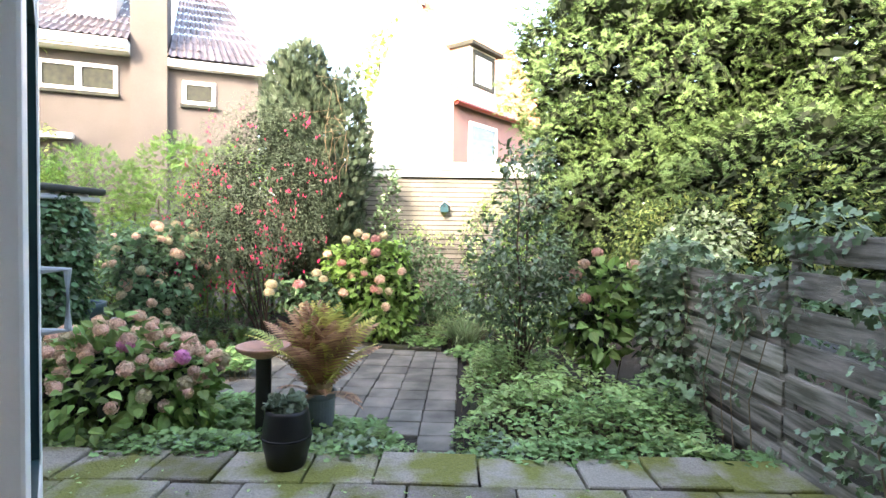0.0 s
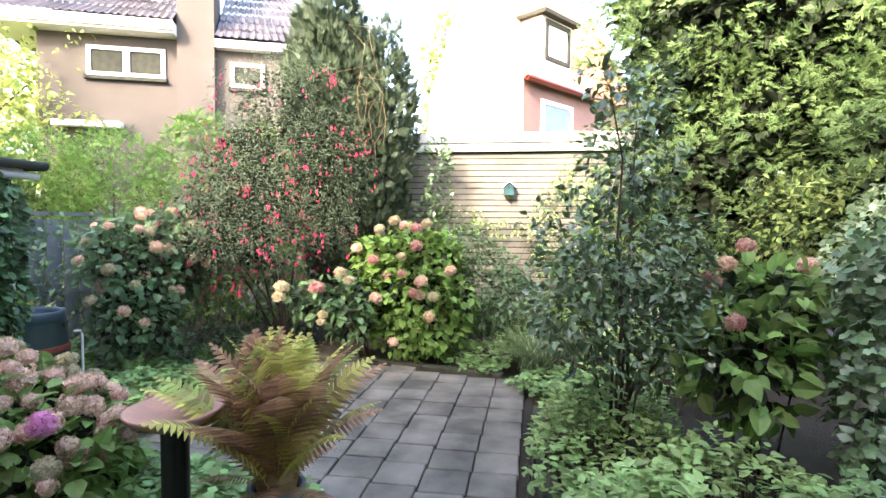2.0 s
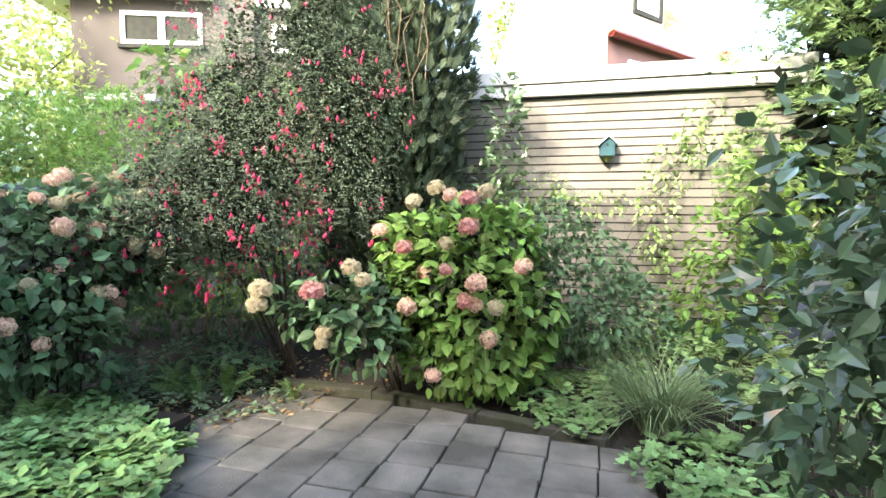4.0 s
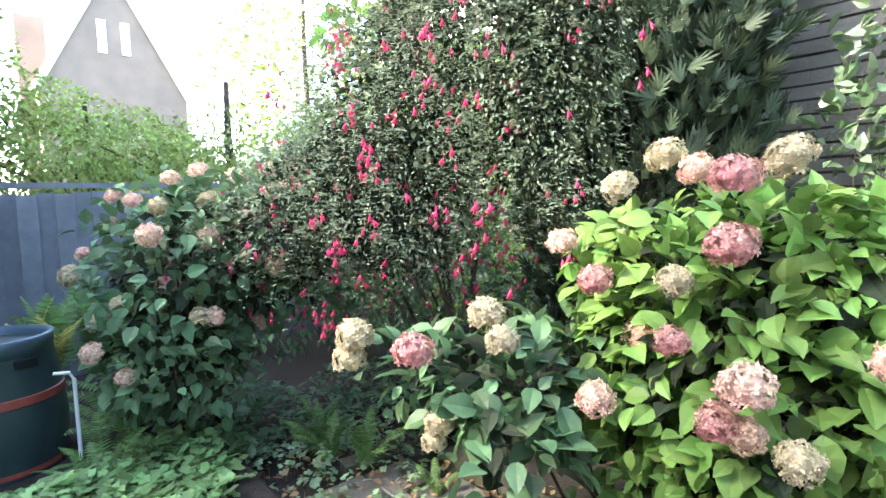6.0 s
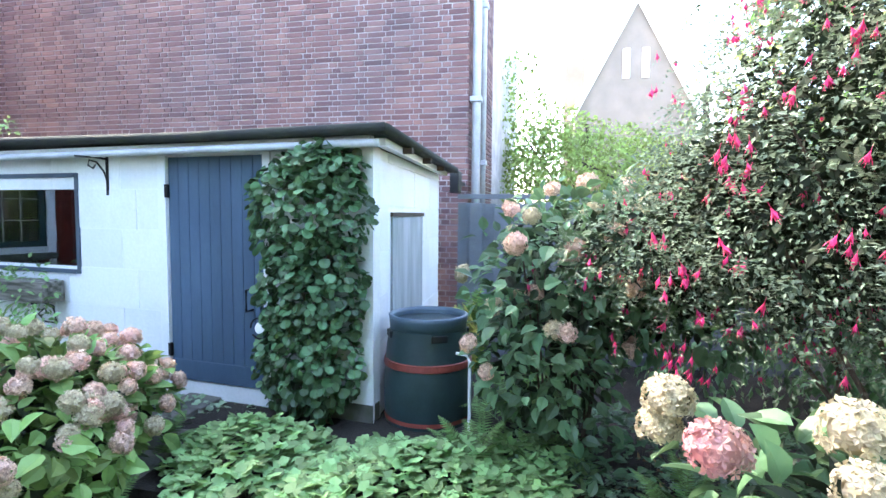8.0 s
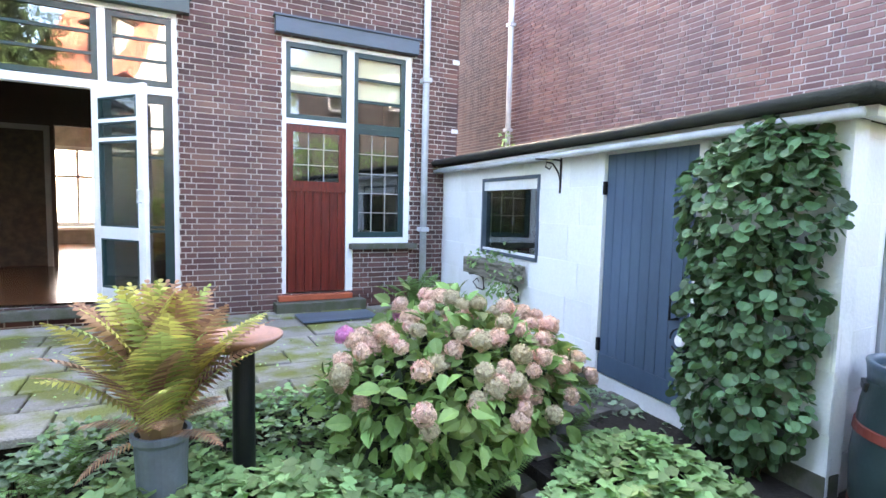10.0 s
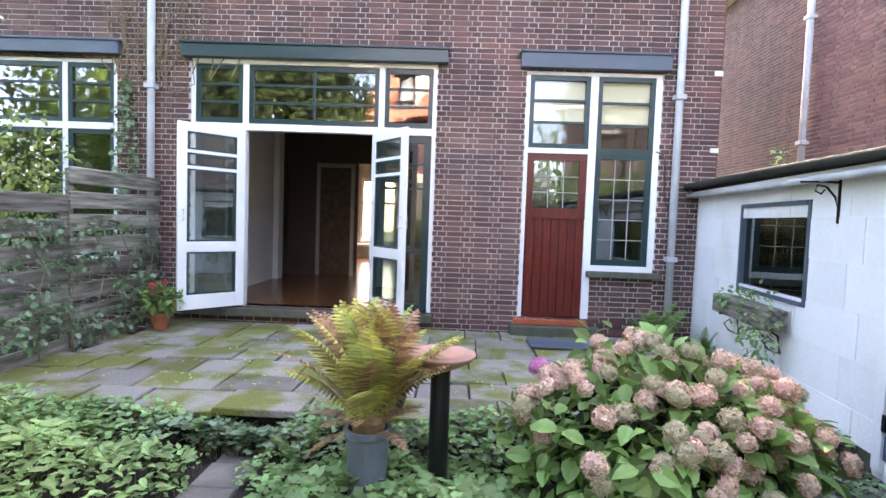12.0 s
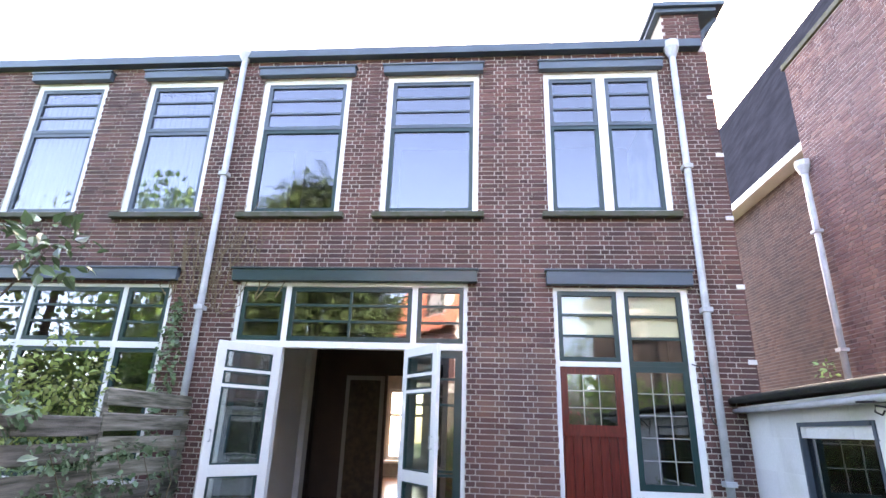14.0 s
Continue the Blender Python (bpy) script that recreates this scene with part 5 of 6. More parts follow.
for q, d in zip(p[near], o[near]):
    ax = unit(np.array([d[0], d[1], 0.0]) + rng.normal(0, 0.5, 3) + np.array([0, 0, 0.45]))
    sd = unit(np.cross(ax, np.array([0, 0, 1.0]) + rng.normal(0, 0.5, 3)))
    L = rng.uniform(0.26, 0.52)
    for i in range(11):
        s = (i + 0.5) / 11
        k = (-1) ** i
        P.append(q + ax * L * (s - 0.35) + sd * k * 0.03 + np.array([0, 0, 0.08 * s - 0.22 * s * s]))
        A.append(ax * (0.7 + s) + sd * k * (1.15 - s) + np.array([0, 0, -0.25 * s]) + rng.normal(0, 0.12, 3))
        N.append(np.array([0, 0, 0.7]) + 0.7 * d + rng.normal(0, 0.4, 3))
        S.append(0.135 * (1.15 - 0.5 * s) * rng.uniform(0.75, 1.2))
v, f = scatter(FAN, np.array(P), np.array(A), np.array(N), np.array(S))
put("crown", mesh_of("crown", v.tolist(), f, L_CON), con)
# Shade deep in the cypress is painted by these near-black leaves.
leaves("inner_crown", SMALL, [(b[0], b[1], b[2], b[3] * .79, b[4] * .79, b[5] * .81) for b in CB], 42000, 0.26, L_INNER_SHADE, con, 0.3, 0.6, 0.6, 0.4, 0.15, 0.7, 2.6, 0.4)
part("trunk", tube([(0, 0, -0.1), (0, 0, 3), (0, 0.1, 6), (0.1, 0, 9)], 0.22, 0.04, 10), BARK, con)
# a darker tree further along
dt = thing("fir_tree", "dark evergreen tree behind the plank fence", "tree", 8.6, 7.0, 0)
leaves("crown", SPRAY, [(0, 0, 2.5, 1.8, 2.0, 2.4), (0, 0.2, 5.5, 1.6, 1.8, 3.0), (-0.6, -2.0, 2.0, 1.5, 1.4, 1.6)], 5000, 0.36, L_HEDGE, dt, 0.4, 0.8, 0.5, 0.3, 0.25, 1.9, 2.6, 0.2)
part("trunk", tube([(0, 0, -0.1), (0, 0, 4), (0, 0, 8)], 0.18, 0.04, 8), BARK, dt)

# clipped hedge
HEDGE_FAN = spray_template(4, 0.8, 0.07)
hg = thing("hedge", "bright green conifer hedge with a brown patch", "hedge", -5.8, 9.7, 0)
leaves("foliage", HEDGE_FAN, [(-1.8, 0, 1.5, 1.3, 0.7, 1.75), (-0.3, 0, 1.5, 1.2, 0.7, 1.7), (1.2, 0.1, 1.6, 1.1, 0.7, 1.85), (2.3, 0.1, 1.5, 0.9, 0.7, 1.8), (-3.4, 0.2, 1.5, 1.3, 0.7, 1.6), (3.6, 0.4, 1.6, 1.1, 0.7, 1.9)], 22000, 0.15, L_HEDGE, hg, -0.3, 0.6, 0.6, 0.35, 0.12, 3.1, 3)
for i in range(18):
    part("stem", tube([(-4.0 + 0.45 * i, 0, -0.1), (-4.0 + 0.45 * i, 0.05, 1.0), (-3.95 + 0.45 * i, 0, 2.2)], 0.03, 0.012, 6), BARK, hg)

# glossy dark shrub by the path
cm = thing("camellia", "tall glossy dark-leaved camellia by the patio edge", "shrub", 1.55, 5.0, 0)
KB = [(-0.02, 0, 1.0, 0.56, 0.45, 0.5), (0.0, 0, 1.5, 0.50, 0.42, 0.42), (-0.38, -0.1, 1.05, 0.36, 0.32, 0.36), (0.42, 0.0, 0.9, 0.40, 0.35, 0.4), (0.05, 0.05, 2.0, 0.32, 0.32, 0.42), (-0.25, -0.1, 1.3, 0.3, 0.3, 0.32), (0.28, 0.1, 1.2, 0.35, 0.3, 0.45), (-0.2, -0.6, 2.35, 0.16, 0.16, 0.14), (0.12, 0.1, 2.45, 0.17, 0.17, 0.22)]
leaves("foliage", LEAF, KB, 4700, 0.068, L_CAM, cm, 0.3, 0.8, 0.8, 0.45, 0.5, 1.1, 5, 0.4)
limbs("trunk", (0, 0, -0.05), [(b[0], b[1], b[2]) for b in KB], 0.014, BARK, cm)

# ivy over the fence
iv = thing("ivy", "dark glossy ivy climbing over the plank fence", "climbing plant", 2.9, 3.5, 0)
leaves("foliage", IVYLEAF, [(0.0, 1.05, 0.75, 0.28, 0.35, 0.75), (0.02, 1.1, 1.35, 0.3, 0.35, 0.3), (0.0, 0.7, 0.3, 0.3, 0.4, 0.3)], 1700, 0.085, L_IVY, iv, 0.7, 0.4, 0.5, 0.3, 0.25, 1.5, 6)
leaves("foliage", IVYLEAF, [(0.1, -0.75, 1.7, 0.14, 0.4, 0.16), (0.02, -0.6, 1.35, 0.08, 0.2, 0.3), (0.0, 0.0, 1.2, 0.07, 0.3, 0.3)], 460, 0.07, L_IVY, iv, 0.7, 0.4, 0.5, 0.3, 0.3, 2.5, 6)
p = np.column_stack([rng.uniform(-0.02, 0.02, 650), rng.uniform(-3.35, 0.9, 650), rng.uniform(0.1, 1.5, 650)])
p = p[(lump(p * np.array([0, 1, 1]) + 1.3, 1.2, 3.4) > -0.03)]
v, f = scatter(IVYLEAF, p, np.column_stack([rng.normal(-0.4, 0.3, len(p)), rng.normal(0, 0.5, len(p)), rng.normal(-0.7, 0.3, len(p))]), np.column_stack([-np.ones(len(p)), rng.normal(0, 0.4, len(p)), rng.normal(0.4, 0.3, len(p))]), rng.uniform(0.03, 0.065, len(p)))
put("trailing_leaves", mesh_of("trailing_leaves", v.tolist(), f, L_IVY), iv)
for i in range(5):
    y = rng.uniform(-0.6, 0.9)
    part("stem", tube([(-0.02, y, 0.0), (-0.01, y + 0.1, 0.5), (-0.02, y - 0.1, 1.0), (0.0, y + 0.1, 1.3)], 0.005, 0.003, 4), TWIG, iv)
ivh = thing("ivy", "ivy climbing the house wall beside the drainpipe", "climbing plant", 3.25, 0.06, 0)
leaves("foliage", IVYLEAF, [(0.12, 0.02, 2.1, 0.14, 0.06, 0.75), (-0.02, 0.04, 0.9, 0.09, 0.06, 0.7), (0.1, 0.02, 2.9, 0.1, 0.05, 0.3)], 420, 0.07, L_IVY, ivh, 0.7, 0.3, 0.5)
bm = bmesh.new()
for i in range(46):
    x, z = rng.normal(-0.2, 0.3), 2.9 + rng.uniform(0, 0.5)
    q = [Vector((x, -0.045 + rng.uniform(0, 0.03), z))]
    for k in range(5):
        q.append(q[-1] + Vector((rng.normal(-0.02, 0.10), rng.normal(0, 0.006), rng.uniform(0.1, 0.34))))
    tube(q, 0.008, 0.003, 4, bm)
part("bare_vines", bm, TWIG, ivh, "bare brown creeper stems")

# climber on the shed
cl = thing("climbing_hydrangea", "dense heart-leaved climber covering the shed corner", "climbing plant", SX + 0.02, 4.58, 0.12)
cl.matrix_basis = SHM @ cl.matrix_basis
CLB = [(0.1, 0.0, 1.36, 0.18, 0.42, 0.45), (0.1, 0.02, 0.85, 0.18, 0.41, 0.45), (0.1, 0.0, 0.4, 0.18, 0.38, 0.38), (0.08, 0.08, 1.65, 0.13, 0.32, 0.18)]
leaves("foliage", ROUND, CLB, 3300, 0.058, L_CLIMB, cl, 0.9, 0.45, 0.55, 0.35, 0.24, 1.9, 6)
me = mesh_of("leaf", ROUND[0].tolist(), ROUND[1], L_CLIMB)
p, o = cloud(CLB, 420, 0.0, 0.08, 2.2, 5)
for q, d in list(zip(p, o))[:150]:
    if q[0] > 0.05:
        put("leaf", me, cl, "", frame_matrix(q, d * 0.3 + rng.normal(0, 0.45, 3) + np.array([0.4, 0, -0.8]), np.array([1, 0, 0.5]) + rng.normal(0, 0.4, 3), rng.uniform(0.045, 0.075)))
limbs("stem", (0.06, 0.1, -0.02), [(0.06, -0.2, 1.1), (0.08, 0.2, 1.3), (0.06, 0.0, 1.5)], 0.02, TWIG, cl)

# low planting
def carpet(label, area, n, size, mat, tmpl, h0, h1, name="ground_cover", seed=1.0, category="ground cover"):
    """Low leaves over the rectangles (x0, x1, y0, y1)."""
    t = thing(name, label, category, kind="stuff")
    P = []
    tot = sum((a[1] - a[0]) * (a[3] - a[2]) for a in area)
    for a in area:
        k = int(n * (a[1] - a[0]) * (a[3] - a[2]) / tot)
        cx, cy, rx, ry = (a[0] + a[1]) / 2, (a[2] + a[3]) / 2, (a[1] - a[0]) / 2, (a[3] - a[2]) / 2
        ang, rad = rng.uniform(0, 6.283, k), np.sqrt(rng.uniform(0, 1, k))
        edge = 1 + 0.18 * np.sin(3 * ang + seed) + 0.1 * np.sin(7 * ang + 2 * seed)
        x, y = cx + rx * 1.12 * rad * edge * np.cos(ang), cy + ry * 1.12 * rad * edge * np.sin(ang)
        top = h0 + (h1 - h0) * np.clip((1 - rad ** 3) * (0.6 + 0.5 * np.sin(x * 5 + seed) * np.sin(y * 6)), 0, 1)
        z = (a[4] if len(a) > 4 else 0.0) + top * (1 - np.abs(rng.normal(0, 0.3, k)).clip(0, 1))
        P.append(np.column_stack([x, y, z]))
    P = np.vstack(P)
    m = len(P)
    ang = rng.uniform(0, 6.283, m)
    axis = np.column_stack([np.cos(ang), np.sin(ang), rng.normal(0.15, 0.3, m)])
    normal = np.column_stack([rng.normal(0, 0.35, m), rng.normal(0, 0.35, m), np.ones(m)])
    v, f = scatter(tmpl, P, axis, normal, size * rng.uniform(0.55, 1.3, m))
    put("leaves", mesh_of("leaves", v.tolist(), f, mat), t)
    st = P[::6]
    V = np.concatenate([np.column_stack([st[:, 0] - 0.003, st[:, 1], np.zeros(len(st)) - 0.05]), np.column_stack([st[:, 0] + 0.003, st[:, 1], np.zeros(len(st)) - 0.05]), st])
    k = len(st)
    put("stalks", mesh_of("stalks", V.tolist(), [[i, i + k, i + 2 * k] for i in range(k)], TWIG), t)
    return t


carpet("pale green geranium leaves carpeting the left bed", [(-2.75, -1.6, 4.8, 6.1, 0.08), (-2.7, -1.9, 4.1, 4.9, 0.1), (-2.9, -2.3, 5.6, 6.3, 0.08)], 3600, 0.075, L_GER, IVYLEAF, 0.05, 0.22, seed=1.2)
carpet("geranium leaves round the fern pot and bird bath", [(-1.25, 0.25, 3.1, 4.15), (-1.6, -0.6, 3.7, 4.4)], 2600, 0.08, L_GER, IVYLEAF, 0.05, 0.24, seed=2.2)
carpet("small-leaved herbs and ivy along the terrace edge", [(-2.3, -0.9, 2.75, 3.2, 0.1), (-0.1, 0.4, 2.75, 3.4, 0.1), (-1.3, 0.3, 2.88, 3.3, 0.1), (0.95, 1.3, 2.8, 3.3, 0.1), (-3.4, -2.2, 3.0, 4.2)], 2600, 0.05, L_IVY, IVYLEAF, 0.06, 0.2, seed=3.0)
carpet("tall mixed green herbs filling the bed by the fence", [(1.1, 2.75, 3.0, 4.7), (1.15, 2.1, 4.4, 5.6), (1.0, 1.5, 4.0, 5.9)], 5200, 0.07, L_HERB, LEAF, 0.12, 0.55, seed=4.1)
carpet("pale variegated herbs in front of the plank fence", [(1.2, 2.6, 2.95, 3.9), (1.9, 2.9, 3.3, 4.5)], 1600, 0.06, L_GER, LEAF, 0.15, 0.5, seed=4.9)
carpet("bright green low leaves at the end of the patio", [(0.15, 0.75, 6.9, 7.35), (-0.1, 0.9, 7.4, 8.1), (0.9, 1.7, 6.0, 7.0)], 1500, 0.07, L_GER, IVYLEAF, 0.05, 0.2, seed=5.3)
carpet("dark leaf litter and weeds under the shrubs", [(-3.4, -1.2, 6.4, 8.2), (-2.4, -1.6, 6.2, 7.0)], 650, 0.05, DEADLEAF, LEAF, 0.0, 0.03, "leaf_litter", 6.1, "leaf litter")
carpet("small dark weeds under the fuchsia", [(-3.0, -1.7, 6.1, 7.3)], 700, 0.045, L_IVY, IVYLEAF, 0.02, 0.12, seed=6.6)
carpet("thin moss and weeds in the terrace joints", [(-3.2, 2.7, 0.25, 2.8, TERR)], 900, 0.03, L_HERB, LEAF, 0.0, 0.02, "weeds", 7.7, "weeds")
carpet("green undergrowth before the garage wall", [(0.6, 2.2, 7.3, 9.0), (1.6, 2.9, 6.0, 9.0)], 3200, 0.08, L_HERB, LEAF, 0.2, 0.7, seed=8.8)


def shrub(name, label, x, y, blobs, n, size, mat, tmpl=LEAF, category="shrub", stem=BARK, **kw):
    t = thing(name, label, category, x, y, 0)
    leaves("foliage", tmpl, blobs, n, size, mat, t, **kw)
    limbs("stem", (0, 0, -0.05), [(b[0], b[1], b[2]) for b in blobs], 0.005, stem, t)
    return t


shrub("shrub", "blue-green airy shrub in front of the garage wall", 0.45, 7.85, [(0, 0, 0.75, 0.55, 0.4, 0.6), (-0.2, 0.1, 1.2, 0.35, 0.3, 0.35), (0.35, -0.1, 0.6, 0.4, 0.35, 0.45)], 3200, 0.068, L_HYD_DARK)
shrub("shrub", "upright leafy shrub against the garage wall", -0.35, 8.55, [(0, 0, 1.3, 0.25, 0.22, 0.8), (0.12, 0.1, 2.0, 0.2, 0.2, 0.5), (0.1, 0, 2.4, 0.15, 0.15, 0.35)], 480, 0.10, L_CAM, up=0.4, droop=-0.2)
shrub("shrub", "light green leafy shrub beside the garage wall", 1.7, 8.2, [(0, 0, 0.9, 0.45, 0.4, 0.7), (0.3, 0.2, 1.5, 0.4, 0.35, 0.55), (-0.2, 0.3, 0.6, 0.4, 0.3, 0.5)], 1500, 0.085, L_HEDGE)
shrub("climbing_rose", "thin leafy climber trained on the garage wall", 0.45, 8.98, [(-0.35, 0, 1.65, 0.4, 0.07, 0.18), (0.2, 0, 1.55, 0.5, 0.06, 0.14), (0.75, 0, 1.3, 0.2, 0.06, 0.5), (0.9, 0, 1.95, 0.3, 0.06, 0.25), (1.2, 0, 2.2, 0.35, 0.06, 0.3)], 750, 0.065, L_HERB, category="climbing plant")
shrub("shrub", "yellow-green shrub leaning over the plank fence", 4.1, 1.1, [(0, 0, 1.7, 0.7, 0.6, 0.55), (-0.5, 0.2, 2.0, 0.45, 0.4, 0.4), (0.7, 0.1, 1.9, 0.6, 0.5, 0.6)], 1500, 0.075, L_YEL)
shrub("shrub", "sunlit variegated shrub beyond the plank fence", 4.0, 6.4, [(0, 0, 1.5, 0.8, 0.7, 0.7), (0.9, -0.6, 1.9, 0.8, 0.7, 0.7), (-0.6, 0.3, 1.6, 0.5, 0.5, 0.5)], 2600, 0.07, L_YEL)
shrub("ivy", "pale variegated ivy mounded over the end of the plank fence", 3.3, 5.15, [(0, 0, 1.35, 0.42, 0.5, 0.42), (0.35, 0.3, 1.6, 0.4, 0.4, 0.35), (-0.1, -0.3, 1.0, 0.3, 0.35, 0.4)], 1700, 0.06, L_VAR, IVYLEAF, "climbing plant")
shrub("elder_bush", "light green bush behind the board fence", -8.2, 7.4, [(0, 0, 1.5, 1.2, 1.3, 0.8), (-0.5, 1.2, 1.6, 1.2, 1.2, 0.8), (0.2, 2.6, 1.8, 1.1, 1.1, 1.0)], 3800, 0.10, L_TREE, rough=0.35)


def frond(name, length, mat, arch=0.6, pairs=24, width=0.15):
    """A fern frond: a rib that arches over, with toothed leaflets in pairs."""
    V, F = [], []
    rib = [np.array([0, length * s * (1 - 0.15 * s), length * (arch * s - 0.75 * arch * s * s)]) for s in np.linspace(0, 1, pairs + 1)]
    for i in range(1, pairs + 1):
        s = i / pairs
        w = length * width * math.sin(math.pi * (0.12 + 0.86 * s)) ** 0.8
        d = unit(rib[i] - rib[i - 1])
        for sd in (-1, 1):
            side = np.array([sd, 0, 0])
            tip = rib[i] + side * w + d * w * 0.35 - np.array([0, 0, 0.18 * w])
            g = length / pairs * 0.34
            k = len(V)
            mid = (rib[i] + tip) / 2 + np.array([0, 0, 0.03 * w])
            V += [rib[i] - d * g, rib[i] + d * g, mid + d * g * 0.8, mid - d * g * 0.8, tip]
            F += [[k, k + 1, k + 2, k + 3], [k + 3, k + 2, k + 4]]
    for i in range(pairs):
        k = len(V)
        r = 0.004 * (1 - i / pairs) + 0.001
        V += [rib[i] + np.array([-r, 0, 0]), rib[i] + np.array([r, 0, 0]), rib[i + 1] + np.array([r, 0, 0]), rib[i + 1] + np.array([-r, 0, 0])]
        F += [[k, k + 1, k + 2, k + 3]]
    return mesh_of(name, V, F, mat)


def fern(label, x, y, z, n, length, mats, tilt=(20, 60), arch=0.6, group=""):
    t = thing("fern", label, "fern", x, y, z, group=group)
    ms = [frond("frond", length * s, m, arch) for m in mats for s in (1.0, 0.8)]
    for i in range(n):
        a = 360 * i / n + rng.normal(0, 12)
        put("frond", ms[rng.integers(0, len(ms))], t, "", pose(0, 0, 0, 0, 0, a) @ pose(0, 0.02, 0, rng.uniform(*tilt), rng.normal(0, 10), 0))
    return t


pot = thing("plant_pot", "grey-blue pot holding the yellowing fern", "pot", -0.2, 3.58, -0.03)
part("pot_body", lathe([(0.085, 0), (0.1, 0.02), (0.115, 0.4), (0.128, 0.42), (0.128, 0.45), (0.11, 0.45), (0.105, 0.4)]), BLUEPOT, pot, smooth=False)
part("soil", lathe([(0.105, 0.38), (0.1, 0.42)]), SOIL, pot)
pf = fern("large yellow and russet fern in a grey-blue pot", -0.2, 3.58, 0.40, 74, 0.82, (L_FERN_Y, L_FERN_YG, L_FERN_B, L_FERN_Y, L_FERN_B), (30, 82), 0.55)
hanging = frond("frond", 0.46, L_FERN_B, 0.6)
part("crown_base", lathe([(0.08, -0.02), (0.10, 0.06), (0.05, 0.16)], 12), DEADLEAF, pf)
for i in range(9):
    a = 40 * i
    put("frond", hanging, pf, "", pose(0, 0, 0, 0, 0, a) @ pose(0, 0.02, 0, rng.uniform(-35, 20), 0, 0) @ Matrix.Scale(rng.uniform(0.7, 1.05), 4))
for x, y, n, L in ((-2.1, 6.85, 9, 0.38), (-2.55, 6.8, 8, 0.36), (-2.6, 5.7, 11, 0.45), (-2.7, 6.0, 9, 0.4), (-3.4, 5.85, 12, 0.6), (-3.7, 6.0, 12, 0.65), (0.25, 3.25, 11, 0.38), (-2.95, 0.4, 15, 0.68), (-2.3, 3.9, 9, 0.42), (-1.6, 4.15, 8, 0.4), (-3.35, 0.75, 9, 0.4), (-2.3, 6.0, 7, 0.3), (-3.0, 5.72, 10, 0.42), (-2.3, 6.75, 9, 0.4), (-1.62, 7.0, 7, 0.2)):
    fern("green fern with arching fronds in the bed", x, y, 0.0 if y > 2.9 else TERR - 0.05, n, L, (L_FERN,), (15, 60), 0.7, "small ferns")

gr = thing("ornamental_grass", "arching clump of pale striped grass by the patio", "grass", 1.05, 7.15, 0)
V, F = [], []
for i in range(420):
    a, L = rng.uniform(0, 6.283), rng.uniform(0.6, 1.15)
    sp = rng.uniform(0.35, 0.95)
    c, s = math.cos(a), math.sin(a)
    b = rng.normal(0, 0.06, 2)
    k = len(V)
    for q in range(5):
        u = q / 4
        r, z = L * sp * u * (0.6 + 0.4 * u), L * (0.85 * u - 0.75 * sp * u * u)
        w = 0.006 * (1 - u * 0.85)
        V += [(b[0] + c * r - s * w, b[1] + s * r + c * w, z), (b[0] + c * r + s * w, b[1] + s * r - c * w, z)]
    for q in range(4):
        F.append([k + 2 * q, k + 2 * q + 1, k + 2 * q + 3, k + 2 * q + 2])
put("blades", mesh_of("blades", V, F, L_GRASS), gr)

# ---- pots and garden things ----
bath = thing("bird_bath", "terracotta bird bath bowl on a black post", "bird bath", -0.58, 3.42, 0)
part("post", lathe([(0.085, -0.04), (0.085, 0.0), (0.058, 0.02), (0.056, 0.70), (0.07, 0.72)]), BLACK, bath)
part("bowl", lathe([(0.06, 0.71), (0.09, 0.72), (0.16, 0.755), (0.195, 0.785), (0.198, 0.80), (0.185, 0.80), (0.15, 0.772), (0.08, 0.76), (0.01, 0.758)], 40), TERRA, bath, "shallow pink terracotta bowl", True)
bp = thing("barrel_planter", "black barrel-shaped pot with grey-green succulents", "planter", -0.2, 2.74, TERR - 0.01)
part("pot_body", lathe([(0.10, 0), (0.115, 0.02), (0.145, 0.16), (0.147, 0.22), (0.13, 0.34), (0.125, 0.36), (0.11, 0.36), (0.105, 0.32)]), BLACK, bp, smooth=True)
part("hoop", lathe([(0.146, 0.185), (0.151, 0.188), (0.151, 0.2), (0.146, 0.203)]), IRON, bp)
leaves("succulent_mat", ROUND, [(0, 0, 0.37, 0.13, 0.13, 0.07)], 420, 0.035, L_FUCH, bp, 0.3, 0.8, 0.6)
tp = thing("flower_pot", "small terracotta pot with a flowering plant by the door", "pot", 2.62, 0.62, TERR + 0.01)
part("pot_body", lathe([(0.07, 0), (0.10, 0.14), (0.115, 0.14), (0.12, 0.19), (0.105, 0.19), (0.095, 0.15)]), TERRA_D, tp)
leaves("foliage", LEAF, [(0, 0, 0.33, 0.2, 0.2, 0.14)], 170, 0.10, L_HYD, tp, 0.1, 0.8)
leaves("blossom", SMALL, [(0, 0, 0.47, 0.1, 0.1, 0.05)], 24, 0.05, F_RED, tp, 0.0, 0.8)

rb = thing("rain_barrel", "dark green plastic rain barrel with red bands", "barrel", -3.27, 5.29, 0.06)
part("barrel_body", lathe([(0.28, -0.03), (0.295, 0.0), (0.308, 0.3), (0.285, 0.55), (0.258, 0.69), (0.263, 0.71)], 40), BARREL, rb, smooth=True)
part("rim", lathe([(0.262, 0.66), (0.268, 0.73), (0.274, 0.755), (0.25, 0.76), (0.24, 0.73), (0.235, 0.55)], 40), BARREL_RIM, rb, "blue-grey rim", True)
part("water", lathe([(0.236, 0.62), (0.004, 0.625)], 32), BARREL_RIM, rb)
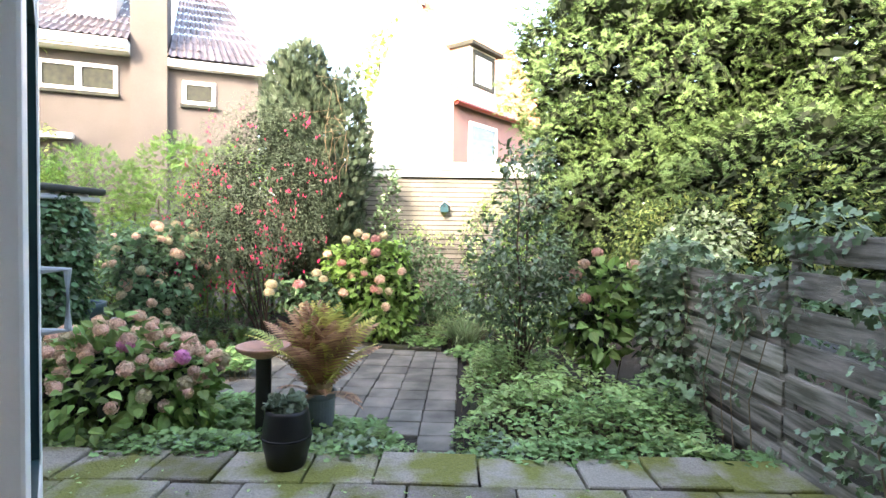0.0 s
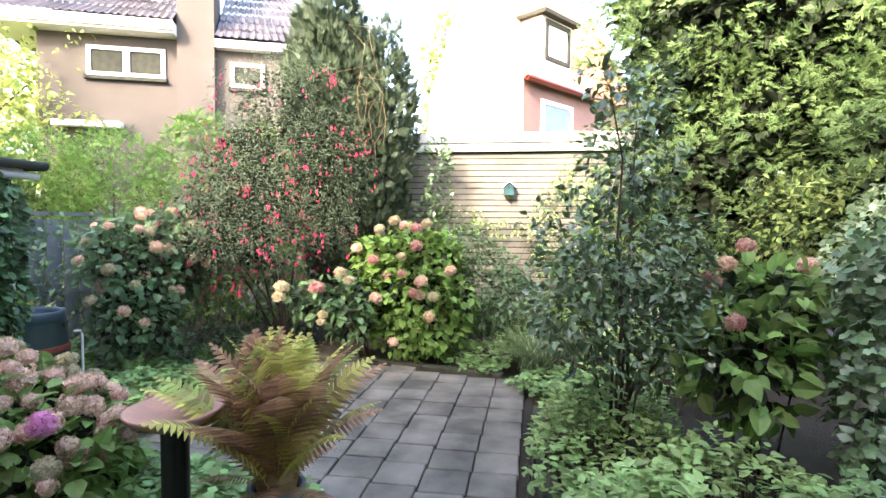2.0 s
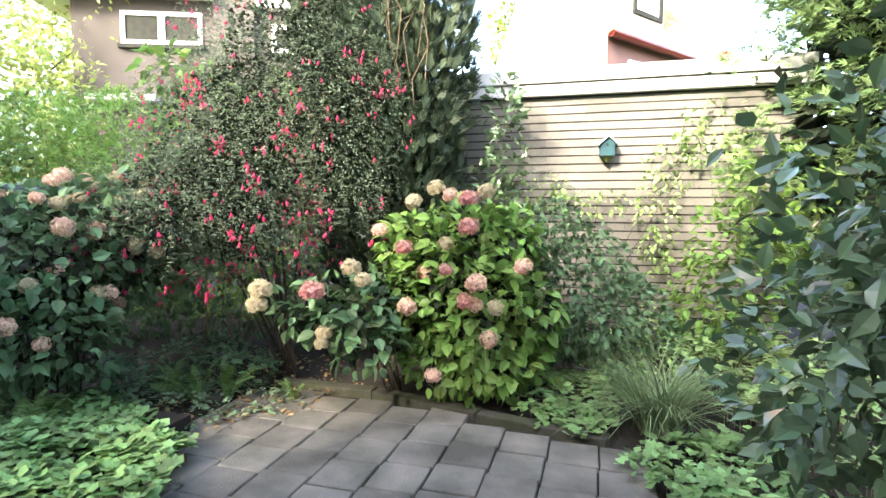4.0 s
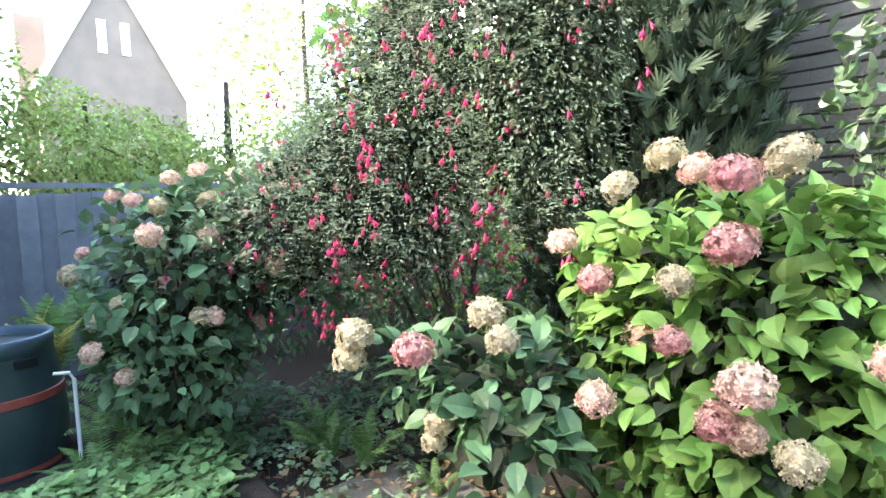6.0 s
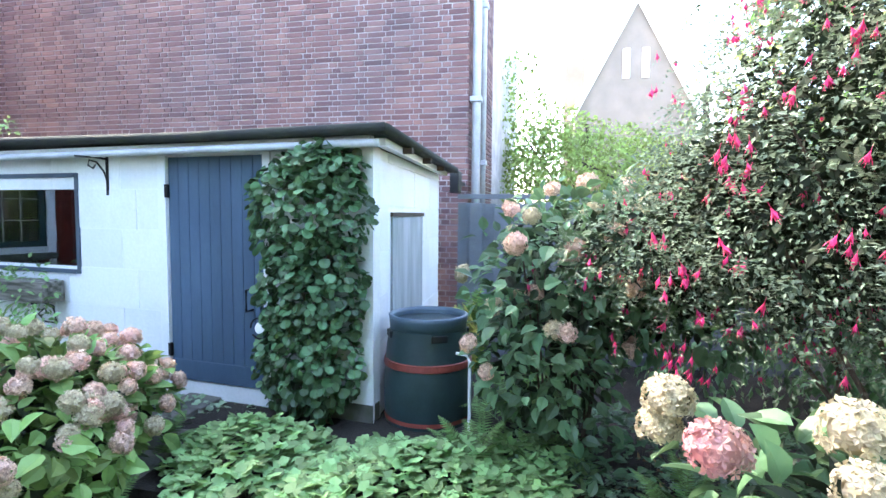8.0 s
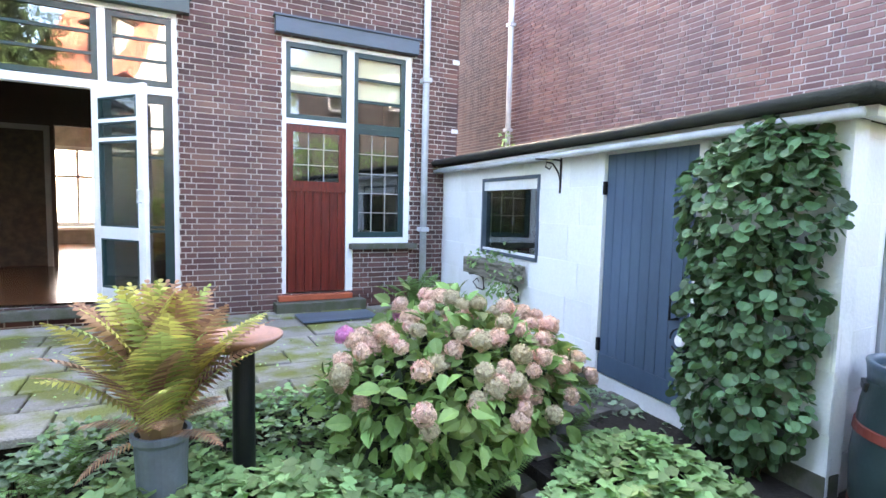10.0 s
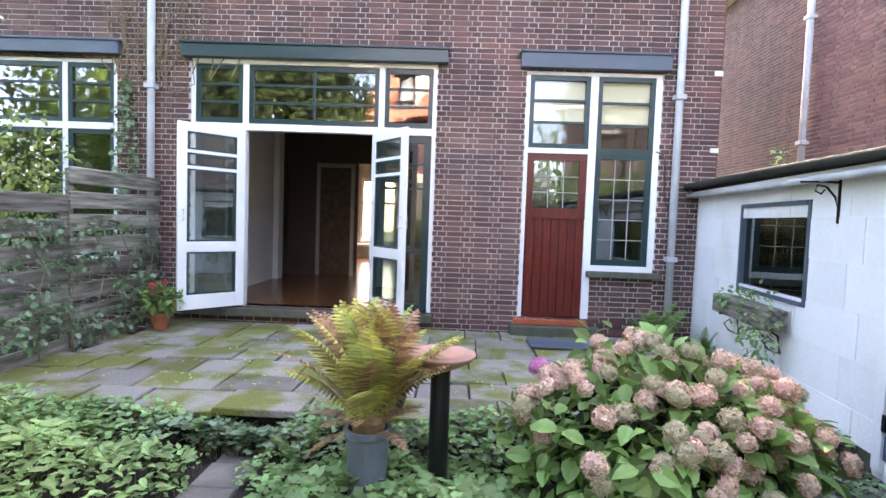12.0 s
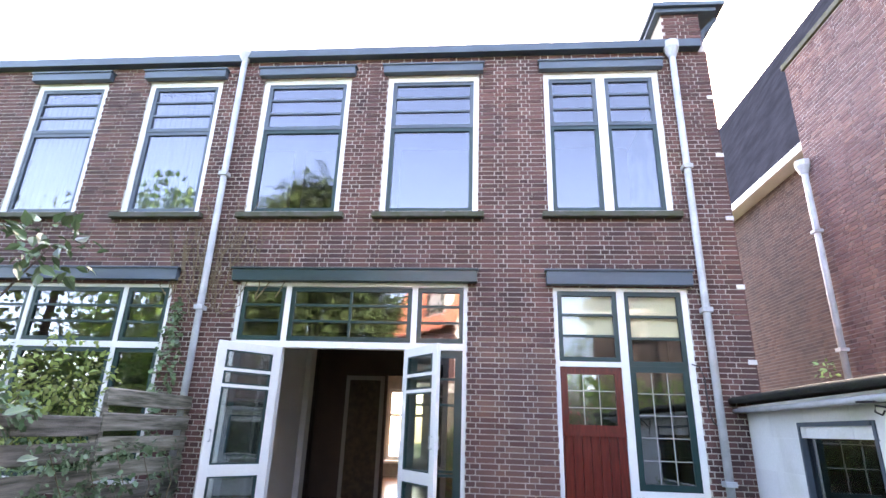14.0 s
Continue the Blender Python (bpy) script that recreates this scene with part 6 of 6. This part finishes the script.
for z, r in ((0.42, 0.303), (0.06, 0.3)):
    part("band", lathe([(r - 0.004, z), (r + 0.002, z + 0.004), (r - 0.003, z + 0.045), (r - 0.012, z + 0.05)], 40), REDBAND, rb, "faded red band")
for a in (-60, 30, 120, 210):
    part("grip", boxes((-0.055, 0.055, -0.012, 0.012, 0, 0.045), bevel=0.008), BLACK, rb, m=pose(0.268 * math.cos(radians(a)), 0.268 * math.sin(radians(a)), 0.61, 0, 0, a + 90))
tap = thing("water_pipe", "thin white standpipe beside the rain barrel", "pipe", -3.05, 5.62, 0.06)
part("pipe", tube([(0, 0, -0.03), (0, 0, 0.5), (0.0, -0.02, 0.54), (0, -0.09, 0.55)], 0.010, 0.010, 8), WHITE, tap)
ch = thing("wire_ornament", "white and black wire ornament on the climber", "ornament", SX + 0.17, 4.25, 0.72)
ch.matrix_basis = SHM @ ch.matrix_basis
part("disc", lathe([(0.01, 0), (0.036, 0.008), (0.04, 0.015), (0.01, 0.02)], 14), WHITE, ch, m=pose(0, 0, 0, 0, 75, 0))
part("ring", tube([(0.02, -0.07 * math.cos(a), 0.07 * math.sin(a)) for a in np.linspace(0, 5.6, 14)], 0.006, 0.006, 6), IRON, ch)

# ---- buildings and trees beyond ----
def roof_tiles(parent, a, b, c, d, nu, nv, mat):
    """Curved tiles in rows over the quad a b (eave) c d (ridge)."""
    A, B, C, D = (np.array(q, float) for q in (a, b, c, d))
    n = unit(np.cross(B - A, D - A))
    V, F = [], []
    for j in range(nv):
        for i in range(nu):
            def at(u, v):
                return (A * (1 - u) + B * u) * (1 - v) + (D * (1 - u) + C * u) * v
            u0, u1, v0, v1 = i / nu, (i + 1) / nu, j / nv, min(1, (j + 1.1) / nv)
            h = np.linalg.norm(B - A) / nu * 0.28
            k = len(V)
            for v, lift in ((v0, 0.035), (v1, 0.0)):
                for s, hh in ((0, 0), (0.3, 1.0), (0.62, 0.15), (1.0, 0)):
                    V.append(at(u0 + (u1 - u0) * s, v) + n * (h * hh + lift))
            for s in range(3):
                F.append([k + s, k + s + 1, k + 5 + s, k + 4 + s])
    ob = put("roof_tiles", mesh_of("roof_tiles", V, F, mat), parent)
    return tagged(ob, "rows of glazed roof tiles", kind="stuff")


nh = thing("house", "tan brick house with glazed tile hip roof behind the hedge", "house", -8.3, 14.7, 0, rz=20)
part("wall", boxes((-3.4, 3.4, 0, 8, -0.1, 6.55)), BRICK_T, nh)
part("eave", boxes((-4.5, 0.0, -0.55, 8, 6.5, 6.56), (-4.55, -0.0, -0.62, 8, 6.56, 6.80), (0.95, 3.9, -0.30, 8, 6.3, 6.52), bevel=0.01), TRIM, nh, "white eaves board")
part("chimney", boxes((0.0, 0.93, -0.25, 0.6, 0, 10.4)), BRICK_T, nh, "broad brick chimney breast")
roof_tiles(nh, (-4.5, -0.6, 6.8), (0.0, -0.6, 6.8), (0.0, 4.0, 11.0), (-1.2, 4.0, 11.0), 24, 13, ROOF_D)
roof_tiles(nh, (0.94, -0.35, 6.52), (3.95, -0.35, 6.52), (1.4, 4.0, 11.0), (0.94, 4.0, 11.0), 15, 14, ROOF_D)
part("roof", boxes((-3.3, 3.3, 0.6, 7.5, 6.5, 7.4)), ROOF_D, nh)
for x0, x1, z0, z1, two in ((-2.25, -0.35, 5.42, 6.2, True), (1.3, 2.2, 5.3, 5.98, False)):
    w = part("window_frame", boxes((x0, x1, -0.06, 0.02, z1 - 0.1, z1), (x0, x1, -0.06, 0.02, z0, z0 + 0.1), (x0, x0 + 0.1, -0.06, 0.021, z0 + 0.1, z1 - 0.1), (x1 - 0.1, x1, -0.06, 0.021, z0 + 0.1, z1 - 0.1), *([((x0 + x1) / 2 - 0.08, (x0 + x1) / 2 + 0.08, -0.06, 0.021, z0 + 0.1, z1 - 0.1)] if two else [])), TRIM, nh)
    part("pane", boxes((x0 + 0.1, x1 - 0.1, -0.02, -0.01, z0 + 0.1, z1 - 0.1)), FELT, w)
    part("sill", boxes((x0 - 0.05, x1 + 0.05, -0.12, 0.0, z0 - 0.1, z0 - 0.005)), FELT, w)
part("dormer", boxes((-1.6, -0.45, 0.2, 3.0, 7.2, 8.9), bevel=0.02), TRIM, nh, "white dormer")
part("dormer_pane", boxes((-1.42, -0.6, 0.17, 0.19, 7.45, 8.7)), PANE_UP, nh)
part("ledge", boxes((-3.0, -1.4, -0.3, 0.0, 4.05, 4.2)), TRIM, nh)

fh = thing("house", "whitewashed gable house with a red tiled roof", "house", 0.95, 20.6, 0)
g, e = Vector((-0.79, 0.61, 0)), Vector((0.61, 0.79, 0))
bm = bmesh.new()
W_, D_ = 5.0, 9.0
pts = [Vector((0, 0, 0)), g * W_, g * W_ + Vector((0, 0, 6.9)), g * W_ * 0.5 + Vector((0, 0, 11.6)), Vector((0, 0, 6.9))]
fv = [bm.verts.new(q) for q in pts]
bv = [bm.verts.new(q + e * D_) for q in pts]
bm.faces.new(fv), bm.faces.new(bv[::-1])
for i in range(5):
    bm.faces.new((fv[i], bv[i], bv[(i + 1) % 5], fv[(i + 1) % 5]))
part("wall", bm, WHITEWASH, fh)
A = Vector((0, 0, 6.75)) - g * 0.35 - e * 0.25
Dp = g * W_ * 0.5 + Vector((0, 0, 11.72)) - e * 0.25
roof_tiles(fh, A, A + e * D_, Dp + e * D_, Dp, 30, 16, ROOF_R)
part("verge", tube([A, Dp], 0.13, 0.13, 6), ROOF_R, fh, "red tiled verge")
bm = bmesh.new()
tube([A, A + e * D_], 0.12, 0.12, 6, bm)
part("gutter", bm, REDWOOD, fh)
part("side_wall", boxes((0, 9, -0.02, 0.0, 0, 6.8)), BRICK_N, fh, m=pose(0, 0, 0, 0, 0, math.degrees(math.atan2(0.79, 0.61))))
dm = part("dormer", boxes((1.2, 3.2, 0.1, 2.0, 7.6, 9.4)), WHITEWASH, fh, m=pose(0, 0, 0, 0, 0, math.degrees(math.atan2(0.79, 0.61))))
part("dormer_roof", boxes((1.0, 3.4, -0.2, 2.0, 9.4, 9.55)), FELT, dm)
part("dormer_window", boxes((1.4, 1.55, 0.02, 0.09, 7.8, 9.3), (2.9, 3.05, 0.02, 0.09, 7.8, 9.3), (1.55, 2.9, 0.02, 0.09, 9.15, 9.3), (1.55, 2.9, 0.02, 0.09, 7.8, 7.95)), FELT, dm)
part("window", boxes((1.2, 3.0, -0.06, -0.02, 4.3, 6.1)), PANE_DARK, dm)
part("window_frame", boxes((1.05, 1.2, -0.10, -0.02, 4.2, 6.25), (3.0, 3.15, -0.10, -0.02, 4.2, 6.25), (1.2, 3.0, -0.10, -0.02, 6.1, 6.25)), TRIM, dm)
part("chimney", boxes((-0.35, 0.35, -0.35, 0.35, 0, 1.1)), BRICK_T, fh, m=Matrix.Translation(g * W_ * 0.5 + e * 0.6 + Vector((0, 0, 11.3))))
part("balcony_flowers", boxes((0, 3, 0, 0.3, 0, 0.25)), F_RED, fh, "red flowers on the sill", m=Matrix.Translation((0.7, 0.2, 3.85)) @ pose(0, 0, 0, 0, 0, 52))

gh = thing("house", "tan brick gable house beyond the trees", "house", -25, 9.1, 0)
bm = bmesh.new()
pts = [(0, -2.6, 0), (0, 2.6, 0), (0, 2.6, 6.2), (0, 0, 11.0), (0, -2.6, 6.2)]
fv = [bm.verts.new(q) for q in pts]
bv = [bm.verts.new((q[0] - 8, q[1], q[2])) for q in pts]
bm.faces.new(fv), bm.faces.new(bv[::-1])
for i in range(5):
    bm.faces.new((fv[i], bv[i], bv[(i + 1) % 5], fv[(i + 1) % 5]))
part("wall", bm, BRICK_F, gh)
for s in (-1, 1):
    part("verge", tube([(0.1, 2.8 * s, 5.8), (0.1, 0, 11.15)], 0.14, 0.14, 4), TRIM, gh, "white verge board")
    part("window", boxes((0.0, 0.06, 0.3 * s - 0.22 * (s < 0) - 0.05, 0.3 * s + 0.22 * (s > 0) + 0.05, 7.6, 8.9)), TRIM, gh)
    part("pane", boxes((0.06, 0.075, 0.3 * s - 0.15 * (s < 0) - 0.03, 0.3 * s + 0.15 * (s > 0) + 0.03, 7.68, 8.82)), ZINC, gh)
part("chimney", boxes((-4.0, -2.8, -3.1, -2.1, 0, 9.4)), BRICK_F, gh)


def tree(name, label, x, y, h, blobs, n, size, mat, trunk=0.12, tmpl=LEAF):
    t = thing(name, label, "tree", x, y, 0)
    part("trunk", tube([(0, 0, -0.1), (0.05, 0.03, h * 0.35), (-0.05, 0, h * 0.7), (0, 0, h * 0.95)], trunk, trunk * 0.3, 8), BARK, t)
    limbs("limb", (0, 0, h * 0.3), [(b[0], b[1], b[2]) for b in blobs], trunk * 0.4, BARK, t)
    leaves("crown", tmpl, blobs, n, size, mat, t, 0.4, 0.6, 0.7, 0.45, 0.35, h, 2.0)
    return t


tree("apple_tree", "old apple tree with thin light foliage behind the fence", -8.4, 8.2, 3.6, [(0, 0, 2.3, 1.4, 1.2, 0.6), (1.0, 1.2, 2.2, 1.0, 1.0, 0.6), (-0.6, -1.2, 2.3, 1.0, 1.0, 0.6), (0.2, 0.2, 1.6, 1.4, 1.6, 0.6), (0.2, -1.8, 2.3, 0.9, 0.9, 0.6)], 8000, 0.085, L_TREE)
tree("tree", "light green leafy tree beside the tall brick wall", -11.5, 6.6, 3.6, [(0, -0.5, 2.3, 1.2, 1.0, 1.2), (0.3, 0.9, 2.5, 1.1, 1.2, 0.8), (0, -0.6, 3.3, 0.7, 0.6, 0.55), (0.4, 2.2, 1.9, 1.1, 1.0, 0.8), (0, -1.5, 3.4, 0.9, 0.8, 1.3), (0.2, -1.3, 2.2, 0.9, 0.8, 1.0)], 9000, 0.11, L_TREE)
tree("tree", "hazy yellow-green tree in a neighbouring garden", -12.5, 11.5, 7.5, [(0, 0, 4.6, 2.2, 2.2, 2.2), (1.2, 1.5, 3.4, 1.8, 1.8, 1.6), (0.3, 2.8, 5.6, 1.8, 1.6, 2.0)], 4200, 0.18, L_YEL)
tree("tree", "hazy tree beyond the hedge", -16, 18, 9, [(0, 0, 5.5, 3.0, 2.6, 3.0), (2.5, -1, 4.5, 2.0, 2, 2.2)], 3000, 0.3, L_TREE)
tree("poplar_tree", "slim hazy poplar behind the white house", -3.2, 30, 13, [(0, 0, 8, 1.1, 1.1, 5.5)], 1500, 0.4, L_YEL)
tree("tree", "leafy tree in the far gardens", -9, 26, 9, [(0, 0, 5.5, 3.5, 2.5, 3.5)], 1500, 0.45, L_TREE)
tree("tree", "leafy tree in the neighbour's garden", 8.0, 3.0, 6, [(0, 0, 3.6, 1.7, 1.7, 2.2), (0.4, 1.2, 2.4, 1.5, 1.4, 1.5)], 2600, 0.15, L_TREE)
vine = thing("vine_branch", "light green leafy shoots above the fuchsia", "branch", -2.9, 7.6, 0)
part("stem", tube([(0, 0, -0.05), (0, 0, 1.5), (-0.1, -0.1, 2.45), (-0.25, -0.15, 2.75)], 0.012, 0.006, 5), TWIG, vine)
leaves("foliage", LEAF, [(-0.25, -0.15, 2.7, 0.22, 0.18, 0.2)], 60, 0.14, L_HYD_LIME, vine)
moss = shrub("roof_weeds", "small weeds growing on the shed roof edge", -4.1, 0.6, [(0, 0, 2.2, 0.1, 0.1, 0.22), (-0.3, -0.2, 2.15, 0.3, 0.15, 0.08)], 90, 0.06, L_GER)

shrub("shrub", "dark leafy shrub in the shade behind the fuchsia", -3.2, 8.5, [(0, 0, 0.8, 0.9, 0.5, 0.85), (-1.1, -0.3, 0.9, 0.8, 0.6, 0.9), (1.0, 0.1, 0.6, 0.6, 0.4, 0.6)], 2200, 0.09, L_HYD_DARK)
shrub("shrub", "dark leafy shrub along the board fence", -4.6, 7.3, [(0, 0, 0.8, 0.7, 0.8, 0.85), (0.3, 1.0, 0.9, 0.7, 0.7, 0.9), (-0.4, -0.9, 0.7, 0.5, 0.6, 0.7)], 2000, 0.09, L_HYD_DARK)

carpet("low green plants spilling over the terrace edge", [(-3.2, 0.25, 2.78, 3.25, 0.12), (1.05, 2.9, 2.78, 3.3, 0.1)], 2400, 0.055, L_GER, IVYLEAF, 0.08, 0.2, seed=9.4)
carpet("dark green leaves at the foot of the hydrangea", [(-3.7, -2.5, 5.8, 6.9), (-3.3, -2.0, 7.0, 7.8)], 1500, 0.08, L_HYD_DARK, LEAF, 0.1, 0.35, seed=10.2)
fern("tall yellow-green fern beside the shed wall", -3.75, 5.5, 0.25, 16, 0.8, (L_FERN, L_FERN_Y), (45, 78), 0.5)
fern("tall green fern in front of the board fence", -4.2, 5.85, 0.25, 16, 0.8, (L_FERN,), (45, 78), 0.5)

# Added behind the planks; the darkness of their gaps is in its leaf colour.
shrub("shrub", "dense dark-leaved shrub added behind the gaps of the plank fence", 3.75, 2.2, [(0, 0, 0.75, 0.5, 0.9, 0.7), (0, 1.4, 0.7, 0.5, 0.9, 0.65), (0.05, -1.3, 0.8, 0.5, 0.9, 0.75), (0, 2.6, 0.7, 0.5, 0.8, 0.6)], 3800, 0.08, L_HYD_DARK)

carpet("ivy and small weeds in the notch between terrace and path", [(0.3, 1.04, 2.88, 3.12, 0.0)], 800, 0.05, L_IVY, IVYLEAF, 0.1, 0.26, seed=11.3)
carpet("small white-edged weeds creeping over the path", [(0.3, 0.6, 2.95, 3.5), (0.85, 1.1, 3.0, 4.2)], 420, 0.04, L_GER, LEAF, 0.02, 0.1, seed=12.1)
ivf = thing("ivy", "ivy shoots trailing through the fence planks by the house", "climbing plant", 2.86, 1.3, TERR)
leaves("foliage", IVYLEAF, [(0, -0.7, 0.5, 0.06, 0.5, 0.16), (0, 0.1, 0.85, 0.06, 0.45, 0.1), (0, 0.8, 0.35, 0.06, 0.5, 0.2), (0.0, -0.4, 0.18, 0.08, 0.8, 0.14), (0, 0.7, 1.1, 0.06, 0.5, 0.08), (0, -0.2, 1.15, 0.06, 0.3, 0.08)], 620, 0.06, L_IVY, ivf, 0.6, 0.3, 0.5, 0.3, 0.3, 2.9, 6)
for k in range(5):
    part("stem", tube([(0.02, -0.9 + 0.4 * k, -0.03), (0.0, -0.8 + 0.4 * k, 0.4), (0.01, -0.95 + 0.4 * k, 0.8), (0, -0.7 + 0.4 * k, 1.15)], 0.007, 0.003, 5), TWIG, ivf)
